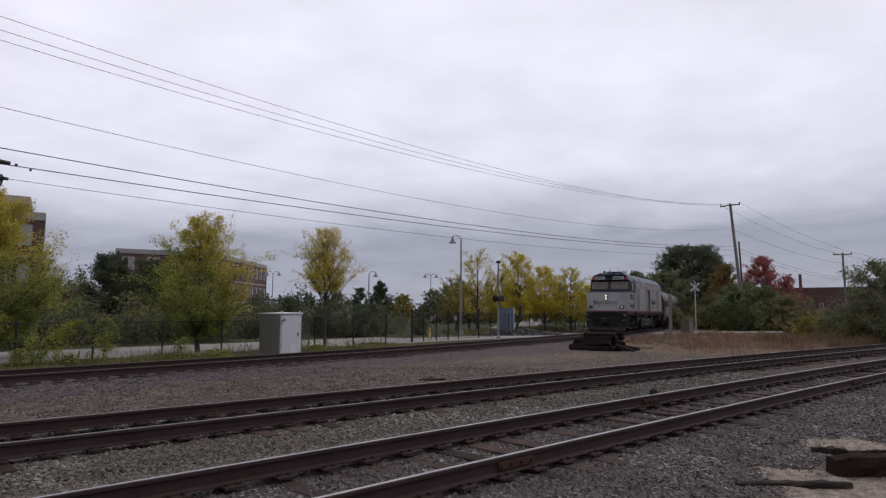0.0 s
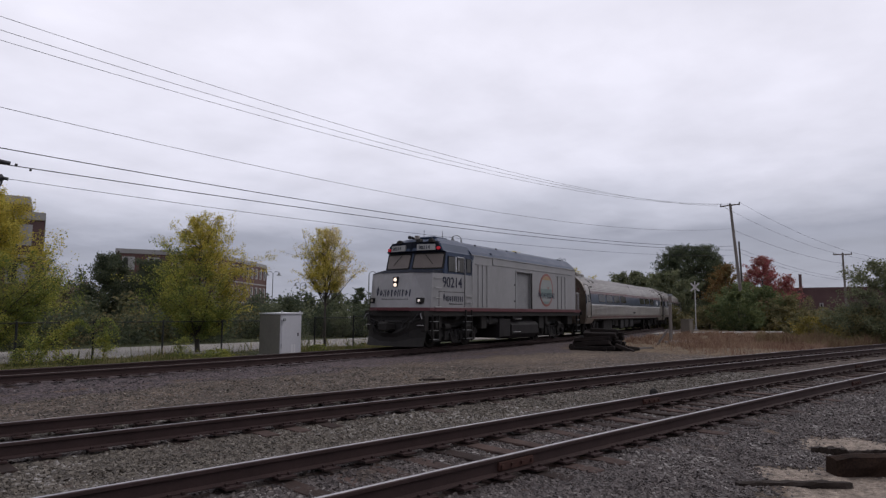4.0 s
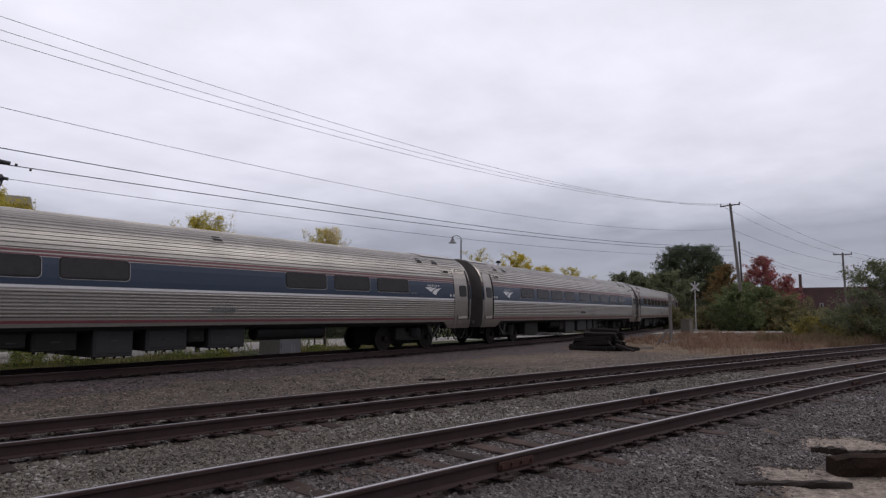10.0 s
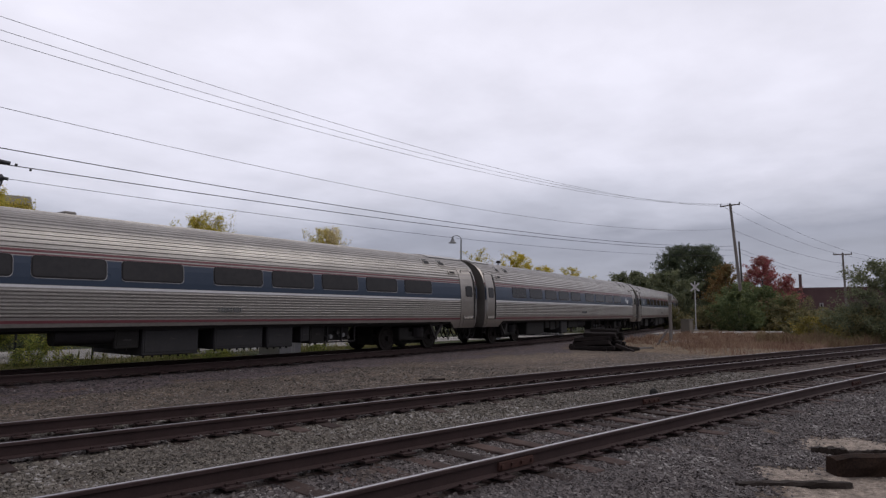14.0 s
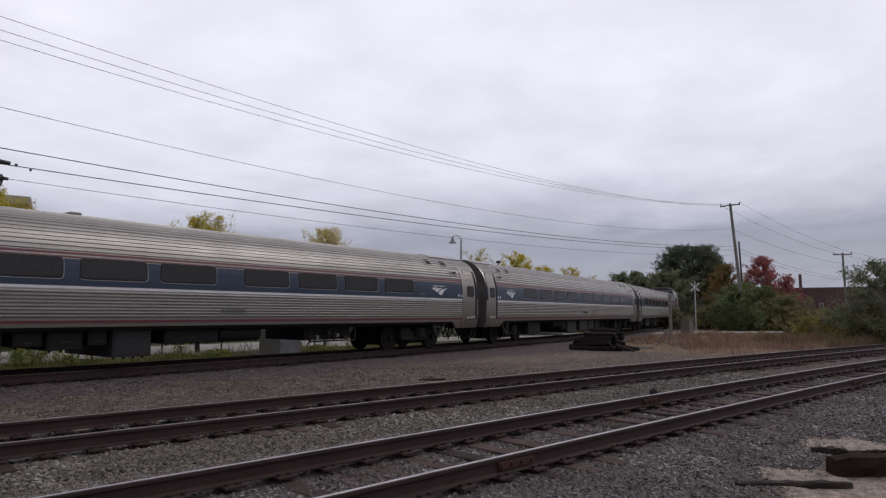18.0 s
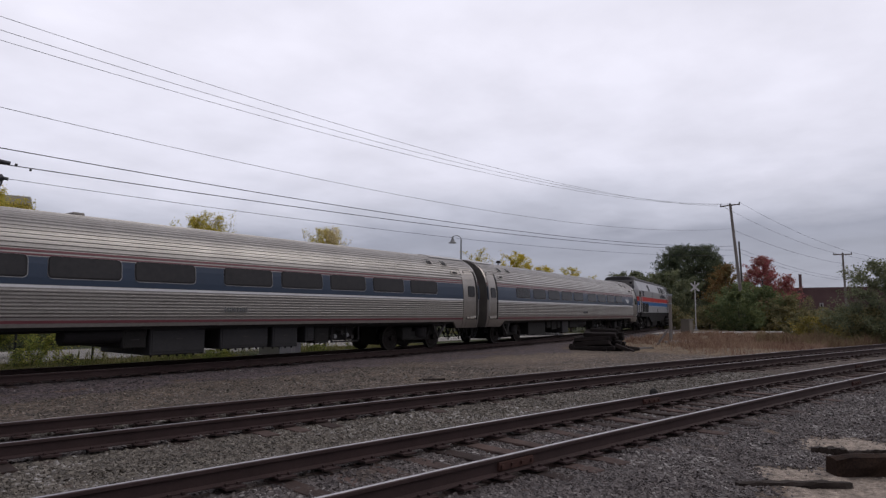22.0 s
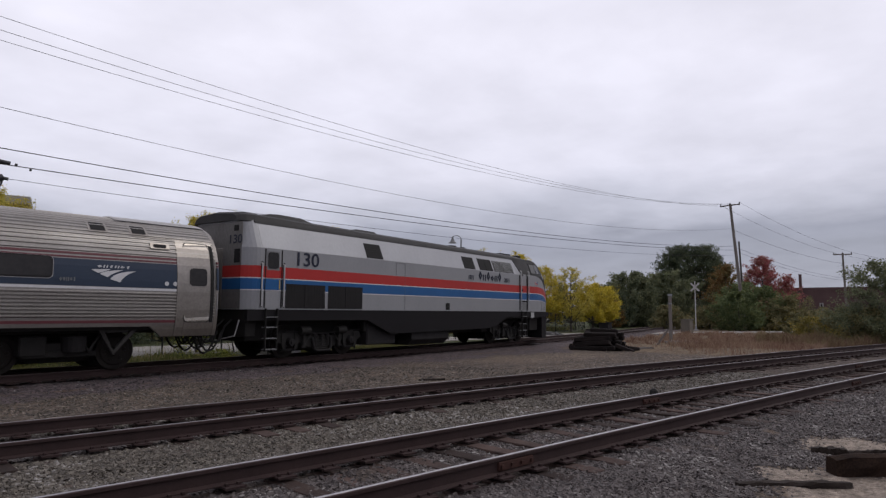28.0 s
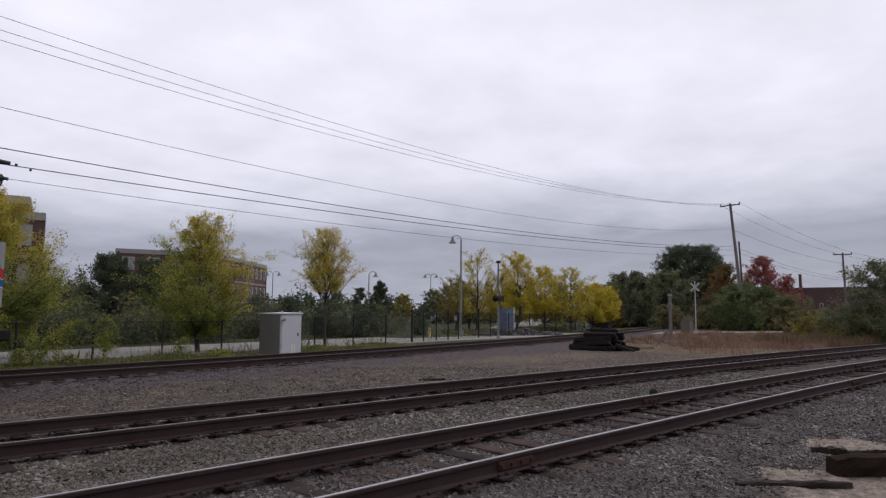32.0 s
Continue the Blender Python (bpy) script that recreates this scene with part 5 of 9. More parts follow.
def cab_car():
    """The leading control car, an old engine with its motor replaced by a baggage room. x = 0 at its front coupler."""
    v = thing("cab_control_car", "grey and blue cab control car leading the train", "locomotive")
    W = 1.52
    # main body: flat silver sides, roof sloping in above
    sides = [(-W, 1.62), (-W, 3.95), (W, 3.95), (W, 1.62)]
    for xa, xb in ((4.05, 8.36), (10.03, 16.0)):
        part("body_side", loft(bmesh.new(), [[(x, y, z) for y, z in sides] for x in (xa, xb)]), M_CAB_SILVER, v, "flat silver-grey body sides")
    part("baggage_room", boxed(8.36, 10.03, -W + 0.20, W - 0.20, 1.62, 3.95), M_UNDER, v)
    for k in (-1, 1):
        ya, yb = sorted((k * W, k * (W - 0.195)))
        part("lintel", boxed(8.36, 10.03, ya, yb, 3.42, 3.95), M_CAB_SILVER, v)
    roof = [(-W, 3.95), (-W + 0.10, 4.10), (-W + 0.45, 4.42), (-0.7, 4.56), (0.7, 4.56), (W - 0.45, 4.42), (W - 0.10, 4.10), (W, 3.95)]
    part("roof", loft(bmesh.new(), [[(x, y, z) for y, z in roof] for x in (4.05, 15.92)] + [[(16.0, y * 0.99, 3.95 + (z - 3.95) * 0.88) for y, z in roof]]), M_CAB_BLUE, v, "slate blue roof")
    part("underframe", boxed(0.55, 16.75, -1.48, 1.48, 1.28, 1.50), M_UNDER, v)
    for side in (-1, 1):
        part("sill_stripe", boxed(1.2, 16.75, side * 1.53 - 0.012, side * 1.53 + 0.012, 1.49, 1.63), M_CAB_RED, v, "dull dark red sill stripe")
        part("sill_line", boxed(4.0, 16.0, side * 1.526 - 0.006, side * 1.526 + 0.006, 1.632, 1.655), M_SHUTTER, v)
    # nose: full width, almost upright, a slight point in plan
    n = bmesh.new()
    A = [(0.92, -W, 1.62), (0.46, -0.8, 1.62), (0.46, 0.8, 1.62), (0.92, W, 1.62), (4.06, W, 1.62), (4.06, -W, 1.62)]
    B = [(1.05, -W, 3.00), (0.74, -0.8, 3.02), (0.74, 0.8, 3.02), (1.05, W, 3.00), (4.06, W, 3.05), (4.06, -W, 3.05)]
    loft(n, [A, B])
    part("nose", n, M_CAB_SILVER, v, "silver blunt nose and cab lower sides")
    n = bmesh.new()
    A = [(0.90, -W - 0.012, 1.50), (0.44, -0.8, 1.50), (0.44, 0.8, 1.50), (0.90, W + 0.012, 1.50), (1.2, W + 0.012, 1.50), (1.2, -W - 0.012, 1.50)]
    loft(n, [A, [(x, y, 1.625) for x, y, z in A]])
    part("nose_stripe", n, M_CAB_RED, v, "dull dark red sill stripe round the nose")
    n = bmesh.new()
    A = [(1.02, -W + 0.01, 3.0), (0.71, -0.8, 3.02), (0.71, 0.8, 3.02), (1.02, W - 0.01, 3.0), (2.1, W - 0.01, 3.0), (2.1, -W + 0.01, 3.0)]
    B = [(1.20, -W + 0.12, 3.10), (0.90, -0.8, 3.14), (0.90, 0.8, 3.14), (1.20, W - 0.12, 3.10), (2.1, W - 0.1, 3.18), (2.1, -W + 0.1, 3.18)]
    loft(n, [A, B])
    part("nose_top", n, M_CAB_NAVY, v, "dark navy nose top")
    # cab: leaning windscreens, brow with number boards, side windows
    n = bmesh.new()
    rings = []
    CAB = ((3.02, 1.90, 1.62, W), (3.20, 1.92, 1.64, W), (3.92, 2.08, 1.86, W - 0.03), (3.98, 1.90, 1.66, W - 0.08), (4.28, 1.94, 1.72, W - 0.24), (4.46, 2.15, 2.05, W - 0.52), (4.57, 2.45, 2.45, 0.8))
    for z, xf, xm, w in CAB:
        rings.append([(xf, -w, z), (xm, -0.10, z), (xm, 0.10, z), (xf, w, z), (4.06, w, z), (4.06, -w, z)])
    loft(n, rings)
    part("cab", n, M_CAB_BLUE, v, "dark blue cab with leaning windscreens")

    def face_at(y, z):
        f = (z - 3.20) / 0.72
        xf, xm, w = 1.92 + 0.16 * f, 1.64 + 0.22 * f, W - 0.03 * f
        return xm + (xf - xm) * (abs(y) - 0.10) / (w - 0.10)

    def screen(k, y0, y1, z0, z1, out, r=0.07):
        ring = []
        for cy, cz, a0 in ((y1 - r, z1 - r, 0), (y0 + r, z1 - r, 90), (y0 + r, z0 + r, 180), (y1 - r, z0 + r, 270)):
            for i in range(4):
                a = radians(a0 + i * 30)
                ring.append((cy + r * math.cos(a), cz + r * math.sin(a)))
        return loft(bmesh.new(), [[(face_at(q, z) - out, k * q, z) for q, z in ring], [(face_at(q, z) + 0.03, k * q, z) for q, z in ring]])
    for k in (-1, 1):
        f = part("windscreen", screen(k, 0.06, 1.475, 3.21, 3.91, 0.022), M_RUBBER, v, "rubber-framed cab windscreen")
        part("pane", screen(k, 0.12, 1.40, 3.27, 3.84, 0.030), mat_screen, f, "brownish windscreen glass")
        w = bmesh.new()
        tube(w, (face_at(0.55, 3.88) - 0.05, k * 0.55, 3.88), (face_at(1.0, 3.42) - 0.05, k * 1.0, 3.42), 0.012, 0.012, 5)
        part("wiper", w, M_RUBBER, f)
        # number board and red marker
        w = bmesh.new()
        a, b = Vector((1.812, k * 1.12, 3.99)), Vector((1.665, k * 0.30, 3.99))
        a2, b2 = Vector((1.84, k * 1.09, 4.24)), Vector((1.69, k * 0.30, 4.24))
        o = Vector((-0.035, k * 0.008, 0))
        loft(w, [[a + o, b + o, b2 + o, a2 + o], [a + Vector((0.05, 0, 0)), b + Vector((0.05, 0, 0)), b2 + Vector((0.05, 0, 0)), a2 + Vector((0.05, 0, 0))]])
        hood = bmesh.new()
        P = [(1.875, k * 1.37, 3.955), (1.655, k * 0.01, 3.955), (1.685, k * 0.01, 4.36), (1.90, k * 1.17, 4.36)]
        loft(hood, [P, [(2.12, y_, z_) for x_, y_, z_ in P]])
        part("board_housing", hood, M_CAB_NAVY, v, "dark housing of the number board")
        nb = part("number_board", w, M_SIGN_GREY, v, "grimy pale number board with dark digits")
        g_ = letters("board_number", "90214", 0.15, M_NAVY, nb, 0, 0, 0, "dark digits", 1.0)
        foot = (b + (a - b) * 0.10 if k < 0 else a + (b - a) * 0.10) + o * 1.25 + Vector((0.005, 0, 0.05))
        g_.matrix_basis = Matrix.Translation(foot) @ Matrix.Rotation(math.atan2(*((a - b) if k < 0 else (b - a)).yx), 4, "Z") @ Matrix.Rotation(radians(-5), 4, "X")
        w = tube(bmesh.new(), (1.98, k * 1.25, 4.07), (1.79, k * 1.26, 4.07), 0.074, 0.066, 16)
        part("marker_light", w, M_LAMP_RED, v, "lit red marker light")
        # side windows
        y = k * (W + 0.004)
        for x0, x1, z0, z1 in ((2.16, 2.70, 3.10, 3.76), (2.84, 3.40, 3.10, 3.77), (3.60, 3.98, 3.12, 3.74)):
            f = part("side_window", boxed(x0, x1, y - 0.012, y + 0.012, z0, z1), M_CAB_NAVY, v, "cab side window")
            part("pane", boxed(x0 + 0.03, x1 - 0.03, y - 0.02, y + 0.02, z0 + 0.03, z1 - 0.03), M_GLASS_SIDE, f)
        part("window_frame", boxed(2.73, 2.80, y - 0.022, y + 0.022, 3.13, 3.74), M_CABINET, v, "pale upright window frame")
        part("window_frame", boxed(2.84, 3.40, y - 0.024, y + 0.024, 3.74, 3.765), M_CABINET, v)
        part("window_frame", boxed(3.375, 3.40, y - 0.024, y + 0.024, 3.12, 3.74), M_CABINET, v)
        part("seat_back", boxed(2.90, 3.04, y - 0.021, y + 0.021, 3.16, 3.62, 0.004), M_SHUTTER, v, "pale seat back behind the glass")
        part("door_seam", boxed(3.47, 3.49, y - 0.006, y + 0.006, 1.66, 3.85), M_UNDER_GREY, v)
        for x in (3.44, 4.02):
            part("grab_rail", grab(bmesh.new(), x, y, 1.72, 3.72), M_RAILING, v, "pale grab rail")
        ladder(v, 3.50, 3.98, k * 1.56, (0.35, 0.70, 1.05, 1.30))
        part("door_step", boxed(3.52, 3.96, y - 0.06, y + 0.02, 1.86, 1.90), M_RAILING, v)
        part("door_step", boxed(3.52, 3.96, y - 0.06, y + 0.02, 2.12, 2.16), M_RAILING, v)
        ladder(v, 0.98, 1.42, k * 1.56, (0.38, 0.72, 1.08))
        for z in (1.66, 2.02, 2.42, 2.80):
            b_ = bmesh.new()
            bent(b_, [(1.15, y, z), (1.15, y + k * 0.06, z), (1.60, y + k * 0.06, z), (1.60, y, z)], 0.014)
            part("nose_grab", b_, M_RAILING, v)
        # panel seams, shutter, louvres
        for x, z0, z1 in ((4.62, 1.68, 3.55), (5.02, 1.68, 3.55), (5.42, 1.68, 3.55), (13.40, 1.68, 3.45), (13.92, 1.68, 3.45), (14.42, 1.68, 3.45), (5.95, 3.62, 3.95)):
            part("panel_batten", boxed(x - 0.022, x + 0.022, y - 0.030, y + 0.030, z0, z1, 0.006), M_CAB_SILVER, v)
            # thin dark strip: the batten's shadow on its right, put in as colour
            part("batten_seam", boxed(x + 0.022, x + 0.036, y - 0.006, y + 0.006, z0, z1), M_BATTEN, v)
        for x0, x1, z in ((4.4, 5.7, 3.56), (5.95, 15.6, 3.62), (13.1, 14.8, 3.46), (4.05, 16.0, 3.935)):
            part("panel_batten", boxed(x0, x1, y - 0.026, y + 0.026, z - 0.018, z + 0.018, 0.004), M_CAB_SILVER, v)
        part("roof_joint", boxed(5.93, 5.97, k * 1.40 - 0.06, k * 1.40 + 0.06, 3.96, 4.16), M_CAB_BLUE, v)
        yr = k * (W - 0.14)
        sh = part("roller_shutter", boxed(8.37, 10.02, yr - 0.02, yr + 0.02, 1.63, 3.42), M_BATTEN, v, "grey slatted roller shutter")
        for i in range(34):
            z = 1.640 + i * 0.0522
            slat = [(yr + k * 0.036, z), (yr + k * 0.024, z + 0.043), (yr - k * 0.01, z + 0.043), (yr - k * 0.01, z)]
            part("slat", loft(bmesh.new(), [[(x_, yy, zz) for yy, zz in slat] for x_ in (8.38, 10.01)]), M_SHUTTER, sh)
        part("shutter_jamb", boxed(10.02, 10.12, y - 0.02, y + 0.012, 1.62, 3.44), M_UNDER, v, "dark jamb beside the shutter")
        part("shutter_frame", boxed(8.27, 8.36, y - 0.02, y + 0.014, 1.62, 3.44, 0.004), M_CAB_SILVER, v)
        part("shutter_head", boxed(8.26, 10.24, y - 0.03, y + 0.03, 3.44, 3.49), M_CAB_SILVER, v)
        for x, z in ((8.12, 1.95), (8.10, 2.75)):
            part("placard", boxed(x, x + 0.12, y - 0.008, y + 0.008, z, z + 0.08), M_UNDER_GREY, v)
        # round emblem
        c = Vector((11.88, 0, 2.64))
        ring = part("emblem", tube(bmesh.new(), (c.x, y - 0.006, c.z), (c.x, y + 0.006, c.z), 0.87, 0.87, 48), M_RING, v, "round red-ringed emblem with a pale teal middle")
        part("emblem_disc", tube(bmesh.new(), (c.x, y - 0.010, c.z), (c.x, y + 0.010, c.z), 0.755, 0.755, 48), M_MIST, ring)
        def cut(z0, z1, m, dd):
            b_ = bmesh.new()
            pts = []
            for i in range(13):
                z = z0 + (z1 - z0) * i / 12
                pts.append((math.sqrt(max(0.75 ** 2 - z * z, 0)), z))
            ring_ = [(c.x - w_, c.z + z) for w_, z in pts] + [(c.x + w_, c.z + z) for w_, z in reversed(pts)]
            loft(b_, [[(x, y - dd, z) for x, z in ring_], [(x, y + dd, z) for x, z in ring_]])
            part("emblem_field", b_, m, ring)
        cut(-0.34, 0.06, M_TEAL, 0.013)
        cut(-0.74, -0.60, M_TEAL, 0.013)
        cut(0.54, 0.73, M_ORANGE, 0.013)
        tick = [(11.98, 2.86), (12.06, 2.74), (12.22, 2.86), (12.22, 2.79), (12.06, 2.66), (11.96, 2.80)]
        part("emblem_tick", loft(bmesh.new(), [[(x, y - 0.013, z) for x, z in tick], [(x, y + 0.013, z) for x, z in tick]]), M_RING, ring)
        word("emblem_shape", v, 10.85, 12.95, y + k * 0.012, 2.20, 0.48, 10, M_NAVY, k, (0,), "dark shape of the word across the emblem")
        word("word_shape", v, 1.80, 3.38, y, 1.88, 0.37, 10, M_NAVY, k, (0,), "dark shape of the word on the cab side")
        word("small_shape", v, 2.25, 3.32, y, 1.76, 0.075, 14, M_UNDER_GREY, k)
        # the blue of the cab ends on a slant
        part("blue_slant", loft(bmesh.new(), [[(4.045, y - k * 0.004, 3.0), (4.25, y - k * 0.004, 3.945), (4.045, y - k * 0.004, 3.945)], [(4.045, y + k * 0.006, 3.0), (4.25, y + k * 0.006, 3.945), (4.045, y + k * 0.006, 3.945)]]), M_CAB_BLUE, v)
        part("panel_seam", boxed(1.50, 3.42, y - 0.005, y + 0.005, 2.265, 2.285), M_UNDER_GREY, v)
        part("panel_seam", boxed(1.50, 1.515, y - 0.005, y + 0.005, 1.66, 2.27), M_UNDER_GREY, v)
        ladder(v, 16.15, 16.62, k * 1.50, (0.42, 0.74, 1.06))
        for x in (16.05, 16.66):
            part("platform_rail", bent(bmesh.new(), [(x, k * 1.46, 1.5), (x, k * 1.46, 2.62), (x - 0.3 if x > 16.3 else x, k * 1.2, 2.66)], 0.016), M_RAILING, v)
    letters("road_number", "90214", 0.43, M_NAVY, v, 1.74, -W - 0.012, 2.47, "large dark blue road number", 1.02)
    # nose front: headlights, lettering, ditch lights
    part("headlight_case", boxed(0.61, 0.80, -0.12, 0.12, 2.42, 2.86, 0.02), M_UNDER_GREY, v)
    for z in (2.53, 2.74):
        part("headlight", tube(bmesh.new(), (0.66, 0, z), (0.595, 0, z), 0.075, 0.075, 16), M_LAMP_ON, v, "lit headlight")
    for k in (-1, 1):
        cx = 0.78
        hs = part("ditch_light_case", boxed(0.60, 0.90, k * 1.16 - 0.13, k * 1.16 + 0.13, 1.79, 2.01, 0.02), M_UNDER_GREY, v)
        part("ditch_light", tube(bmesh.new(), (0.65, k * 1.18, 1.90), (0.585, k * 1.18, 1.90), 0.055, 0.055, 14), M_LAMP_DIM if k < 0 else M_LAMP_OFF, hs, "round ditch light")
        part("nose_rail", bent(bmesh.new(), [(0.60, k * 0.55, 2.0), (0.55, k * 0.55, 2.3)], 0.014), M_RAILING, v)
    for nm, y_a, y_b, z_, h_, n_, m_ in (("nose_shape", 0.95, -0.85, 2.06, 0.44, 10, M_NAVY), ("nose_small_shape", 0.62, -0.72, 1.93, 0.07, 18, M_UNDER_GREY)):
        holder = thing("holder", "", "")
        word(nm, holder, 0.0, y_a - y_b, 0.0, 0.0, h_, n_, m_)
        for w in list(holder.children):
            w.parent = v
            w.matrix_basis = Matrix.Translation((0.46 + 0.2 * (z_ - 1.62), y_a, z_)) @ Matrix.Rotation(-math.pi / 2, 4, "Z") @ Matrix.Rotation(radians(-11), 4, "X")
            w["label"] = "dark shape of the word across the nose" if m_ is M_NAVY else "small grey shape below the large word"
        bpy.data.objects.remove(holder)
    # pilot, plough, coupler, hoses
    bm = bmesh.new()
    ys = [-1.46 + 2.92 * i / 16 for i in range(17)]
    rings = []
    for lift, wide_, push in ((0.0, 0.95, 0.0), (0.35, 0.97, 0.13), (0.7, 0.99, 0.15), (1.0, 1.0, 0.08)):
        row = []
        for q in ys:
            u = abs(q) / 1.46
            crest = 0.62 + 0.50 * min(1.0, max(0.0, (u - 0.3) / 0.5))
            row.append((0.08 + push + 0.50 * u ** 2.4, q * wide_, 0.11 + (crest - 0.11) * lift))
        rings.append(row + [(x_ + 0.05, y_, z_) for x_, y_, z_ in reversed(row)])
    loft(bm, rings)
    part("snow_plough", bm, M_UNDER, v, "dark steel snow plough")
    for k in (-1, 1):
        part("plough_brace", tube(bmesh.new(), (0.50, k * 0.5, 0.66), (0.66, k * 0.7, 1.3), 0.04, 0.04, 8), M_UNDER, v)
        part("pilot_step", boxed(0.50, 0.66, k * 1.2 - 0.2, k * 1.2 + 0.2, 0.92, 0.95), M_RAILING, v)
        part("multiple_unit_cable", bent(bmesh.new(), [(0.60, k * 1.15, 1.36), (0.42, k * 1.2, 1.30), (0.34, k * 1.05, 1.08), (0.50, k * 0.95, 0.98)], 0.035), M_RUBBER, v)
        part("lever_bracket", bent(bmesh.new(), [(0.60, k * 1.30, 1.40), (0.46, k * 1.36, 1.36), (0.44, k * 1.44, 1.18)], 0.022), M_SHUTTER, v)
    part("drawbar_pocket", boxed(0.50, 0.64, -0.42, 0.42, 0.66, 1.12, 0.03), M_RUBBER, v)
    part("pilot_beam", boxed(0.62, 0.92, -1.45, 1.45, 0.70, 1.50, 0.03), M_UNDER, v)
    bm = boxed(-0.1, 0.7, -0.14, 0.14, 0.74, 1.0, 0.03)
    box(bm, -0.22, 0.05, -0.2, 0.22, 0.70, 1.04, 0.05)
    part("front_coupler", bm, M_UNDER, v)
    for k in (-0.9, -0.6, 0.6, 0.9):
        part("air_hose", bent(bmesh.new(), [(0.62, k, 1.1), (0.40, k, 1.05), (0.30, k * 0.95, 0.8), (0.36, k * 0.9, 0.55)], 0.03), M_RUBBER, v)
    part("uncoupling_lever", bent(bmesh.new(), [(0.55, -1.4, 1.25), (0.50, -0.7, 1.05), (0.45, 0.7, 1.05), (0.55, 1.4, 1.25)], 0.018), M_BRACKET, v)
    # roof gear
    part("roof_hatch", boxed(2.3, 3.3, -0.75, 0.3, 4.55, 4.63, 0.03), M_CAB_BLUE, v)
    for q, (x, y, z) in enumerate(((1.80, -0.95, 4.36), (1.84, 0.70, 4.36), (1.78, -0.35, 4.38))):
        part("brow_fitting", loft(bmesh.new(), [[(x - a_, y - b_, z_), (x + a_, y - b_, z_), (x + a_, y + b_, z_), (x - a_, y + b_, z_)] for z_, a_, b_ in ((z - 0.04, 0.10, 0.12), (z + 0.06, 0.09, 0.10), (z + 0.11, 0.05, 0.05))]), M_UNDER, v, "small dark fitting on the brow")
    for x, y in ((2.9, 0.2), (3.6, -0.3)):
        part("whip_aerial", tube(bmesh.new(), (x, y, 4.55), (x, y, 5.0), 0.012, 0.008, 5), M_UNDER, v)
    part("beacon", tube(bmesh.new(), (2.1, 0, 4.5), (2.1, 0, 4.66), 0.12, 0.10, 12), M_DIRTY, v)
    for x in (5.2, 7.2, 8.3, 9.3, 14.6, 15.0):
        part("lifting_lug", boxed(x, x + 0.10, -1.02, -0.96, 4.42, 4.52, 0.02), M_UNDER_GREY, v)
    part("air_horn", tube(bmesh.new(), (2.15, 0.45, 4.62), (2.6, 0.45, 4.62), 0.08, 0.035, 12), M_UNDER_GREY, v)
    for x in (15.2, 15.75):
        part("roof_handle", bent(bmesh.new(), [(x, -0.85, 4.50), (x + 0.03, -0.85, 4.62), (x + 0.2, -0.9, 4.64), (x + 0.24, -0.95, 4.48)], 0.016), M_UNDER, v)
    part("corner_lamp", tube(bmesh.new(), (16.0, -1.25, 4.12), (16.12, -1.25, 4.10), 0.08, 0.07, 10), M_P_BLUE, v, "small blue corner lamp")
    for x in (16.30, 16.52, 16.74):
        part("platform_bar", bent(bmesh.new(), [(x, -1.44, 1.6), (x, -1.44, 2.58), (x + (0.04 if x > 16.6 else 0.22), -1.44, 2.60)], 0.016), M_RAILING, v)
    part("belly_gear", boxed(0.9, 16.6, -0.95, 0.95, 0.80, 1.30, 0.03), M_UNDER, v)
    for x, w, z0 in ((5.2, 0.5, 0.72), (5.9, 0.35, 0.9), (11.3, 0.6, 0.62), (12.1, 0.3, 0.85), (15.2, 0.7, 0.78), (1.5, 0.5, 0.80)):
        part("hanging_case", boxed(x, x + w, -1.36, 1.36, z0, 1.30, 0.03), M_UNDER, v)
    for z in (2.2, 2.8, 3.4, 3.9):
        part("end_light", boxed(16.0, 16.10, -1.2, -1.1, z, z + 0.08), M_UNDER_GREY, v)
    part("rear_bulkhead", boxed(15.99, 16.03, -1.35, 1.35, 1.6, 3.9), M_DIRTY, v)
    part("rear_platform", boxed(16.0, 16.78, -1.48, 1.48, 1.44, 1.62, 0.02), M_CAB_RED, v)
    part("rear_coupler", boxed(16.7, 17.3, -0.14, 0.14, 0.74, 1.0, 0.03), M_UNDER, v)
    # fuel tank, air tanks, trucks
    tk = [(-1.25, 1.02), (-1.42, 0.85), (-1.42, 0.42), (-1.2, 0.20), (1.2, 0.20), (1.42, 0.42), (1.42, 0.85), (1.25, 1.02)]
    part("fuel_tank", loft(bmesh.new(), [[(x, y, z) for y, z in tk] for x in (8.05, 11.05)]), M_UNDER_GREY, v, "long dark fuel tank")
    part("battery_box", boxed(6.85, 7.95, -1.4, 1.4, 0.30, 1.15, 0.03), M_UNDER_GREY, v)
    for x0, x1 in ((8.2, 8.9), (8.35, 8.95)):
        part("tank_step", boxed(x0, x1, -1.50, -1.40, 0.5 if x0 < 8.3 else 1.12, 0.53 if x0 < 8.3 else 1.15), M_RAILING, v)
    part("jacking_pad", boxed(8.15, 9.25, -1.42, 1.42, 1.12, 1.45, 0.04), M_UNDER_GREY, v)
    part("grey_casing", boxed(3.0, 3.3, -1.40, 1.40, 1.16, 1.50), M_UNDER_GREY, v)
    for y in (-1.15, 1.15):
        part("air_reservoir", tube(bmesh.new(), (5.7, y, 1.05), (6.8, y, 1.05), 0.2, 0.2, 14), M_UNDER_GREY, v)
    for xc in (3.35, 13.35):
        bogie(v, xc, 2.74, 0.508, "engine")
    MOVERS.append((v, 44.28, 3.35, 13.35))
    return v


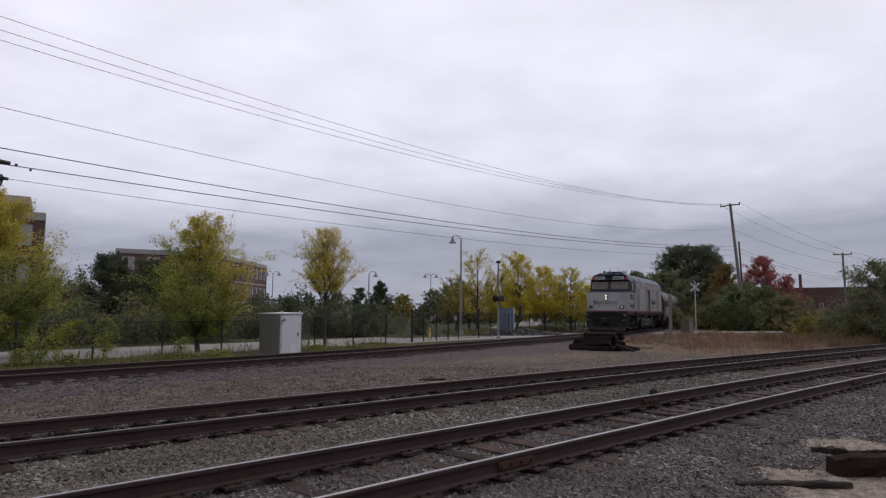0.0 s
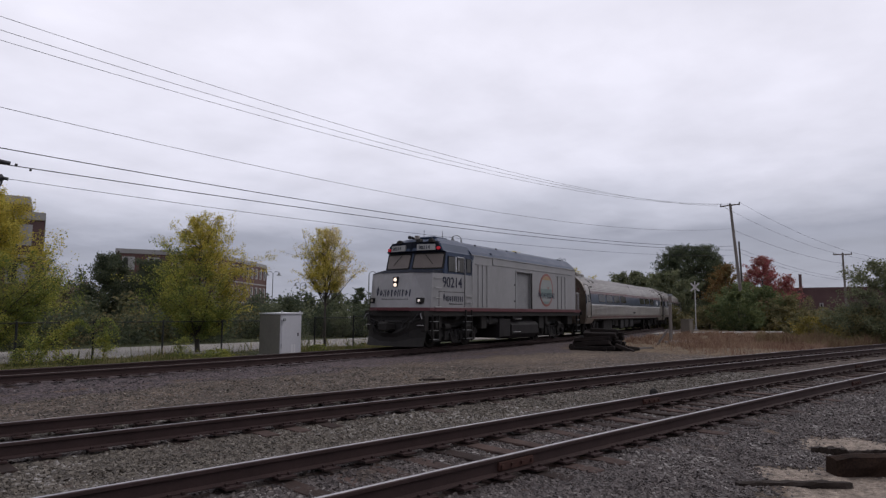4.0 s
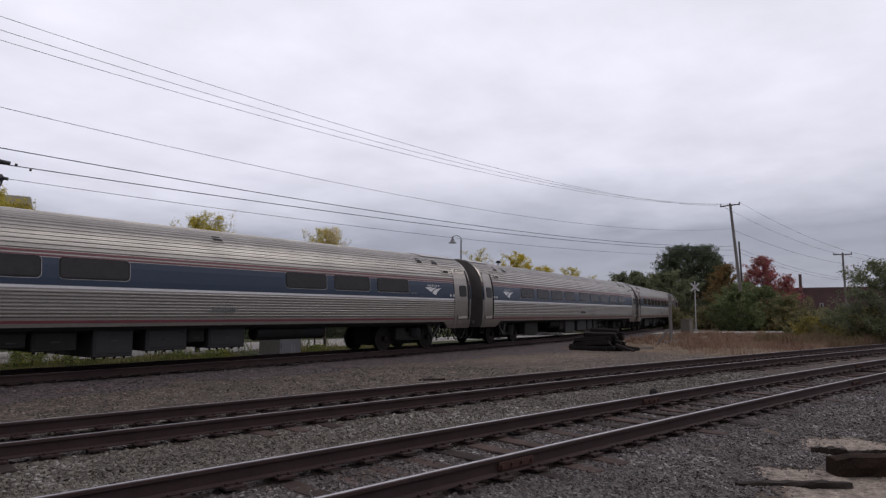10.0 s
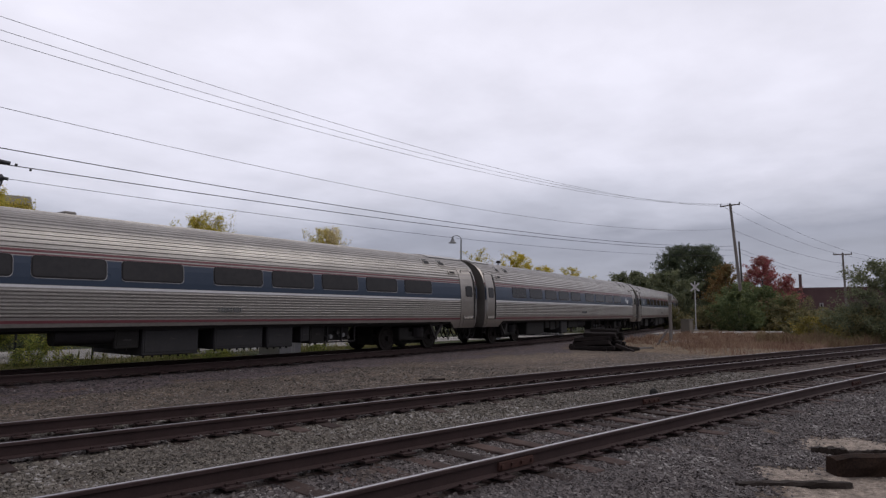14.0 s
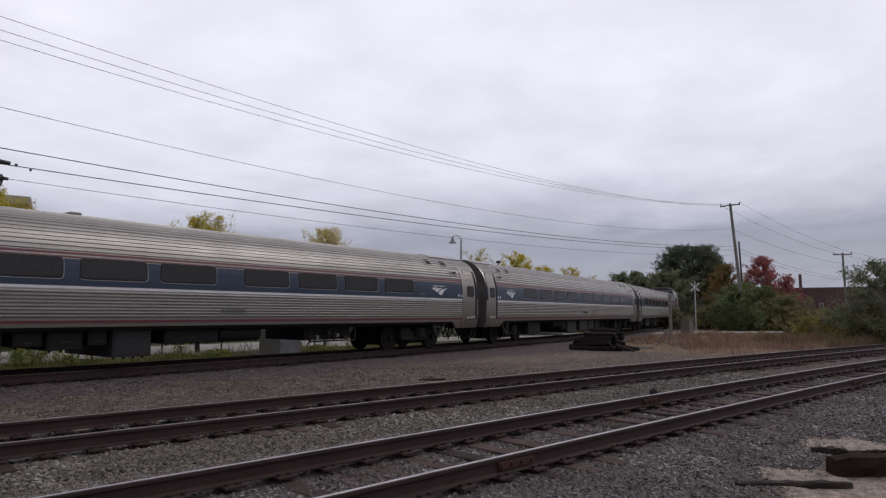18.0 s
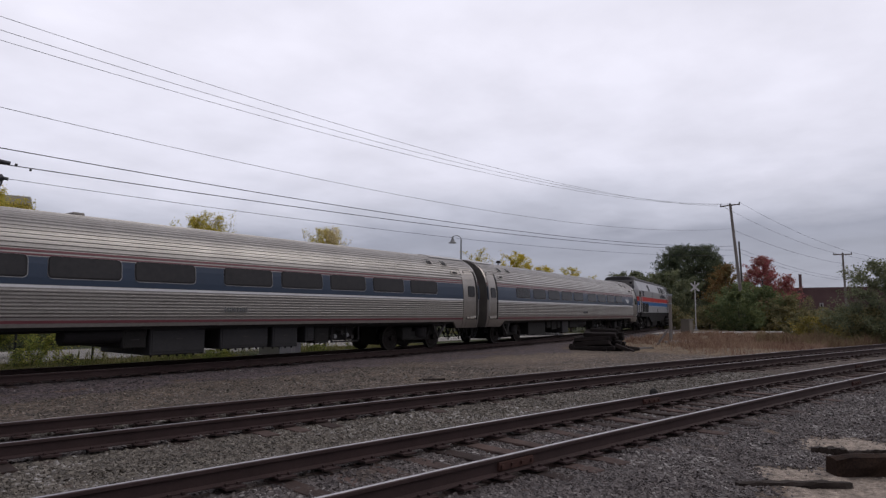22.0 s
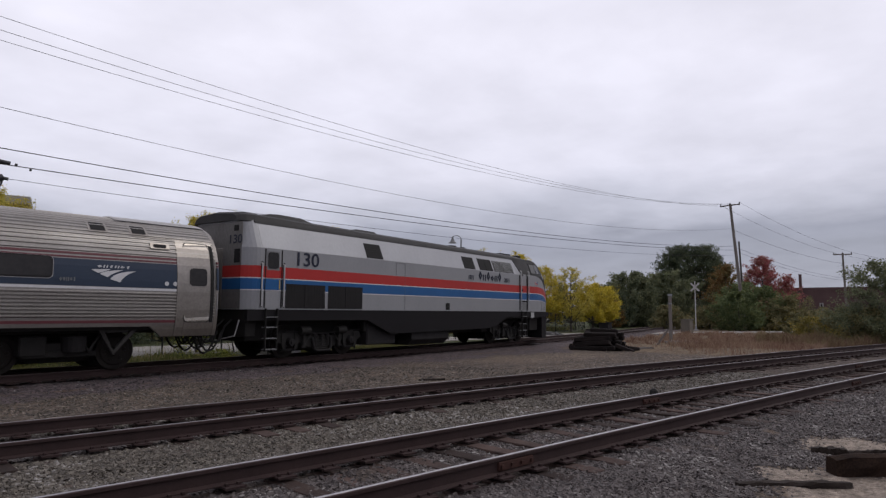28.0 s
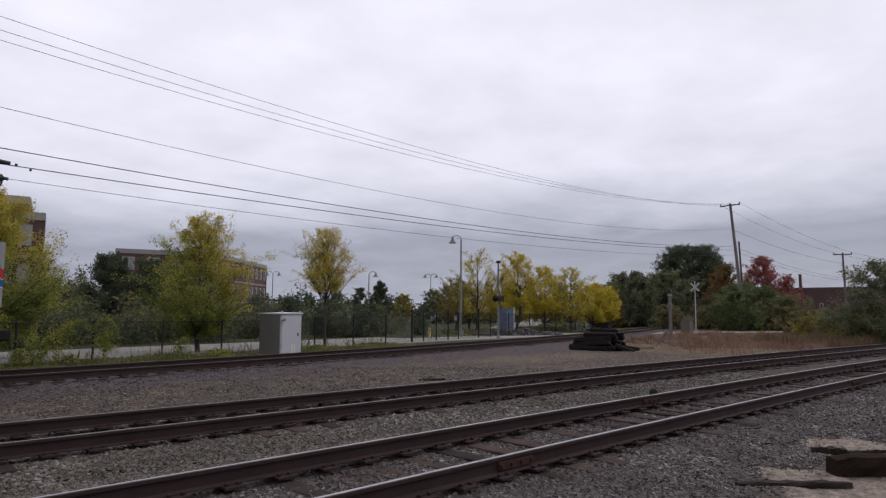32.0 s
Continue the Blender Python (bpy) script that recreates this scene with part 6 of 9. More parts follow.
# opaque grey-brown windscreen pane in two close tones
mat_screen = mat("brownish_screen", (0.135, 0.113, 0.10), (0.105, 0.088, 0.08), 0.35, 0, 2, 20, 0, spec=0.2)
cab_car()


def rear_engine():
    """The sleek rear engine, its raked nose trailing. x = 0 at its flat end."""
    v = thing("rear_locomotive", "silver streamlined locomotive with red and blue stripes", "locomotive")
    W = 1.50

    def nose_in(x):
        return 0.0 if x < 18.2 else 0.36 * ((x - 18.2) / 1.9) ** 1.8

    def hw(x, z):
        base = W if z < 3.30 else W - (z - 3.30) * 0.36
        r = 0.30 * (1 - x / 0.45) ** 2 if x < 0.45 else 0
        return base - nose_in(x) - r

    def top(x):
        return 4.12 if x < 16.9 else float(np.interp(x, (16.9, 18.10, 18.50, 18.78, 18.98, 19.50, 19.88, 20.03, 20.10), (4.12, 4.14, 4.08, 3.94, 3.76, 3.14, 2.64, 2.40, 2.26)))
    rings = []
    for x in (0.0, 0.05, 0.12, 0.22, 0.33, 0.45, 4, 8, 12, 15, 16.9, 17.6, 18.1, 18.5, 18.78, 18.98, 19.25, 19.5, 19.7, 19.88, 20.03, 20.10):
        zt = top(x)
        zs = [1.50, 2.0, 2.5, 2.9, min(3.30, zt - 0.04), min(3.7, zt - 0.02), zt]
        zs = sorted(zs)
        rings.append([(x, -hw(x, z), z) for z in zs] + [(x, hw(x, z), z) for z in reversed(zs)])
    part("body_shell", loft(bmesh.new(), rings), M_P_SILVER, v, "smooth silver-grey carbody")

    def panel(x0, x1, z0, z1, off, side, n=3):
        xs = [x0] + [q for q in (18.0, 18.4, 18.7, 19.0, 19.3, 19.6, 19.8, 19.95) if x0 < q < x1] + [x1]
        if x0 < 0.3:
            xs = [x0, 0.05, 0.12, 0.22, 0.33, 0.45] + xs[1:]
        pts = [[(x, side * (hw(x, z) + off), z) for x in xs] for z in np.linspace(z0, z1, n)]
        return solid_sheet(bmesh.new(), pts, (0, -side * 0.04, 0))

    def dip(za, zb, da, db, off, side):
        """A stripe that sweeps down and narrows round the nose."""
        xs = [0.0, 0.05, 0.12, 0.22, 0.33, 0.45, 8, 16.9, 18.0, 18.4, 18.7, 19.0, 19.25, 19.5, 19.7, 19.85, 20.0, 20.10]
        d = lambda x: 0 if x < 18.0 else ((x - 18.0) / 2.05) ** 3
        rows = []
        for f in (0, 0.5, 1):
            rows.append([])
            for x in xs:
                z = za + (zb - za) * f - d(x) * (da + (db - da) * f)
                rows[-1].append((x, side * (hw(x, z) + off), z))
        return solid_sheet(bmesh.new(), rows, (0, -side * 0.04, 0))

    def slant(x0, x1, z0, z1, off, side, lean=0.22, n=3):
        """A panel on the sloping upper side, its ends leaning."""
        pts = [[(x + (3.88 - z) * lean, side * (hw(x, z) + off), z) for x in (x0, x1)] for z in np.linspace(z0, z1, n)]
        return solid_sheet(bmesh.new(), pts, (0, -side * 0.05, 0))
    for side in (-1, 1):
        part("red_stripe", dip(2.43, 2.77, 0.31, 0.44, 0.008, side), M_P_RED, v, "broad red stripe")
        part("white_line", dip(2.40, 2.43, 0.30, 0.31, 0.008, side), M_BAND_WHITE, v)
        part("blue_stripe", dip(2.08, 2.40, 0.14, 0.30, 0.008, side), M_P_BLUE, v, "broad blue stripe")
        part("white_line", dip(2.05, 2.08, 0.13, 0.14, 0.008, side), M_BAND_WHITE, v)
        # the slope's brighter look under the sky is painted on as paler silver
        part("pale_upper_side", panel(0.50, 16.1, 3.31, 4.02, 0.006, side, 4), M_P_SKY_SHEEN, v, "upper side panels, coloured paler for the sky's sheen")
        part("roof_edge", panel(0.4, 16.9, 4.04, 4.13, 0.02, side, 2), M_P_ROOF, v)
        for x0, x1, lean in ((5.08, 5.97, 0.05), (11.40, 12.31, 0.05), (12.67, 13.86, 0.05)):
            g = part("roof_side_opening", slant(x0, x1, 3.33, 3.86, 0.010, side, lean), M_GRILLE, v, "dark slanted opening")
            for i in range(5):
                part("bar", slant(x0 + 0.03, x1 - 0.03, 3.40 + i * 0.09, 3.42 + i * 0.09, 0.018, side, lean, n=2), M_RUBBER, g)
        part("opening_post", slant(13.27, 13.31, 3.33, 3.86, 0.022, side, 0.05), M_UNDER_GREY, v)
        g = part("louvre_panel", slant(13.97, 15.84, 3.33, 3.84, 0.010, side, 0.04), M_UNDER, v, "slatted grille beside the cab")
        for i in range(11):
            z = 3.35 + i * 0.045
            pts = [[(x + (3.88 - q) * 0.04, side * (hw(x, q) + 0.03 - 0.8 * (q - z)), q) for x in (14.00, 15.81)] for q in (z, z + 0.026)]
            part("slat", solid_sheet(bmesh.new(), pts, (0, -side * 0.02, 0)), M_SHUTTER, g)
        # cab: dark hood that sweeps down into the nose
        hood = []
        for x, zl in ((16.14, 4.0), (16.26, 3.81), (16.56, 3.34), (17.4, 3.34), (18.09, 3.33), (18.5, 3.27), (18.8, 3.21), (19.05, 3.12), (19.4, 2.92), (19.73, 2.67), (20.02, 2.36)):
            zt = top(x) - 0.005
            hood.append([(x, side * (hw(x, z) + (0.012)), z) for z in np.linspace(min(zl, zt - 0.03), zt, 11)])
        part("cab_hood", solid_sheet(bmesh.new(), hood, (0, -side * 0.05, 0)), M_P_ROOF, v, "dark grey cab hood")
        fr = part("cab_window", slant(17.68, 18.72, 3.40, 3.94, 0.030, side, 0.12), M_RUBBER, v, "cab side window")
        part("pane", slant(17.72, 18.20, 3.44, 3.90, 0.038, side, 0.06), M_GLASS_SIDE, fr)
        part("pane", slant(18.25, 18.60, 3.44, 3.90, 0.038, side, 0.14), M_GLASS_CAB, fr, "opaque pane, coloured grey for light seen through it")
        # rear side door, air intakes
        d = part("side_door", panel(0.66, 1.22, 1.55, 3.26, 0.008, side), M_P_SILVER, v, "silver side door with a dark window")
        part("window_frame", panel(0.68, 1.15, 2.66, 3.22, 0.014, side), M_SHUTTER, d, "pale frame of the door's window")
        part("door_window", skin_round(0.71, 1.12, 2.70, 3.19, 0.022, side, 0.09, hw=hw), M_GLASS_DARK, d)
        part("yellow_tag", panel(1.15, 1.19, 2.10, 2.38, 0.018, side), M_YELLOW, d, "faded yellow tag")
        part("door_stripe", panel(0.66, 1.22, 2.08, 2.40, 0.012, side), M_P_BLUE, d)
        part("door_stripe", panel(0.66, 1.22, 2.43, 2.66, 0.012, side), M_P_RED, d)
        for x in (0.62, 1.25):
            part("door_seam", panel(x - 0.015, x + 0.015, 1.55, 3.28, 0.016, side), M_RUBBER, v)
        for x in (0.46, 1.29):
            part("grab_rail", grab(bmesh.new(), x, side * (W + 0.02), 1.58, 2.86, 0.06, 0.023), M_RAIL_BRIGHT, v, "tall pale grab rail")
            part("rail_recess", panel(x + 0.01, x + 0.07, 1.56, 2.90, 0.018, side), M_RUBBER, v)
        for x0, x1 in ((1.42, 3.08), (3.22, 4.88)):
            g = part("air_intake", panel(x0, x1, 1.54, 2.28, 0.014, side), M_GRILLE, v, "black air intake grille")
            for q in np.arange(x0 + 0.1, x1 - 0.02, 0.12):
                part("grille_bar", panel(q, q + 0.02, 1.56, 2.26, 0.017, side), M_GRILLE, g)
        for x in (2.22, 4.05):
            part("intake_post", panel(x - 0.02, x + 0.02, 1.54, 2.28, 0.028, side), M_UNDER_GREY, v)
        for x, z0, z1 in ((7.27, 1.52, 3.26), (6.73, 2.80, 3.26), (18.95, 1.52, 2.0)):
            part("panel_seam", panel(x - 0.005, x + 0.005, z0, z1, 0.010, side), M_BATTEN, v)
        part("panel_seam", panel(6.73, 7.27, 3.25, 3.26, 0.010, side), M_BATTEN, v)
        part("nose_seam", panel(18.95, 19.98, 1.60, 1.612, 0.010, side), M_UNDER_GREY, v)
        part("fuel_filler", panel(10.0, 10.28, 1.54, 1.82, 0.012, side), M_GRILLE, v, "dark filler recess")
        # front cab door
        for x in (16.48, 17.28):
            part("grab_rail", grab(bmesh.new(), x, side * (W + 0.02), 1.57, 3.50, 0.06, 0.023), M_RAIL_BRIGHT, v, "tall pale grab rail")
            part("rail_recess", panel(x - 0.08, x + 0.01, 1.55, 3.29, 0.016, side), M_RUBBER, v)
        for x in (16.58, 17.17):
            part("door_seam", panel(x - 0.008, x + 0.008, 1.54, 3.33, 0.012, side), M_RUBBER, v)
        part("door_step_recess", panel(16.62, 17.12, 1.56, 2.04, 0.012, side), M_SHUTTER, v)
        part("door_step_top", panel(16.62, 17.12, 1.97, 2.04, 0.02, side), M_GRILLE, v)
        for z in (2.5, 3.26):
            part("door_latch", panel(16.64, 16.76, z, z + 0.10, 0.018, side), M_GRILLE, v)
        ladder(v, 16.62, 17.08, side * 1.52, (0.30, 0.58, 0.90, 1.26))
        ladder(v, 0.66, 1.10, side * 1.52, (0.34, 0.66, 0.98, 1.28))
        part("white_placard", boxed(17.63, 17.98, side * 1.49 - 0.02, side * 1.49 + 0.02, 1.20, 1.46), M_WHITE_SIGN, v, "white placard on the sill")
        fl = part("flag_patch", panel(18.10, 18.40, 2.88, 3.02, 0.010, side), M_BAND_WHITE, v, "small red, white and blue flag patch")
        for q in range(4):
            part("flag_stripe", panel(18.10, 18.40, 2.88 + q * 0.036, 2.898 + q * 0.036, 0.014, side, 2), M_P_RED, fl)
        part("flag_canton", panel(18.27, 18.40, 2.94, 3.02, 0.017, side, 2), M_P_BLUE, fl)
        for x, z in ((17.75, 2.24), (19.0, 2.20), (19.6, 2.06), (19.62, 1.72)):
            part("latch_stud", panel(x - 0.03, x + 0.03, z - 0.025, z + 0.025, 0.014, side, 2), M_NAVY, v)
        # black sill, deeper between the trucks
        prof = [(0.05, 1.50), (19.7, 1.50), (19.6, 1.22), (16.6, 1.20), (15.2, 1.22), (14.9, 1.10), (14.1, 0.80), (13.6, 0.74), (6.5, 0.66), (5.2, 1.16), (0.05, 1.18)]
        y0, y1 = sorted((side * 1.36, side * 1.485))
        part("side_sill", loft(bmesh.new(), [[(x, y0, z) for x, z in prof], [(x, y1, z) for x, z in prof]]), M_P_BLACK, v, "black side sill")
        # lettering
        if side < 0:
            letters("road_number", "130", 0.43, M_NAVY, v, 1.72, -W - 0.012, 2.86, "large dark road number", 1.2)
            letters("year", "1971", 0.205, M_NAVY, v, 11.70, -W - 0.012, 2.87, "small dark year", 0.84)
            letters("year", "2011", 0.205, M_NAVY, v, 14.86, -W - 0.012, 2.87, "small dark year", 0.98)
            word("word_shape", v, 12.54, 14.62, -W - 0.006, 2.87, 0.42, 6, M_NAVY, -1, (0, 2, 5), "bold dark shape of the company's word", 0.010, kinds="dpddpd")

    def arch(x, e, w):
        """Ring of the roof; it never hangs below the top of the sides."""
        b = min(4.09, top(x) - 0.03)
        return [(x, -w, b), (x, -w * 0.93, max(b + 0.02, 4.20 + e)), (x, -w * 0.78, max(b + 0.04, 4.28 + e)), (x, 0, max(b + 0.06, 4.34 + e)),
                (x, w * 0.78, max(b + 0.04, 4.28 + e)), (x, w * 0.93, max(b + 0.02, 4.20 + e)), (x, w, b)]
    part("roof", loft(bmesh.new(), [arch(x, e, w) for x, e, w in ((-0.06, 0.02, 1.02), (0.05, 0.07, 1.10), (0.18, 0.08, 1.16), (0.45, 0.08, 1.22), (3.6, 0.05, 1.22), (15.5, 0.0, 1.22), (17.0, -0.02, 1.21), (18.0, -0.09, 1.18), (18.4, -0.19, 1.15), (18.74, -0.40, 1.10))]), M_P_ROOF, v, "dark grey roof")
    part("keel", boxed(0.6, 19.2, -0.7, 0.7, 0.55, 1.2, 0.03), M_UNDER, v)
    for x, w, z0 in ((17.95, 0.9, 0.55), (13.2, 0.5, 0.58), (5.3, 0.5, 0.75), (0.2, 0.35, 0.7)):
        part("hanging_case", boxed(x, x + w, -1.25, 1.25, z0, 1.22, 0.03), M_UNDER, v)
    for k in (-1, 1):
        part("main_reservoir", tube(bmesh.new(), (11.0, k * 1.1, 0.86), (13.0, k * 1.1, 0.86), 0.18, 0.18, 14), M_UNDER_GREY, v)
    part("roof_hump", loft(bmesh.new(), [[(x, -1.05, 4.2), (x, -0.9, 4.30 + e), (x, 0.9, 4.30 + e), (x, 1.05, 4.2)] for x, e in ((0.9, 0.03), (1.2, 0.13), (1.6, 0.16), (2.5, 0.15), (3.1, 0.02))]), M_P_ROOF, v, "low radiator fan hump")
    part("exhaust_stack", loft(bmesh.new(), [[(x, -0.7, 4.26), (x, -0.6, 4.30 + e), (x, 0.6, 4.30 + e), (x, 0.7, 4.26)] for x, e in ((5.2, 0.0), (5.5, 0.14), (6.5, 0.14), (6.8, 0.0))]), M_P_ROOF, v, "sooty exhaust housing")
    part("roof_fan", tube(bmesh.new(), (12.1, -0.3, 4.28), (12.1, -0.3, 4.42), 0.30, 0.26, 14), M_UNDER, v)
    for x in (11.7, 12.5, 15.9, 16.15, 16.5, 16.75, 17.6, 17.85):
        part("roof_fitting", boxed(x, x + 0.13, -0.75, -0.45, 4.20, 4.38, 0.02), M_UNDER, v)
    part("roof_antenna", bent(bmesh.new(), [(17.45, -0.6, 4.24), (17.5, -0.6, 4.36), (17.95, -0.6, 4.34), (18.0, -0.6, 4.2)], 0.02), M_UNDER, v)
    # windscreens on the raked face
    for k in (-1, 1):
        s = bmesh.new()
        a = [(18.80, k * 0.08, 3.93), (18.80, k * 0.98, 3.91), (19.28, k * 1.0, 3.40), (19.3, k * 0.08, 3.40)]
        loft(s, [[(x + 0.015, y, z + 0.015) for x, y, z in a], [(x - 0.05, y, z - 0.05) for x, y, z in a]])
        part("windscreen", s, M_RUBBER, v, "raked windscreen")
    part("nose_cap", boxed(19.4, 20.0, -1.05, 1.05, 1.0, 1.5, 0.05), M_P_BLACK, v)
    part("pilot", loft(bmesh.new(), [[(19.75, -1.3, 0.12), (20.03, -1.0, 0.12), (20.03, 1.0, 0.12), (19.75, 1.3, 0.12), (19.0, 1.42, 0.16), (19.0, -1.42, 0.16)], [(19.85, -1.3, 1.45), (20.05, -1.0, 1.45), (20.05, 1.0, 1.45), (19.85, 1.3, 1.45), (18.95, 1.46, 1.2), (18.95, -1.46, 1.2)]]), M_P_BLACK, v, "black pilot skirt")
    part("coupler", boxed(19.9, 20.6, -0.14, 0.14, 0.74, 1.0, 0.03), M_UNDER, v)
    part("rear_coupler", boxed(-0.55, 0.1, -0.14, 0.14, 0.74, 1.0, 0.03), M_UNDER, v)
    for k in (-0.8, -0.45, 0.45, 0.8):
        part("air_hose", bent(bmesh.new(), [(0.05, k, 1.2), (-0.2, k, 1.0), (-0.35, k, 0.6), (-0.5, k * 0.8, 0.55)], 0.03), M_RUBBER, v)
    part("uncoupling_lever", bent(bmesh.new(), [(-0.05, -1.25, 1.2), (-0.15, -1.2, 0.75), (-0.3, -0.6, 0.62), (-0.3, 0.5, 0.66)], 0.02), M_RAILING, v)
    # flat end: door, stripes, number, lamps
    # sheet added over the end to darken it: dirt and shade together
    part("end_sheet", boxed(-0.006, 0.02, -1.19, 1.19, 1.52, 4.05), M_SOOT_SHADE_SILVER, v, "flat end sheet, soot and shade in its dark colour")
    part("end_door", boxed(-0.022, 0.02, -0.35, 0.35, 1.55, 3.3, 0.01), M_DIRTY, v)
    for z0, z1, m in ((2.43, 2.77, M_P_RED), (2.40, 2.43, M_BAND_WHITE), (2.08, 2.40, M_P_BLUE)):
        for k in (-1, 1):
            y0, y1 = sorted((k * 0.36, k * 1.20))
            part("end_stripe", boxed(-0.012, 0.02, y0, y1, z0, z1), m, v)
    part("end_window", boxed(-0.015, 0.02, -1.14, -0.88, 2.85, 3.25), M_GLASS_DARK, v)
    part("end_lamp", boxed(-0.02, 0.02, -1.05, -0.85, 3.78, 3.95), M_GRILLE, v)
    g = letters("end_number", "130", 0.26, M_NAVY, v, 0, 0, 0, "dark end number", 1.2)
    g.matrix_basis = Matrix.Translation((-0.014, -0.58, 3.42)) @ Matrix.Rotation(-math.pi / 2, 4, "Z")
    # underfloor
    part("underframe", boxed(0.1, 19.4, -1.30, 1.30, 1.15, 1.49), M_UNDER, v)
    tk = [(-1.2, 0.95), (-1.36, 0.75), (-1.36, 0.40), (-1.15, 0.18), (1.15, 0.18), (1.36, 0.40), (1.36, 0.75), (1.2, 0.95)]
    part("fuel_tank", loft(bmesh.new(), [[(x, y, z) for y, z in tk] for x in (7.9, 10.4)]), M_UNDER_GREY, v, "dark belly fuel tank")
    part("head_end_power_box", boxed(5.4, 7.0, -1.3, 1.3, 0.28, 1.1, 0.04), M_UNDER_GREY, v)
    for xc in (3.35, 16.15):
        bogie(v, xc, 2.70, 0.508, "engine")
    MOVERS.append((v, 192.0, 3.35, 16.15))
    return v


rear_engine()


# ---- trees and shrubs ----
def leaf_mesh(name, c, size, material, parent, rng):
    """Small four-cornered leaves at the points c."""
    n = len(c)
    a = rng.normal(0, 1, (n, 3)) * np.array([1, 1, 0.75])
    a /= np.linalg.norm(a, axis=1)[:, None]
    b = np.cross(a, rng.normal(0, 1, (n, 3)))
    b /= np.linalg.norm(b, axis=1)[:, None]
    s = size * rng.uniform(0.6, 1.35, n)[:, None]
    v = np.stack([c - a * s, c + b * s * 0.55, c + a * s, c - b * s * 0.55], 1).reshape(-1, 3)
    f = np.arange(4 * n).reshape(n, 4)
    return raw(name, v.tolist(), f.tolist(), material, parent)


def leaf_cloud(name, centres, radii, n, size, material, parent, seed):
    """Leaves scattered softly round the given clump centres."""
    rng = np.random.default_rng(seed)
    centres, radii = np.asarray(centres, float), np.asarray(radii, float)
    w = radii ** 1.6
    k = rng.choice(len(centres), n, p=w / w.sum())
    c = centres[k] + rng.normal(0, 0.5, (n, 3)) * radii[k][:, None]
    return leaf_mesh(name, c, size, material, parent, rng)


def tree(name, label, x, y, top, crown, material, leaves=5000, size=0.085, seed=0, base=-0.3, trunk=0.11, limbs=18, soft=0.13, bare=0.15, category="tree", peak=0.66, twigs=7, rise=0.6, ragged=0.25,
         inner=0.3, dome=False, turn_to=(0, 0, 1), cut=0.5, thin_top=0.0):
    """crown: lowest height of the foliage, half width, half depth. Limbs carry branches, branches carry twigs, and leaves hang along the twigs.
    bare: share of twigs with none (thin_top adds to it upwards); peak: how low the widest part sits; dome: leaves on a rounded shell, open below;
    two materials are parted along turn_to."""
    rnd = random.Random(seed)
    rng = np.random.default_rng(seed + 7)
    t = thing(name, label, category, pose(x, y, base))
    H = top - base
    z0, rx, ry = crown[0] - base, crown[1], crown[2]
    fine = size < 0.066
    bm = bmesh.new()
    lean = Vector((rnd.uniform(-0.15, 0.15), rnd.uniform(-0.15, 0.15), 0))
    up = 0.62 if dome else 0.90
    pts = [Vector((0, 0, -0.05)) + lean * (i / 6) + Vector((rnd.uniform(-1, 1) * 0.04, rnd.uniform(-1, 1) * 0.04, H * up * i / 6)) for i in range(7)]
    for i in range(6):
        tube(bm, pts[i], pts[i + 1], trunk * (1 - 0.155 * i), trunk * (1 - 0.155 * (i + 1)), 7, caps=(i in (0, 5)))

    def wide(g):
        if dome:
            return math.sqrt(max(0.02, 1 - max(0.0, (g - 0.25) / 0.75) ** 2)) * (1 if g > 0.25 else 0.72 + 1.1 * g)
        return math.sin(math.pi * min(0.97, max(0.05, g)) ** peak) ** 0.7
    ends = []
    for i in range(limbs):
        f = (i + 0.5) / limbs
        ht = z0 + (H - z0) * (0.04 + 0.93 * f)
        a = i * 2.399 + rnd.uniform(-0.5, 0.5)
        reach = wide((ht - z0) / (H - z0)) * rnd.uniform(1 - ragged, 1 + ragged * 0.45)
        tip = Vector((math.cos(a) * rx * reach, math.sin(a) * ry * reach, ht))
        drop = rise * math.hypot(tip.x, tip.y) + 0.1 * H * rnd.random()
        hr = min(H * up * 0.95, max(min(z0, H * 0.3) * 0.85, ht - drop))
        k = min(5, int(6 * hr / (H * up)))
        root = pts[k].lerp(pts[k + 1], min(1.0, 6 * hr / (H * up) - k))
        midp = root.lerp(tip, 0.5) + Vector((rnd.gauss(0, 0.04), rnd.gauss(0, 0.04), -0.08 * drop))
        r0 = trunk * 0.42 * (1 - 0.6 * f)
        tube(bm, root, midp, r0, r0 * 0.6, 5, caps=False)
        tube(bm, midp, tip, r0 * 0.6, r0 * 0.2, 4, caps=False)
        along = (tip - root).normalized()
        L = min((tip - root).length, 2.4 + 0.25 * rx)
        for q in range(twigs):
            u = inner + (1 - inner) * (q + rnd.random()) / twigs
            p = root.lerp(midp, u * 2) if u < 0.5 else midp.lerp(tip, min(1, u * 2 - 1))
            o = along * 0.7 + Vector((rnd.gauss(0, 0.6), rnd.gauss(0, 0.6), rnd.gauss(0.25, 0.45)))
            e = p + o * (0.08 + 0.24 * L) * rnd.uniform(0.6, 1.2)
            e.z = min(e.z, H * rnd.uniform(0.95, 1.0))
            if fine:
                tube(bm, p, e, r0 * 0.18 + 0.003, 0.003, 3, caps=False)
            for w in range(4):
                m = p.lerp(e, 0.25 + 0.25 * w)
                d = o * 0.8 + Vector((rnd.gauss(0, 0.7), rnd.gauss(0, 0.7), rnd.gauss(0.25, 0.6)))
                g = m + d * (0.05 + 0.10 * L) * rnd.uniform(0.6, 1.2)
                g.z = min(g.z, H * rnd.uniform(0.97, 1.03))
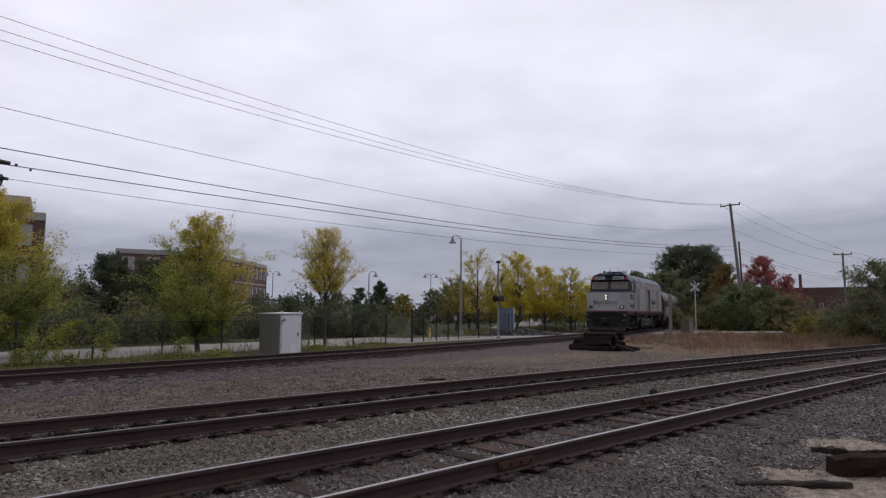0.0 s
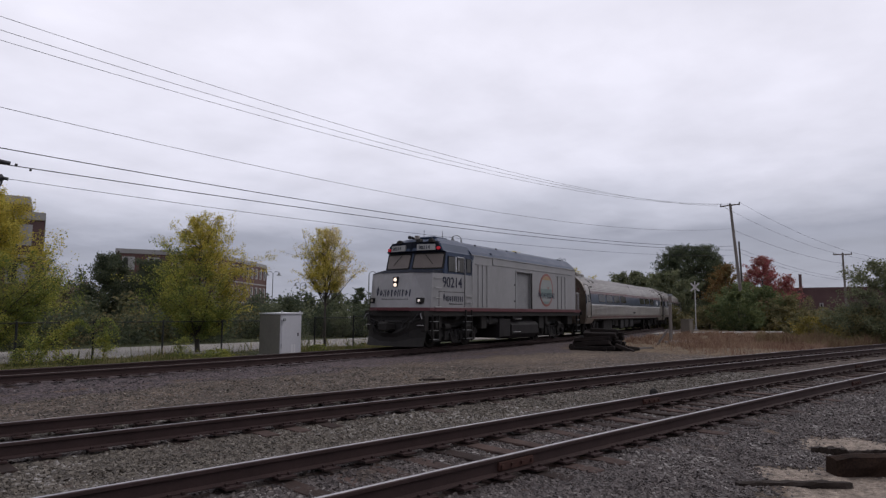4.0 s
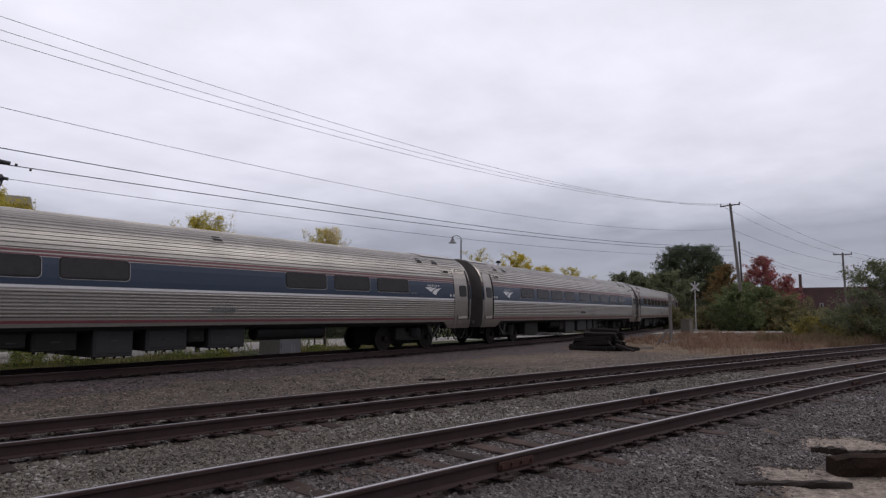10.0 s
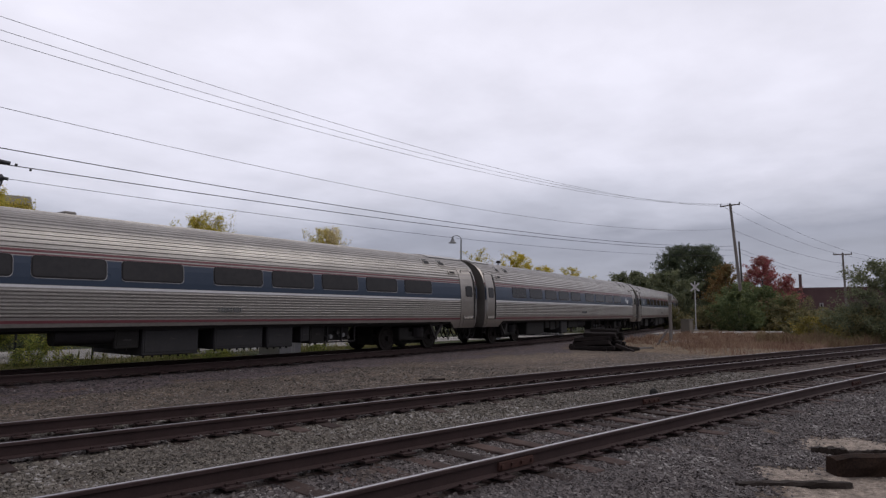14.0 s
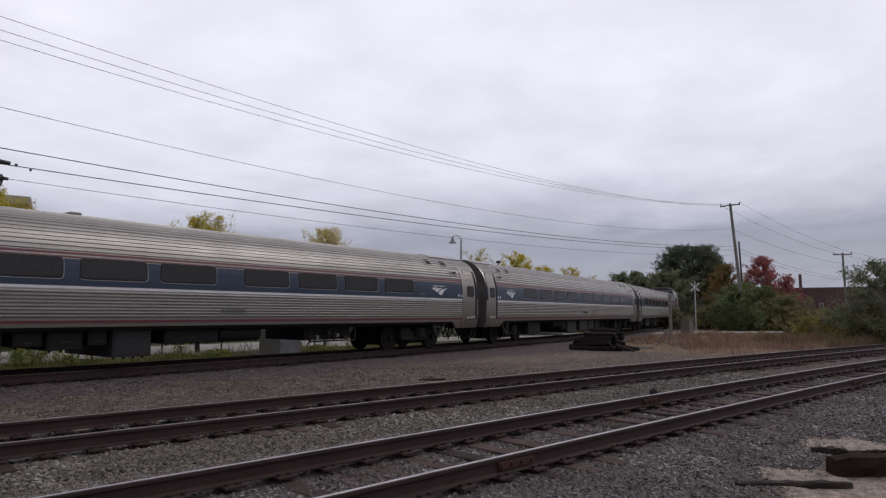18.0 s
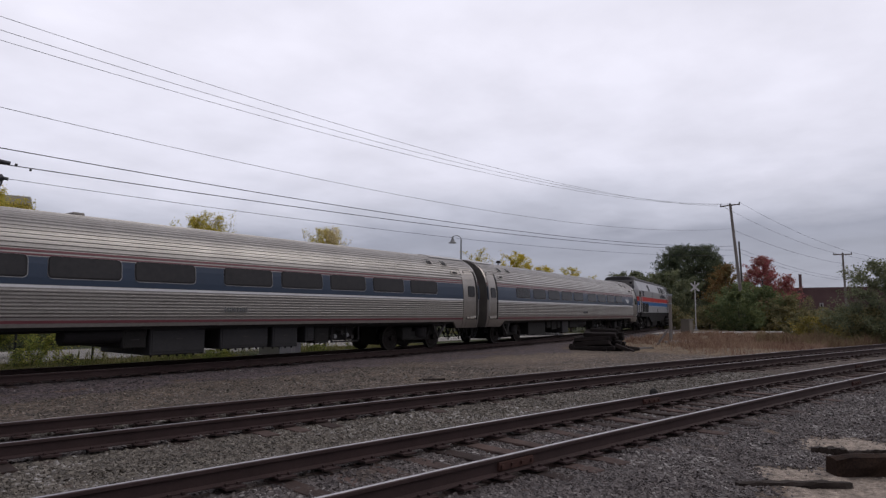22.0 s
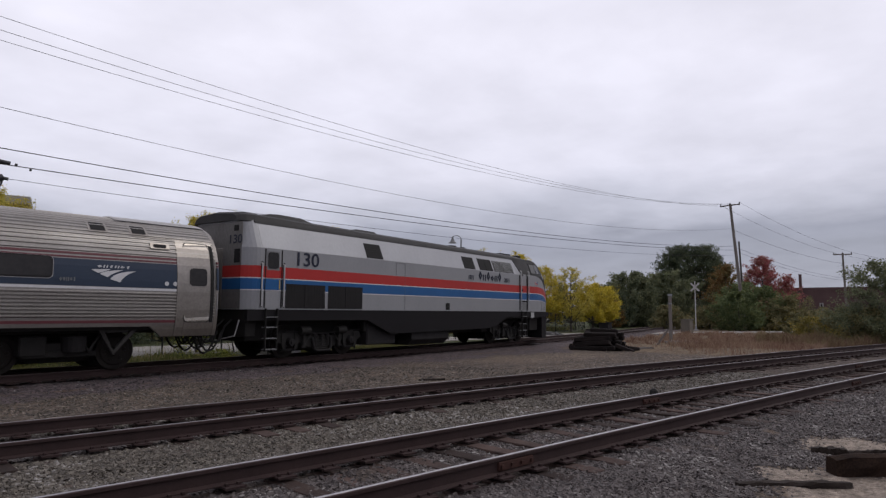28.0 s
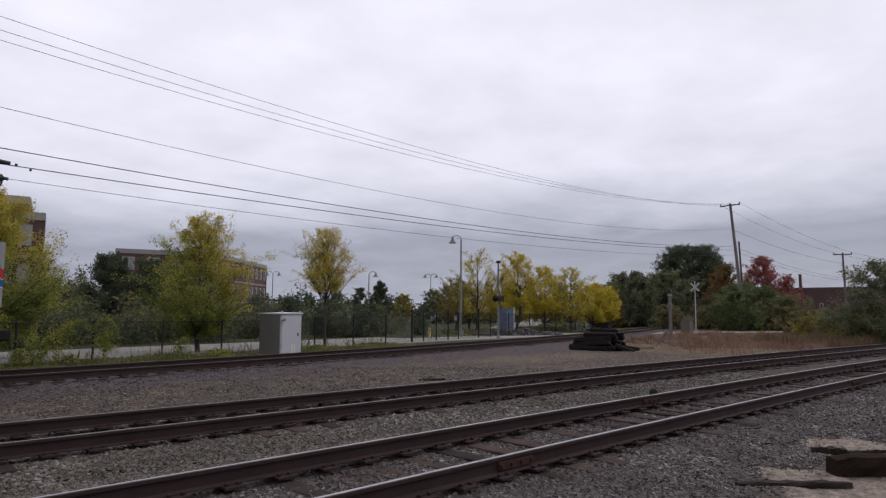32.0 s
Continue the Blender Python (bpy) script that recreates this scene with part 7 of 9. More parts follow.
                if fine:
                    tube(bm, m, g, r0 * 0.06 + 0.002, 0.002, 3, caps=False)
                if rnd.random() >= bare + thin_top * max(0.0, (g.z - z0) / (H - z0) - 0.35):
                    ends.append((m, g))
    part("trunk", bm, M_BARK, t, "dark trunk with bare limbs")
    P, E = np.array([p for p, _ in ends]), np.array([e for _, e in ends])
    k = rng.integers(0, len(ends), leaves)
    u = rng.uniform(0.0, 1.15, leaves)[:, None]
    c = P[k] + (E[k] - P[k]) * u + rng.uniform(-1, 1, (leaves, 3)) * soft * (1 + 0.3 * rx) * np.array([1, 1, 0.85])
    c = c[(c[:, 2] > max(z0 - 0.35, 0.0)) & (c[:, 2] < H * 1.03)]
    if isinstance(material, tuple):
        way = np.array(turn_to, float)
        mid = np.array([0, 0, z0 + (H - z0) * cut])
        hi = ((c - mid) @ way) + rng.normal(0, 0.10, len(c)) * (H - z0) + 0.35 * np.sin(c[:, 0] * 1.7 + c[:, 1]) > 0
        leaf_mesh("crown", c[hi], size, material[0], t, rng)
        leaf_mesh("lower_crown", c[~hi], size, material[1], t, rng)
    else:
        leaf_mesh("crown", c, size, material, t, rng)
    return t


tree("street_tree", "full street tree turning from green to gold", 7.0, 26.4, 5.7, (0.3, 2.15, 2.0), (LEAF_GOLD_GREEN, LEAF_LIME), 95000, 0.034, 11, limbs=44, bare=0.04, twigs=9, peak=0.60, soft=0.12, cut=0.55)
tree("street_tree", "broad street tree, pale gold and thin above, green below", 14.40, 25.06, 5.45, (0.5, 1.62, 1.7), (LEAF_GOLD_GREEN, LEAF_LIME), 72000, 0.033, 12, trunk=0.11, limbs=50, bare=0.08, twigs=8, peak=0.74, soft=0.10, rise=0.9, cut=0.56, thin_top=0.95, turn_to=(0.55, -0.30, 0.75))
tree("street_tree", "slim street tree, green and pale gold, with thin leaves", 20.66, 24.43, 5.5, (2.7, 1.32, 1.2), (LEAF_PALE, LEAF_GOLD_GREEN), 27000, 0.032, 13, trunk=0.075, limbs=46, bare=0.10, peak=0.60, soft=0.075, rise=1.0, ragged=0.34, inner=0.25, turn_to=(0.55, -0.66, 0.45), cut=0.5, thin_top=0.75)
tree("roadside_tree", "dark green roadside tree with dense leaves", 17.6, 41.3, 4.9, (-0.3, 2.5, 2.3), LEAF_DARK, 44000, 0.055, 14, limbs=44, bare=0.05, peak=0.52, ragged=0.4, inner=0.15)
tree("roadside_tree", "dark green roadside tree beside the brick building", 20.3, 41.4, 4.7, (-0.3, 2.4, 2.2), LEAF_DARK, 40000, 0.055, 18, limbs=40, bare=0.03, peak=0.52, inner=0.15)
tree("roadside_tree", "twiggy half-bare mauve tree behind the fence", 13.1, 38.6, 4.2, (0.4, 1.5, 1.4), LEAF_MAUVE, 3500, 0.045, 19, limbs=26, bare=0.4, peak=0.62, rise=1.0, trunk=0.07)
tree("roadside_shrub", "tall olive shrub behind the fence", 14.6, 42.5, 3.3, (-0.3, 2.0, 1.8), LEAF_OLIVE, 9000, 0.075, 15, limbs=18, bare=0.15, category="shrub")


def vine(label, stems, clumps, n, seed):
    """A creeper: bent stems with leaves thick along them and round a few clumps."""
    v = thing("climbing_vine", label, "vine")
    rng = np.random.default_rng(seed)
    pts = []
    for st in stems:
        part("stem", bent(bmesh.new(), st, 0.008, 5), M_BARK, v)
        a = np.array(st)
        for p, q in zip(a[:-1], a[1:]):
            u = rng.uniform(0, 1, (int(n * 0.5 / len(stems) / (len(st) - 1)), 1))
            pts.append(p + (q - p) * u + rng.normal(0, 0.045, (len(u), 3)))
    for x, y, z, r in clumps:
        pts.append(np.array((x, y, z)) + rng.normal(0, 0.5, (int(n * 0.5 / len(clumps)), 3)) * np.array((r, r * 0.6, r)))
    c = np.concatenate(pts)
    leaf_mesh("leaves", c[c[:, 2] > GROUND + 0.01], 0.028, LEAF_LIME, v, rng)
    return v


vine("yellow-green vine arching over the fence", [[(9.37, 22.74, -0.3), (9.37, 22.74, 0.87), (9.47, 22.70, 1.07), (9.65, 22.63, 1.15), (9.81, 22.56, 1.08), (9.95, 22.50, 0.87), (10.05, 22.46, 0.5)],
      [(9.65, 22.6, 0.95), (9.72, 22.58, 0.4), (9.6, 22.62, -0.3)]], ((9.72, 22.58, 0.62, 0.28), (9.60, 22.64, 0.25, 0.28), (9.82, 22.55, 0.2, 0.22), (9.5, 22.66, 0.45, 0.2)), 2000, 16)
vine("low green vine growing along the fence", [[(8.3, 23.1, -0.3), (8.5, 23.08, 0.5), (8.65, 23.03, 0.95), (8.94, 22.92, 1.06), (9.1, 22.86, 0.98), (9.26, 22.79, 0.75)], [(7.9, 23.2, -0.3), (8.1, 23.15, 0.4), (8.4, 23.1, 0.8)]],
     ((8.4, 23.08, 0.5, 0.5), (7.9, 23.2, 0.35, 0.6), (8.7, 23.0, 0.85, 0.25), (8.2, 23.15, 0.0, 0.5)), 3600, 17)
for i, (x, y, top, r, n) in enumerate(((7.55, 22.7, 0.60, 0.32, 1700), (7.15, 22.6, 0.25, 0.35, 1100), (8.4, 22.2, 0.05, 0.25, 500), (12.0, 21.9, 0.50, 0.30, 900), (12.9, 21.0, 0.08, 0.55, 2200), (17.9, 21.6, 0.05, 0.40, 1000))):
    tree("weed_clump", "leafy yellow-green weeds at the fence's foot", x, y, top, (-0.3, r, r * 0.7), LEAF_LIME, n, 0.026, 170 + i, trunk=0.012, limbs=12, bare=0.1, soft=0.06, twigs=5, category="weeds", ragged=0.5, peak=0.5)
YELLOWS = ((48.2, 35.8, 7.3, 2.3, LEAF_GOLD_GREEN, 6500, 0.3, "thin ochre tree with bare upper limbs"), (50.3, 32.8, 6.95, 2.6, LEAF_YELLOW, 19000, 0.18, "bright yellow autumn tree in a row"),
           (51.5, 30.6, 5.6, 2.1, LEAF_YELLOW, 14000, 0.12, "bright yellow autumn tree in a row"), (53.2, 28.9, 5.6, 1.9, LEAF_GOLD_GREEN, 9000, 0.35, "thin yellow tree with bare upper limbs"),
           (56.5, 28.4, 4.2, 2.0, LEAF_YELLOW, 16000, 0.0, "bright yellow autumn tree in a row"), (58.8, 28.6, 4.0, 1.8, LEAF_YELLOW, 15000, 0.0, "bright yellow autumn tree in a row"),
           (48.8, 33.6, 4.8, 1.6, LEAF_YELLOW, 9000, 0.0, "low yellow tree in the row"), (47.4, 37.6, 4.6, 1.9, LEAF_GOLD_OLIVE, 7000, 0.1, "ochre tree behind the yellow row"), (50.5, 38.5, 4.4, 2.0, LEAF_GOLD_OLIVE, 7000, 0.1, "ochre tree behind the yellow row"))
for i, (x, y, top, r, m, n, bare, lab) in enumerate(YELLOWS):
    tree("autumn_tree", lab, x, y, top, (0.7, r, r * 0.9), m, n, 0.062, 30 + i, trunk=0.13, limbs=24, bare=bare, soft=0.11, rise=1.25, thin_top=0.35, inner=0.4)
# the park behind the road
PARK = (("conifer", "dark pointed conifer in the park", 43.7, 43.9, 4.3, (0.4, 1.05, 1.0), LEAF_DARK, 9000, 0.07, 0.0), ("park_tree", "olive-green tree in the park", 39.4, 45.2, 3.2, (0.2, 1.3, 1.2), LEAF_MID, 6000, 0.07, 0.1),
        ("park_tree", "small dark tree behind the lawn", 51.3, 54.8, 4.1, (0.8, 1.0, 1.0), LEAF_DARK, 5000, 0.08, 0.05), ("bush", "dark brown-green shrub behind the road", 28.4, 33.9, 1.6, (-0.3, 0.9, 0.8), LEAF_DARK, 5000, 0.05, 0.05),
        ("bush", "dark shrub behind the road", 29.6, 33.2, 1.4, (-0.3, 1.0, 0.9), LEAF_MID, 5000, 0.05, 0.05), ("bush", "dark shrub behind the road", 30.9, 32.6, 1.5, (-0.3, 1.0, 0.9), LEAF_DARK, 5000, 0.05, 0.05),
        ("bush", "leafy shrub at the lawn's edge", 33.0, 33.0, 1.9, (-0.3, 0.7, 0.7), LEAF_MID, 3500, 0.05, 0.1), ("bush", "gold-brown tree beside the far lawn", 65.8, 61.4, 3.9, (-0.3, 1.4, 1.2), LEAF_GOLD_OLIVE, 4500, 0.1, 0.0),
        ("bush", "upright dark shrub beside the gate", 36.4, 32.4, 1.15, (-0.3, 0.55, 0.5), LEAF_DARK, 2600, 0.05, 0.05), ("park_tree", "green tree at the end of the lawn", 72.2, 61.7, 4.7, (-0.3, 1.9, 1.8), LEAF_MID, 7500, 0.1, 0.0),
        ("park_tree", "olive tree at the end of the lawn", 73.5, 60.2, 5.3, (-0.3, 2.1, 1.9), LEAF_MID, 8000, 0.1, 0.0), ("park_tree", "tall dark tree at the end of the lawn", 77.1, 60.5, 6.2, (-0.3, 2.2, 2.0), LEAF_DARK, 9000, 0.1, 0.0),
        ("park_tree", "yellowing tree at the end of the lawn", 78.5, 59.4, 5.0, (-0.3, 2.0, 1.8), LEAF_GOLD_OLIVE, 7000, 0.1, 0.0), ("park_tree", "dark tree beside the yellow row", 82.0, 58.6, 6.0, (-0.3, 2.2, 2.0), LEAF_DARK, 8000, 0.1, 0.0),
        ("park_tree", "dark tree at the far edge of the park", 92.0, 92.0, 6.2, (-0.3, 2.6, 2.4), LEAF_DARK, 6000, 0.15, 0.0), ("park_tree", "small russet tree beside the crossing", 70.7, 32.9, 3.0, (-0.3, 1.2, 1.1), LEAF_ORANGE, 4500, 0.08, 0.0))
for i, (nm, lab, x, y, top, cr, m, n, size, bare) in enumerate(PARK):
    tree(nm, lab, x, y, top, cr, m, n, size, 130 + i, trunk=0.09 if top > 3 else 0.04, limbs=20, bare=bare, soft=0.10, category="bush" if nm == "bush" else "tree", peak=0.42 if nm == "conifer" else 0.62)
# the wooded side beyond the crossing
WOODS = (("woodland_tree", "tall dark oak with a rounded open crown", 104.4, 35.2, 12.0, (4.6, 5.4, 5.0), LEAF_DARK, 70000, 0.11, 0.04),
         ("woodland_tree", "dense green tree behind the track", 79.5, 34.6, 6.6, (-0.3, 4.6, 4.0), LEAF_MID, 30000, 0.12, 0.0),
         ("woodland_tree", "broad green tree behind the track", 86.0, 31.8, 7.0, (-0.3, 4.9, 4.0), LEAF_MID, 30000, 0.12, 0.0),
         ("woodland_tree", "round green tree before the oak", 83.5, 33.6, 6.4, (-0.3, 4.2, 3.6), LEAF_MID, 22000, 0.12, 0.0),
         ("woodland_tree", "low dark tree beside the crossing", 72.5, 34.2, 4.6, (-0.3, 2.8, 2.6), LEAF_DARK, 18000, 0.12, 0.0),
         ("woodland_tree", "deep red maple in autumn leaf", 92.0, 22.0, 9.0, (0.6, 2.9, 2.7), LEAF_RED, 21000, 0.10, 0.10),
         ("woodland_tree", "rust-orange maple beside the pole", 86.6, 25.0, 7.7, (0.6, 2.6, 2.4), LEAF_ORANGE, 14000, 0.10, 0.05),
         ("woodland_tree", "small reddish tree at the wood's edge", 92.9, 19.2, 6.6, (1.0, 1.5, 1.4), LEAF_RED, 3800, 0.10, 0.2),
         ("bush", "dark green bush at the foot of the pole", 69.6, 18.9, 3.7, (-0.3, 2.4, 2.0), LEAF_GREEN, 15000, 0.09, 0.0),
         ("woodland_tree", "dark green tree below the maples", 76.7, 20.7, 4.8, (-0.3, 3.7, 3.2), LEAF_GREEN, 19000, 0.09, 0.0),
         ("woodland_tree", "dark green tree among the bushes", 76.8, 18.5, 4.4, (-0.3, 3.8, 3.2), LEAF_GREEN, 18000, 0.09, 0.0),
         ("woodland_tree", "green tree with yellowing tips", 76.2, 16.0, 3.3, (-0.3, 3.3, 3.0), LEAF_OLIVE, 13000, 0.09, 0.0),
         ("bush", "olive bush beside the crossing", 74.4, 23.3, 2.3, (-0.3, 2.6, 2.4), LEAF_OLIVE, 7500, 0.09, 0.0),
         ("bush", "yellow-green bush above the dry grass", 75.2, 16.0, 2.2, (-0.3, 2.9, 2.4), LEAF_OLIVE, 8000, 0.08, 0.0),
         ("bush", "green and gold bush above the dry grass", 53.0, 9.4, 1.3, (-0.3, 1.5, 1.4), LEAF_GOLD_OLIVE, 6500, 0.06, 0.05),
         ("bush", "green bush at the wood's edge", 55.0, 8.6, 1.5, (-0.3, 2.0, 1.7), LEAF_OLIVE, 9000, 0.07, 0.0),
         ("bush", "olive bush at the wood's edge", 51.0, 7.2, 1.9, (-0.3, 1.9, 1.6), LEAF_OLIVE, 7500, 0.08, 0.0),
         ("bush", "low golden bush near the siding", 48.0, 5.9, 1.4, (-0.3, 1.6, 1.3), LEAF_GOLD_OLIVE, 6500, 0.06, 0.05),
         ("woodland_tree", "feathery green tree near the siding", 46.5, 4.2, 4.7, (-0.3, 2.9, 2.4), LEAF_MID, 26000, 0.065, 0.18),
         ("woodland_tree", "green tree leaning over the siding's edge", 48.5, 2.0, 4.9, (-0.3, 2.4, 2.0), LEAF_MID, 14000, 0.07, 0.05),
         ("bush", "tangle of olive shrubs by the siding", 45.5, 5.4, 1.9, (-0.3, 1.5, 1.3), LEAF_OLIVE, 6000, 0.07, 0.05),
         ("bush", "yellowing bush in front of the dark trees", 76.0, 18.2, 2.5, (-0.3, 2.9, 2.4), LEAF_OLIVE, 7500, 0.09, 0.0),
         ("bush", "green bush with gold tips", 57.5, 10.6, 1.7, (-0.3, 2.0, 1.7), LEAF_OLIVE, 9000, 0.075, 0.0),
         ("bush", "golden bush among the green", 75.6, 16.7, 2.0, (-0.3, 2.5, 2.2), LEAF_GOLD_OLIVE, 7500, 0.065, 0.0),
         ("bush", "green bush hiding the far pole's foot", 62.0, 8.6, 1.9, (-0.3, 2.4, 2.2), LEAF_MID, 10000, 0.08, 0.0),
         ("bush", "dark bush beside the white post", 70.0, 26.4, 2.3, (-0.3, 2.2, 1.8), LEAF_OLIVE, 6500, 0.10, 0.0))
for i, (nm, lab, x, y, top, cr, m, n, size, bare) in enumerate(WOODS):
    tree(nm, lab, x, y, top, cr, m, n, size, 60 + i, trunk=0.30 if top > 11 else 0.16 if top > 4 else 0.06, limbs=110 if top > 11 else 40 if m in (LEAF_RED, LEAF_ORANGE) else 24, bare=bare, soft=0.11 if top > 11 else 0.15 if top > 4 else 0.1, dome=top > 11, inner=0.62 if top > 11 else 0.3, rise=0.9 if top > 11 else 0.6, category="tree" if nm != "bush" else "bush", peak=0.62, ragged=(0.07 if top > 11 else 0.2) if nm != "bush" else 0.5)


def far_wood(label, path, height, material, n, size, seed, rad=1.7):
    """A distant belt of trees, too many to count."""
    rng = np.random.default_rng(seed)
    c, r = [], []
    for i in range(len(path) - 1):
        a, b = np.array(path[i]), np.array(path[i + 1])
        k = int(np.linalg.norm(b - a) / 2.2) + 1
        for j in range(k):
            p = a + (b - a) * (j + rng.uniform(0, 1)) / k
            h = height * rng.uniform(0.35, 1.0) ** 1.0 * (1.35 if rng.uniform() < 0.12 else 1.0)
            for q in range(6):
                c.append((p[0] + rng.normal(0, 1.5), p[1] + rng.normal(0, 1.5), GROUND + h * (q + 0.5) / 6))
                r.append(rad * (1.15 - 0.7 * abs(q / 5 - 0.4)))
    ob = leaf_cloud("far_trees", c, r, n, size, material, None, seed)
    return tagged(ob, label, "woodland", kind="stuff")


far_wood("dark distant belt of trees behind the park", ((60, 118), (95, 122), (130, 122), (150, 112)), 5.2, LEAF_DARK, 16000, 0.42, 3)
far_wood("dark wooded rise far behind the yellow trees", ((146, 103), (159, 85), (170, 72), (180, 60)), 9.4, LEAF_DARK, 20000, 0.45, 4)
far_wood("olive scrub along the far side of the park", ((26, 58), (40, 66), (56, 78), (70, 90)), 2.6, LEAF_MID, 7000, 0.22, 8)
far_wood("dark overgrown bank along the far side of the road", ((3, 33.5), (12, 34.5), (20, 36), (26, 37.5)), 2.3, LEAF_DARK, 20000, 0.09, 9, 0.9)
far_wood("olive scrub on the bank behind the road", ((3, 34.5), (12, 36), (20, 37.5), (27, 39)), 2.0, LEAF_OLIVE, 9000, 0.11, 10, 0.9)
far_wood("grey-green thicket behind the road", ((6, 46), (12, 50), (24, 58)), 3.6, LEAF_OLIVE, 9000, 0.2, 6)
far_wood("dark conifer thicket behind the signal cabinet", ((26.6, 40.0), (29.0, 38.2), (31.4, 36.3)), 3.5, LEAF_DARK, 15000, 0.07, 11, 0.75)
far_wood("brown-green brush along the lawn's edge", ((32.5, 38.6), (35.5, 37.0), (38.4, 35.1)), 1.7, LEAF_MID, 9000, 0.06, 12, 0.6)
far_wood("dark wood behind the crossing", ((118, 48), (122, 36), (126, 30)), 6.5, LEAF_DARK, 7000, 0.34, 7)


# ---- grass, weeds, stones ----
def blades(name, xy, height, width, material, label, category, seed, base=GROUND):
    rng = np.random.default_rng(seed)
    n = len(xy)
    h = height * rng.uniform(0.35, 1.25, n) * (0.85 + 0.45 * np.sin(xy[:, 0] * 1.3 + xy[:, 1] * 0.7) * np.sin(xy[:, 1] * 1.9 - xy[:, 0] * 0.5))
    a = rng.uniform(0, math.pi * 2, n)
    l = rng.normal(0, 0.28, (n, 2)) * h[:, None]
    w = width * rng.uniform(0.6, 1.4, n)
    z = ground_z(xy[:, 0], xy[:, 1]) - 0.02
    p = np.stack([xy[:, 0], xy[:, 1], z], 1)
    d = np.stack([np.cos(a) * w, np.sin(a) * w, np.zeros(n)], 1)
    m = p + np.stack([l[:, 0] * 0.4, l[:, 1] * 0.4, h * 0.6], 1)
    t = p + np.stack([l[:, 0], l[:, 1], h], 1)
    v = np.stack([p - d, p + d, m + d * 0.7, t, m - d * 0.7], 1).reshape(-1, 3)
    f = np.arange(5 * n).reshape(n, 5)
    return tagged(raw(name, v.tolist(), f.tolist(), material), label, category, kind="stuff")


def scatter_russet():
    rng = np.random.default_rng(21)
    x = rng.uniform(29.5, 60, 90000)
    f = rng.uniform(0, 1, 90000)
    lo = 9.479 - 0.11353 * x - 0.0011405 * x * x + 2.6 + 0.9 * smooth(36, 42, x)
    hi = np.minimum(lo + 2.0 + 5.2 * smooth(28, 37, x), np.interp(x, LINE_X, LINE_Y) - 3.4)
    y = lo + (hi - lo) * f
    tuft = rng.uniform(0, 1, (900, 2)) * np.array([31.0, 22.0]) + np.array([29.0, 2.0])
    k = rng.integers(0, 900, len(x))
    near = rng.uniform(0, 1, len(x)) < 0.55
    tx, ty = tuft[k, 0] + rng.normal(0, 0.16, len(x)), tuft[k, 1] + rng.normal(0, 0.16, len(x))
    inside = (ty > 9.479 - 0.11353 * tx - 0.0011405 * tx * tx + 2.5 + 0.4 * np.sin(tx) + 0.9 * smooth(36, 42, tx)) & (ty < np.interp(tx, LINE_X, LINE_Y) - 3.2)
    swap = near & inside
    x, y = np.where(swap, tx, x), np.where(swap, ty, y)
    keep = swap | ((np.sin(x * 1.7 + y * 2.3) + np.sin(x * 0.6 - y * 1.1) + rng.normal(0, 0.9, len(x))) > 0.1)
    keep &= ~((np.hypot(x - 39, y - 14.5) < 0.5) | ((x < 32.5) & (y > 13.2)))
    # the gravel apron and what lies beyond it stay bare
    keep &= ~((x > 47) & (y > np.interp(x, (48, 55.8, 63, 70, 78), (25.0, 22.3, 18.7, 15.0, 11)) - 2.6))
    keep &= rng.uniform(0, 1, len(x)) < 0.04 + 0.86 * smooth(33, 38.5, x + 0.9 * np.sin(y * 1.3))
    return np.stack([x[keep], y[keep]], 1)


blades("dry_grass", scatter_russet(), 0.33, 0.012, LEAF_RUSSET, "russet dry grass between the tracks and the woods", "grass", 22)


def scatter_reeds():
    """Taller brown growth at the foot of the bushes."""
    rng = np.random.default_rng(29)
    n = 14000
    a, d = np.radians(rng.uniform(4.0, 14.0, n)), rng.uniform(40.5, 49.0, n)
    x, y = d * np.cos(a), d * np.sin(a)
    keep = (y > 9.479 - 0.11353 * x - 0.0011405 * x * x + 2.1 + 1.6 * smooth(7.5, 10.0, np.degrees(a))) & (np.sin(x * 1.9 + y) + np.sin(y * 2.6 - x * 0.7) + rng.normal(0, 0.7, n) > -0.2)
    return np.stack([x[keep], y[keep]], 1)


blades("reeds", scatter_reeds(), 0.60, 0.014, LEAF_STRAW, "brown reeds and dead stalks at the wood's edge", "grass", 30)


def scatter_verge(n, off0, off1, s0, s1, seed, gate=(26.5, 38.0)):
    rng = np.random.default_rng(seed)
    s, o = rng.uniform(s0, s1, n), rng.uniform(off0, off1, n)
    th = np.interp(s, S_LIST, LINE_TH)
    x = np.interp(s, S_LIST, LINE_X) - o * np.sin(th)
    y = np.interp(s, S_LIST, LINE_Y) + o * np.cos(th)
    keep = (np.sin(s * 2.1) + np.sin(s * 0.8 + o * 2) + rng.normal(0, 1, n)) > -0.4
    keep &= ~((s > gate[0]) & (s < gate[1]) & (o > 4)) & ~((s > 14.8) & (s < 17.4) & (o < 6.0))
    return np.stack([x[keep], y[keep]], 1)


blades("verge_weeds", scatter_verge(60000, 2.9, 6.4, -4, 27, 23), 0.14, 0.012, LEAF_WEED, "rough green and straw weeds along the fence", "weeds", 24)
blades("verge_weeds_tall", scatter_verge(1500, 4.6, 6.6, -2, 26, 25), 0.55, 0.012, LEAF_WEED, "tall straggling weeds at the foot of the fence", "weeds", 26)
blades("far_verge", scatter_verge(14000, 7.4, 12.0, 42, 64, 27, (0, 0)), 0.4, 0.02, LEAF_WEED, "unmown weeds under the yellow trees", "weeds", 28)


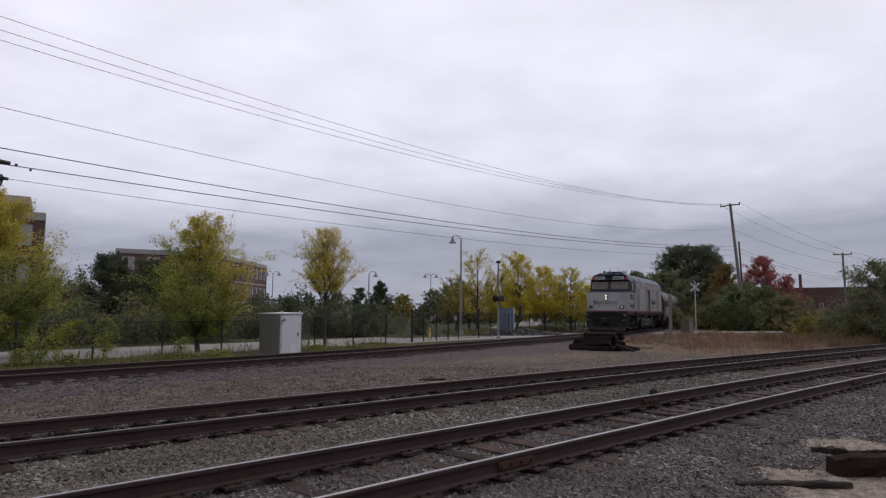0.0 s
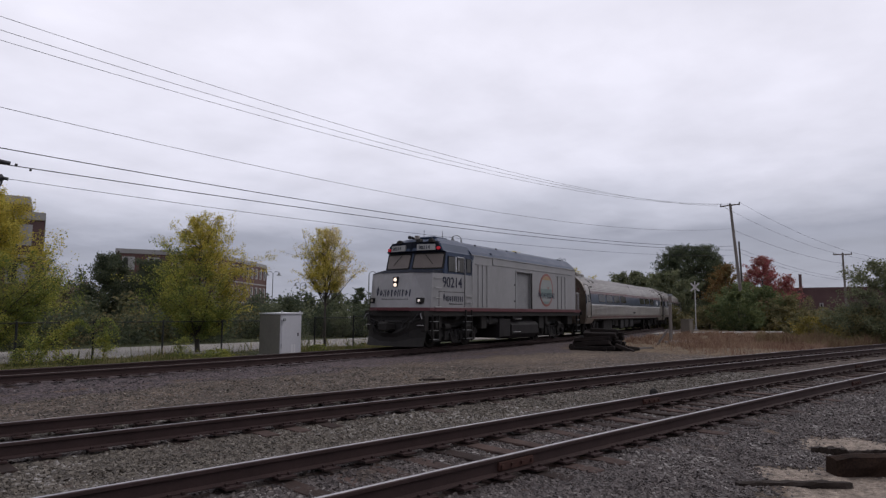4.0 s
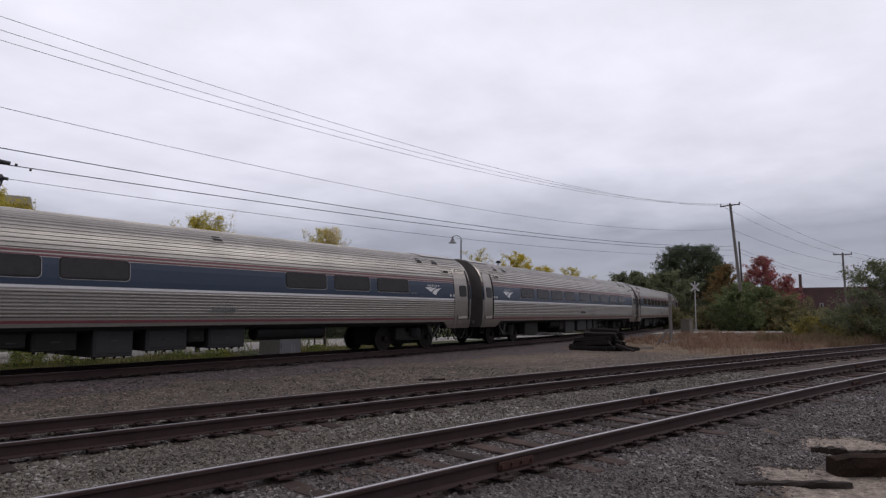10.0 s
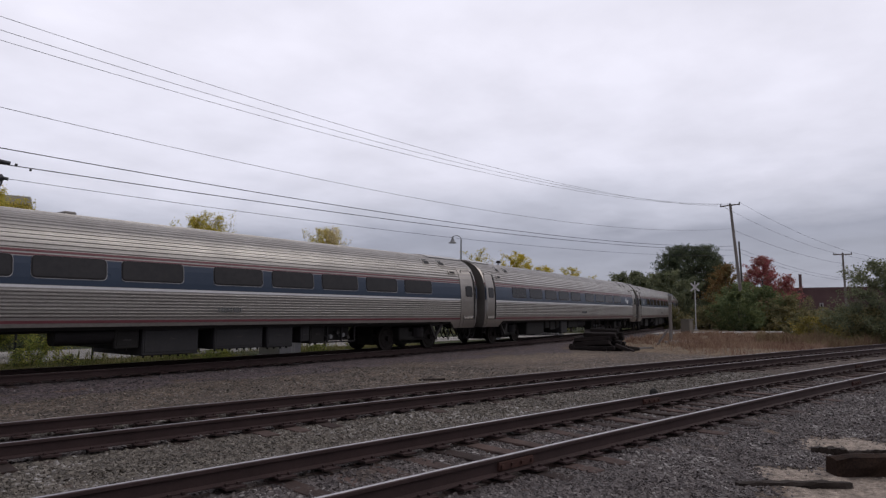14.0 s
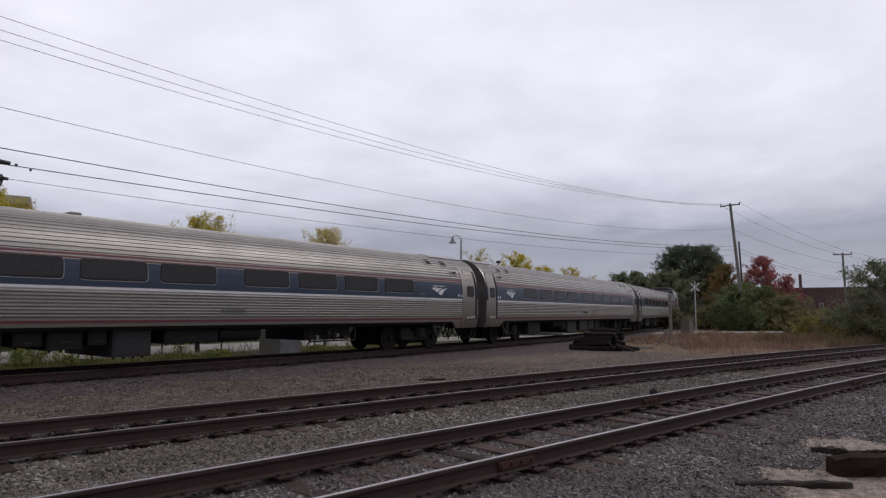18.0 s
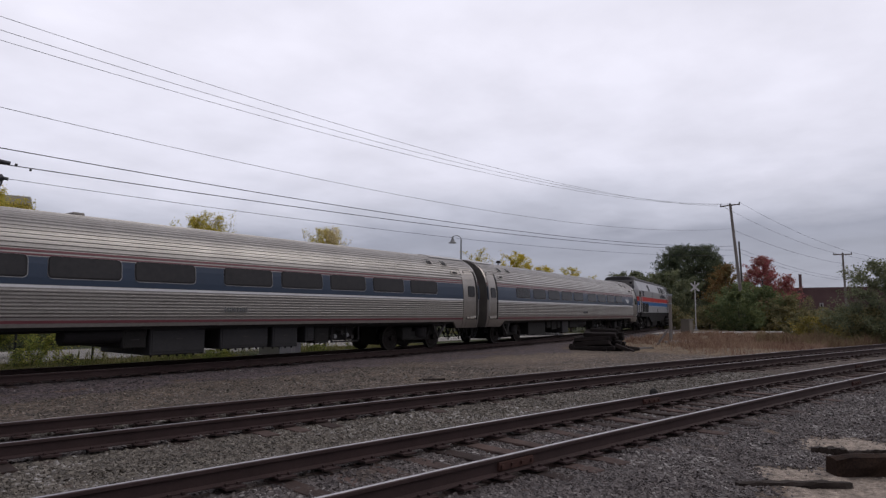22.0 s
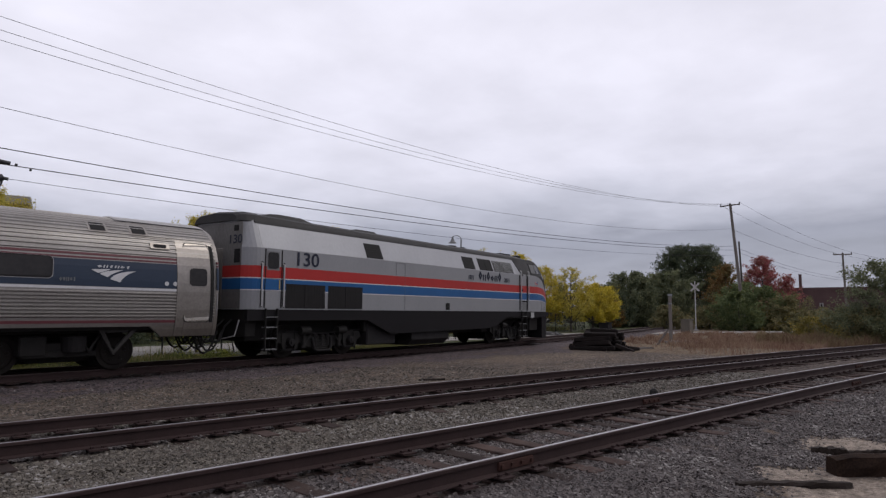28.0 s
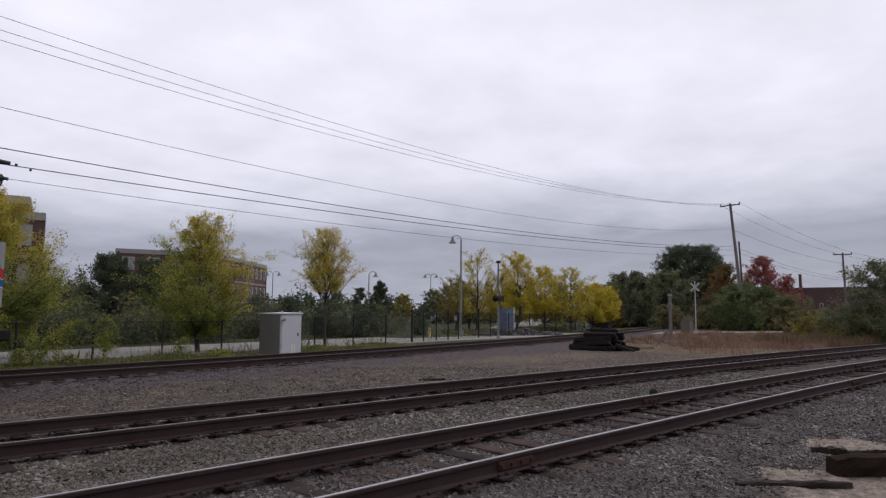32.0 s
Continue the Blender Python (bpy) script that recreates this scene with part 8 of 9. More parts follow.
def ballast_stones():
    """Loose angular stones where the camera stands nearest."""
    rng = np.random.default_rng(31)
    n = 300000
    ang = rng.uniform(radians(2), radians(77), n)
    d = 4.6 + 16.5 * rng.uniform(0, 1, n) ** 1.35
    x, y = d * np.cos(ang), d * np.sin(ang)
    c1 = y - (9.479 - 0.11353 * x - 0.0011405 * x * x)
    d1 = np.abs(c1)
    d2 = np.abs(y - (5.273 - 0.09834 * x - 0.0012596 * x * x))
    d0 = np.abs(y - np.interp(x, LINE_X, LINE_Y))
    near_rail = (np.abs(d1 - 0.7525) < 0.09) | (np.abs(d2 - 0.7525) < 0.09) | (d0 < 0.85)
    cover = np.maximum.reduce([1 - smooth(1.7, 2.7, d1), 1 - smooth(2.1, 3.3, d2)])
    yard = 0.19 * smooth(2.2, 3.0, d1) * smooth(2.4, 3.4, d2) * (c1 > 0)
    cover = np.maximum(cover, yard)
    between = 0.72 + 0.5 * np.sin(x * 1.9 + y) * np.sin(y * 2.7 - x * 0.6)
    cover = np.where((d1 < 0.66) | (d2 < 0.66), cover * between, cover)
    # few stones lie on the ties
    for near, dist, share in ((True, d2, 0.72), (False, d1, 0.72)):
        tx = np.sort(np.array([p[0] for p in TIE_SPOTS if p[2] == near]))
        k = np.clip(np.searchsorted(tx, x), 1, len(tx) - 1)
        gap = np.minimum(np.abs(x - tx[k]), np.abs(x - tx[k - 1]))
        nearest = np.where(np.abs(x - tx[k]) < np.abs(x - tx[k - 1]), k, k - 1)
        bared = np.clip(share + rng.uniform(-0.1, 0.75, len(tx))[nearest] + 0.3 * np.sin(y * 7 + nearest), 0.05, 1)
        cover = np.where((gap < 0.13) & (dist < 1.32), cover * bared, cover)
    sand = np.maximum.reduce([1 - smooth(0.55, 1.05, np.hypot((x - a) / rx, (y - b) / ry)) for a, b, rx, ry in SAND])
    keep = (rng.uniform(0, 1, n) < cover * (1 - 0.95 * sand)) & ~near_rail
    # beyond and before the middle track the stone is tan, beside the main line purple-grey
    wave = 0.4 * np.sin(x * 1.1 + 0.5 * y) + 0.3 * np.sin(x * 2.7 - y) + rng.normal(0, 0.25, n)
    tone = np.where((c1 > 0.8) | ((c1 < -0.8) & (d2 > 1.35 + 0.6 * wave)), 1, 0)
    tone = np.where(y < near_y(x), 0, tone)
    tone = np.where(d0 < 2.7 + 0.5 * wave, 2, tone)[keep]
    x, y, d, sand = x[keep], y[keep], d[keep], sand[keep]
    n = len(x)
    r = rng.uniform(0.011, 0.029, n) * (0.9 + 0.016 * d) * (1 - 0.5 * sand) * np.where(yard[keep] > 0.15, 0.62, 1.0)
    # six corners, pushed about, make a broken stone
    corner = np.array([(1, 0, 0), (0, 1, 0), (-1, 0, 0), (0, -1, 0), (0, 0, 1), (0, 0, -1)], float) * 1.25
    v = corner[None] + rng.normal(0, 0.30, (n, 6, 3))
    v *= r[:, None, None] * rng.uniform(0.65, 1.3, (n, 1, 3))
    q = rng.normal(0, 1, (n, 4))
    q /= np.linalg.norm(q, axis=1)[:, None]
    w_, a, b, c = q.T
    R = np.stack([1 - 2 * (b * b + c * c), 2 * (a * b - c * w_), 2 * (a * c + b * w_), 2 * (a * b + c * w_), 1 - 2 * (a * a + c * c), 2 * (b * c - a * w_),
                  2 * (a * c - b * w_), 2 * (b * c + a * w_), 1 - 2 * (a * a + b * b)], 1).reshape(n, 3, 3)
    v = np.einsum("nij,nkj->nki", R, v)
    v[:, :, 2] *= 0.72
    z = ground_z(x, y) + r * 0.12 + rng.uniform(0, 0.006, n)
    v += np.stack([x, y, z], 1)[:, None, :]
    faces = np.array([(0, 1, 4), (1, 2, 4), (2, 3, 4), (3, 0, 4), (1, 0, 5), (2, 1, 5), (3, 2, 5), (0, 3, 5)])
    for q, (material, label) in enumerate(((M_STONE, "loose grey and brown ballast stones"), (M_STONE_TAN, "loose tan ballast stones round the middle track"), (M_STONE_PURPLE, "loose purple-grey ballast stones"))):
        w = v[tone == q]
        k = len(w)
        f = (np.arange(k)[:, None, None] * 6 + faces[None]).reshape(-1, 3)
        me = bpy.data.meshes.new("ballast_stones")
        me.vertices.add(k * 6)
        me.vertices.foreach_set("co", w.ravel())
        me.loops.add(len(f) * 3)
        me.loops.foreach_set("vertex_index", f.ravel())
        me.polygons.add(len(f))
        me.polygons.foreach_set("loop_start", np.arange(len(f)) * 3)
        me.update(calc_edges=True)
        me.shade_flat()
        me.materials.append(material)
        tagged(new("ballast_stones", me), label, "ballast", kind="stuff")


ballast_stones()


# ---- fence along the road ----
def fence():
    f = thing("chain_link_fence", "black chain-link fence along the road", "fence")
    spots = [(s, 1.05, 0.036) for s in (-3.0, -0.3, 2.3, 4.9, 7.54, 9.98, 12.58, 15.22, 17.9, 20.48, 23.24, 25.94)]
    spots += [(28.4, 1.52, 0.06), (29.6, 1.42, 0.034), (31.0, 1.42, 0.034), (32.4, 1.58, 0.045), (33.7, 1.40, 0.034), (36.5, 1.62, 0.05), (38.3, 1.40, 0.034), (41.4, 1.35, 0.034), (45.6, 1.35, 0.034), (49.2, 1.35, 0.034), (52.0, 1.35, 0.034), (54.8, 1.35, 0.034), (58.4, 1.35, 0.034), (62.0, 1.35, 0.034)]
    tops = []
    for s, top, r in spots:
        p, th = on_line(s, 6.0)
        top += max(0, (s - 15) * 0.022) if s < 27 else 0
        bm = tube(bmesh.new(), (p.x, p.y, GROUND - 0.05), (p.x, p.y, top), r, r, 8)
        post = part("post", bm, M_FENCE, f, "black steel post")
        part("post_cap", tube(bmesh.new(), (p.x, p.y, top), (p.x, p.y, top + 0.03), r * 1.25, r * 0.5, 8), M_FENCE, post)
        tops.append((p, top))
    for (p, t0), (q, t1) in zip(tops, tops[1:]):
        a, b = Vector((p.x, p.y, min(t0, t1) - 0.03)), Vector((q.x, q.y, min(t0, t1) - 0.03))
        part("top_rail", tube(bmesh.new(), a, b, 0.018, 0.018, 6), M_FENCE, f)
        # woven wire, joined as one sheet a bay
        L = (b - a).length
        H = a.z - GROUND - 0.05
        d = (b - a).normalized()
        n = Vector((-d.y, d.x, 0)) * 0.003
        vs, fs = [], []
        step = 0.08
        k = -H
        while k < L:
            for sgn in (1, -1):
                x0, z0, x1, z1 = k, 0.0, k + H, H
                if x0 < 0:
                    z0, x0 = z0 - x0, 0.0
                if x1 > L:
                    z1, x1 = z1 - (x1 - L), L
                if x1 > x0:
                    if sgn < 0:
                        x0, x1 = L - x0, L - x1
                    c0, c1 = a + d * x0, a + d * x1
                    i = len(vs)
                    w = 0.0022
                    for c, z in ((c0, z0), (c1, z1)):
                        zz = GROUND + 0.05 + z
                        vs += [(c.x + n.x, c.y + n.y, zz - w), (c.x - n.x, c.y - n.y, zz + w)]
                    fs.append((i, i + 2, i + 3, i + 1))
            k += step
        tagged(raw("wire_mesh", vs, fs, M_FENCE, f, "black woven wire"), kind="stuff")
    return f


fence()


# ---- signal cabinet and crossing gear ----
def signal_cabinet():
    c = thing("signal_cabinet", "pale aluminium signal cabinet beside the main line", "cabinet", pose(15.45, 20.91, 0) @ Matrix.Rotation(radians(-2), 4, "Z"))
    part("plinth", boxed(-0.06, 1.02, -0.06, 1.46, -0.40, -0.27), M_CONC, c, "concrete plinth")
    part("body", boxed(0.0, 0.98, 0.0, 1.40, -0.27, 1.32, 0.012), M_CABINET, c, "plain pale metal case")
    bm = bmesh.new()
    loft(bm, [[(-0.04, -0.05, 1.325), (1.0, -0.05, 1.325), (1.0, 1.45, 1.325), (-0.04, 1.45, 1.325)], [(-0.04, -0.05, 1.37), (1.0, -0.05, 1.40), (1.0, 1.45, 1.40), (-0.04, 1.45, 1.37)]])
    part("lid", bm, M_CABINET, c, "slightly sloping lid")
    d = part("door", boxed(0.05, 0.92, -0.022, -0.002, -0.20, 1.27, 0.006), M_CABINET, c, "locked front door")
    part("hinge", tube(bmesh.new(), (0.04, -0.03, 0.9), (0.04, -0.03, 1.1), 0.015, 0.015, 8), M_GALV, d)
    part("hinge", tube(bmesh.new(), (0.04, -0.03, 0.0), (0.04, -0.03, 0.2), 0.015, 0.015, 8), M_GALV, d)
    part("handle", boxed(0.78, 0.82, -0.06, -0.02, 0.48, 0.60, 0.008), M_UNDER_GREY, d, "dark handle")
    part("lamp", tube(bmesh.new(), (0.14, -0.10, 1.12), (0.14, -0.02, 1.12), 0.05, 0.06, 12), M_GALV, d)
    for x in (0.50, 0.62):
        part("label_strip", boxed(x, x + 0.075, -0.027, -0.023, -0.22, 0.16), M_WHITE_BRIGHT, d, "white strip")
    # the left face gets a much darker colour than the front
    part("side_door", boxed(-0.022, -0.002, 0.006, 1.394, -0.265, 1.315, 0.006), M_CAB_SIDE, c, "olive-grey side panel, darker than the front")
    for x in (0.04, 0.88):
        part("lifting_eye", boxed(x, x + 0.05, 0.0, 0.03, 1.36, 1.46), M_CABINET, c)
    return c


signal_cabinet()


def crossing_signal(x, y, turn, top, label, lights=True, bell=True):
    s = thing("crossing_signal", label, "crossing signal", pose(x, y, GROUND) @ Matrix.Rotation(radians(turn), 4, "Z"))
    H = top - GROUND
    part("footing", boxed(-0.25, 0.25, -0.25, 0.25, -0.1, 0.12, 0.03), M_CONC, s)
    part("base", tube(bmesh.new(), (0, 0, 0.12), (0, 0, 0.45), 0.13, 0.08, 12), M_GALV, s)
    part("mast", tube(bmesh.new(), (0, 0, 0.4), (0, 0, H), 0.055, 0.05, 12), M_PALE_BOARD if not lights else M_GALV, s, "grey steel mast")
    for k in (-1, 1):
        bm = bmesh.new()
        w = 0.56 if lights else 0.40
        p, q = Vector((0.08, -w, -w * k)), Vector((0.08, w, w * k))
        d = (q - p).normalized()
        n = Vector((0, -d.z, d.y)) * (0.115 if lights else 0.085)
        o = Vector((0.012 * k, 0, H - 1.05 if lights else H - 0.62))
        loft(bm, [[p + n + o, q + n + o, q - n + o, p - n + o], [v + Vector((0.01, 0, 0)) for v in (p + n + o, q + n + o, q - n + o, p - n + o)]])
        part("crossbuck_board", bm, M_PALE_BOARD, s, "faded white crossed board")
    if bell:
        part("bell", tube(bmesh.new(), (0, 0, H), (0, 0, H + 0.14), 0.17, 0.10, 14), M_UNDER_GREY, s, "round warning bell")
    if lights:
        z = 2.55
        part("light_arm", boxed(-0.05, 0.05, -0.32, 0.32, z - 0.04, z + 0.04), M_UNDER, s)
        for k in (-1, 1):
            l = part("flasher", tube(bmesh.new(), (-0.14, k * 0.21, z), (0.10, k * 0.21, z), 0.12, 0.16, 16), M_UNDER, s, "unlit black flasher")
            part("background_disc", tube(bmesh.new(), (0.08, k * 0.21, z), (0.10, k * 0.21, z), 0.20, 0.20, 20), M_UNDER, l)
            part("hood", tube(bmesh.new(), (0.10, k * 0.21, z + 0.02), (0.19, k * 0.21, z + 0.02), 0.17, 0.18, 14, caps=False), M_UNDER, l)
            part("rear_flasher", tube(bmesh.new(), (-0.21, k * 0.21, z), (-0.14, k * 0.21, z), 0.20, 0.14, 16), M_UNDER, l)
    return s


crossing_signal(31.65, 21.95, 99, 4.35, "grey crossing signal with crossbuck, bell and dark flashers")
crossing_signal(67.8, 22.6, 200, 4.75, "white crossbuck on a slim grey mast", lights=False, bell=False)


def post_with_cap():
    p = thing("steel_post", "weathered grey post with a flat cap", "post", pose(39.0, 14.5, GROUND))
    part("footing", boxed(-0.35, 0.35, -0.3, 0.3, -0.1, 0.12, 0.03), M_DIRTY, p, "weathered concrete footing")
    part("shaft", tube(bmesh.new(), (0, 0, 0.1), (0, 0, 2.80), 0.105, 0.095, 14), M_WOOD_POLE, p, "weathered grey shaft")
    part("cap", tube(bmesh.new(), (0, 0, 2.80), (0, 0, 2.92), 0.14, 0.12, 14), M_GALV, p)
    part("collar", tube(bmesh.new(), (0, 0, 2.30), (0, 0, 2.38), 0.12, 0.12, 14), M_GALV, p)
    return p


post_with_cap()
b_ = thing("relay_box", "weathered tan relay box beside the crossing", "cabinet", pose(55.1, 19.1, GROUND))
part("body", boxed(-0.45, 0.45, -0.35, 0.35, 0.0, 1.22, 0.03), M_TAN_BOX, b_, "tan sheet-metal case")
part("lid", boxed(-0.5, 0.5, -0.4, 0.4, 1.22, 1.28, 0.01), M_TAN_BOX, b_)
part("door", boxed(-0.575, -0.555, -0.32, 0.32, 0.1, 1.1), M_TAN_BOX, b_)
b_ = thing("blue_case", "faded blue equipment case behind the fence", "cabinet", pose(44.6, 30.2, GROUND))
part("body", boxed(-0.5, 0.5, -0.4, 0.4, 0.0, 2.0, 0.03), M_BLUE_BOX, b_, "faded blue case")
part("lid", boxed(-0.55, 0.55, -0.45, 0.45, 2.0, 2.06, 0.01), M_BLUE_BOX, b_)
part("pale_post", boxed(0.52, 0.64, -0.44, -0.32, 0.0, 2.1), M_CABINET, b_)


# ---- heaps of old ties, scrap wood ----
def tie_heap():
    """Old ties stacked close, their ends uneven, the front ones slid to one side."""
    rnd = random.Random(5)
    h = thing("tie_pile", "stack of black creosoted railway ties", "tie pile", pose(28.9, 14.15, GROUND) @ Matrix.Rotation(radians(-86), 4, "Z"))
    for level, count, shift in ((0, 6, 0.0), (1, 6, 0.02), (2, 5, 0.06), (3, 4, 0.10)):
        for i in range(count):
            L = rnd.uniform(1.85, 2.2) * (1 - 0.07 * level)
            y = (i - (count - 1) / 2) * 0.25
            slid = -0.45 * max(0.0, 1 - i / 2.0) * (1 - level / 3)
            bm = box(bmesh.new(), -L / 2, L / 2, -0.118, 0.118, 0.0, 0.205, 0.03)
            for v in bm.verts:
                v.co += Vector((rnd.gauss(0, 0.02), rnd.gauss(0, 0.012), rnd.gauss(0, 0.012)))
            t = part("old_tie", bm, M_TIE_OLD, h)
            t.matrix_basis = pose(shift + slid + rnd.uniform(-0.14, 0.14), y + rnd.uniform(-0.02, 0.02), 0.205 * level + rnd.uniform(0, 0.03), rnd.uniform(-22, 22), rnd.uniform(-5, 5), rnd.uniform(-13, 13))
    for x, y, z, L, ry, rz in ((0.25, -0.15, 0.83, 1.3, 3, 12), (-0.05, 0.22, 0.82, 1.6, -2, -9), (0.05, -0.84, 0.02, 1.9, -3, 9), (1.28, -0.35, 0.04, 0.9, 20, 8), (1.45, 0.35, 0.02, 0.7, 6, 65)):
        bm = box(bmesh.new(), -L / 2, L / 2, -0.11, 0.11, 0.0, 0.18, 0.025)
        t = part("old_tie", bm, M_TIE_OLD, h)
        t.matrix_basis = pose(x, y, z, 0, ry, rz)
    return h

tie_heap()


def old_timber(x, y, L, w, hgt, turn, label, seed, z=0.0, mat_=None, name="old_timber"):
    """A weathered beam with split and rounded ends."""
    rnd = random.Random(seed)
    bm = bmesh.new()
    rings = []
    n = 14
    for i in range(n):
        u = i / (n - 1)
        e = 1.0 - 0.14 * (abs(u - 0.5) * 2) ** 6
        o = rnd.gauss(0, 0.008)
        rings.append([((u - 0.5) * L, (a * w / 2) * e + o + rnd.gauss(0, 0.008), hgt * (b if b else 0.0) * e + rnd.gauss(0, 0.006)) for a, b in ((-1, 0.03), (-1.02, 0.5), (-0.93, 0.97), (0, 1.02), (0.93, 0.97), (1.02, 0.5), (1, 0.03))])
    loft(bm, rings)
    ob = part(name, bm, mat_ or M_TIE_OLD, None)
    ob.matrix_basis = pose(x, y, float(ground_z(x, y)) + z - 0.01, 0, 0, turn)
    return tagged(ob, label, "timber")


old_timber(9.33, 0.46, 2.5, 0.24, 0.23, -49, "dark rotting railway tie lying on sandy ground", 41, mat_=M_TIMBER)
old_timber(7.66, 1.60, 1.2, 0.10, 0.065, -49, "split grey plank lying on the ballast", 42, mat_=M_DRIFT, name="split_plank")
old_timber(9.75, 1.62, 0.40, 0.12, 0.09, -70, "broken wedge of dark wood on the sand", 44, mat_=M_DRIFT, name="broken_wood")
old_timber(10.0, 1.28, 0.70, 0.05, 0.04, -42, "thin splinter of wood on the sand", 45, 0.02, M_DRIFT, "splinter")
old_timber(13.2, 9.4 + 2.0, 1.0, 0.05, 0.04, 30, "thin dead branch lying on the ballast", 46, 0.0, M_DRIFT, "dead_branch")
old_timber(13.0, 11.1, 0.7, 0.06, 0.05, -35, "forked dead branch lying on the ballast", 47, 0.0, M_DRIFT, "dead_branch")
old_timber(31.3, 13.0, 1.1, 0.14, 0.10, -30, "weathered offcut of a tie beside the heap", 48, mat_=M_WOOD_POLE)
old_timber(36.5, 14.2, 1.9, 0.14, 0.12, -60, "grey board leaning in the dry grass", 49, 0.1, M_WOOD_POLE, "leaning_board").rotation_euler[1] = radians(-55)
old_timber(38.2, 13.6, 1.7, 0.4, 0.18, -70, "low concrete slab in the dry grass", 50, 0.0, M_DIRTY, "concrete_slab")
ob_ = part("iron_lump", loft(bmesh.new(), [[(0.07 * math.cos(a) * k, 0.09 * math.sin(a) * k, z) for a in [i * math.pi / 4 for i in range(8)]] for z, k in ((0, 0.8), (0.06, 1.1), (0.13, 0.9), (0.17, 0.4))]), M_UNDER, None)
ob_.matrix_basis = pose(13.1, 5.25, -0.22)
tagged(ob_, "small black iron lump beside the rail", "scrap iron")


# ---- poles, wires and lamps ----
def utility_pole(name, label, foot, head, arms, radius=0.15, material=None, category="utility pole"):
    p = thing(name, label, category)
    material = material or M_WOOD_POLE
    part("pole", tube(bmesh.new(), foot, head, radius, radius * 0.68, 12), material, p, "weathered round wooden pole")
    for a, b, th in arms:
        arm = part("crossarm", tube(bmesh.new(), a, b, th, th, 6), M_WOOD_POLE, p, "wooden crossarm")
        a, b = Vector(a), Vector(b)
        for f in (0.04, 0.5, 0.96):
            c = a.lerp(b, f)
            part("insulator", tube(bmesh.new(), c, c + Vector((0, 0, 0.26)), 0.07, 0.05, 8), M_GALV, arm)
    return p


PX, PY = 72.25, 20.13
utility_pole("utility_pole", "tall leaning wooden pole with one crossarm", (72.5, 19.15, GROUND), (PX, PY, 13.1), (((71.97, 21.09, 12.86), (72.52, 19.2, 13.02), 0.07),), 0.19)
utility_pole("utility_pole", "thin dark wooden stub pole", (79.3, 20.9, GROUND), (79.2, 21.25, 9.75), (), 0.13, M_DARK_POLE)
utility_pole("utility_pole", "distant wooden pole with a level crossarm", (104.05, 14.3, GROUND), (104.0, 14.48, 9.9), (((103.87, 15.6, 9.70), (104.12, 13.36, 9.68), 0.08),), 0.17)
LP = (4.6, 23.7)
utility_pole("utility_pole", "wooden pole carrying the wires beside the road", (LP[0], LP[1], GROUND), (LP[0], LP[1], 11.1), (((4.45, 22.9, 10.6), (4.75, 24.5, 10.6), 0.06),), 0.15)


def wire(label, a, b, sag, r, material, name="overhead_wire", n=40):
    a, b = Vector(a), Vector(b)
    bm = bmesh.new()
    pts = [a.lerp(b, i / n) + Vector((0, 0, -4 * sag * (i / n) * (1 - i / n))) for i in range(n + 1)]
    d = (b - a).normalized()
    s = Vector((-d.y, d.x, 0)).normalized()
    rings = [[p + s * r * math.cos(t) + Vector((0, 0, r * math.sin(t))) for t in (0, 2.094, 4.189)] for p in pts]
    loft(bm, rings)
    return tagged(part(name, bm, material, None), label, "wire", group="overhead wires")


for a, b, sag, m, r in (((4.45, 22.95, 10.55), (72.0, 20.98, 12.92), 1.45, M_WIRE_GREY, 0.011), ((4.6, 23.3, 10.24), (72.23, 20.18, 13.11), 1.60, M_WIRE_GREY, 0.011), ((4.7, 23.4, 9.95), (72.48, 19.28, 13.05), 1.70, M_WIRE_GREY, 0.011),
                        ((4.6, 23.4, 7.83), (72.26, 20.1, 10.44), 1.52, M_WIRE_GREY, 0.011)):
    wire("thin grey bare wire between the wooden poles", a, b, sag, r, m)
for a, b, sag, r in (((4.6, 23.4, 6.50), (72.28, 20.0, 8.56), 0.94, 0.018), ((4.6, 23.4, 5.97), (72.28, 20.02, 8.14), 0.69, 0.018), ((4.6, 23.4, 5.55), (72.28, 20.03, 7.6), 0.81, 0.010)):
    wire("black insulated cable between the wooden poles", a, b, sag, r, M_WIRE)
for a, b in (((71.97, 21.09, 13.05), (103.87, 15.5, 9.95)), ((72.5, 19.25, 13.2), (104.12, 13.4, 9.95)), ((72.3, 20.1, 10.4), (104.0, 14.4, 8.4)), ((72.3, 20.0, 8.56), (104.0, 14.4, 6.4)), ((72.3, 20.0, 8.14), (104.0, 14.4, 6.1))):
    wire("thin dark wire running on to the distant pole", a, b, 0.5, 0.016, M_WIRE)
for a, b in (((103.87, 15.5, 9.95), (160, -2, 9)), ((104.12, 13.4, 9.95), (160, -4, 9))):
    wire("thin dark wire leaving the distant pole", a, b, 0.7, 0.016, M_WIRE)
f_ = thing("cable_clamp", "black dead-end clamp on the cable", "cable fitting")
part("sleeve", tube(bmesh.new(), (6.2, 23.19, 6.03), (6.72, 23.08, 5.97), 0.075, 0.065, 8), M_PLASTIC, f_)
part("weight", tube(bmesh.new(), (6.83, 23.05, 5.95), (6.9, 23.04, 5.94), 0.05, 0.05, 8), M_PLASTIC, f_)
part("weight", tube(bmesh.new(), (7.22, 22.98, 5.86), (7.28, 22.97, 5.85), 0.05, 0.05, 8), M_PLASTIC, f_)
f_ = thing("cable_loop", "blue-black cable loop hanging from a clamp", "cable fitting")
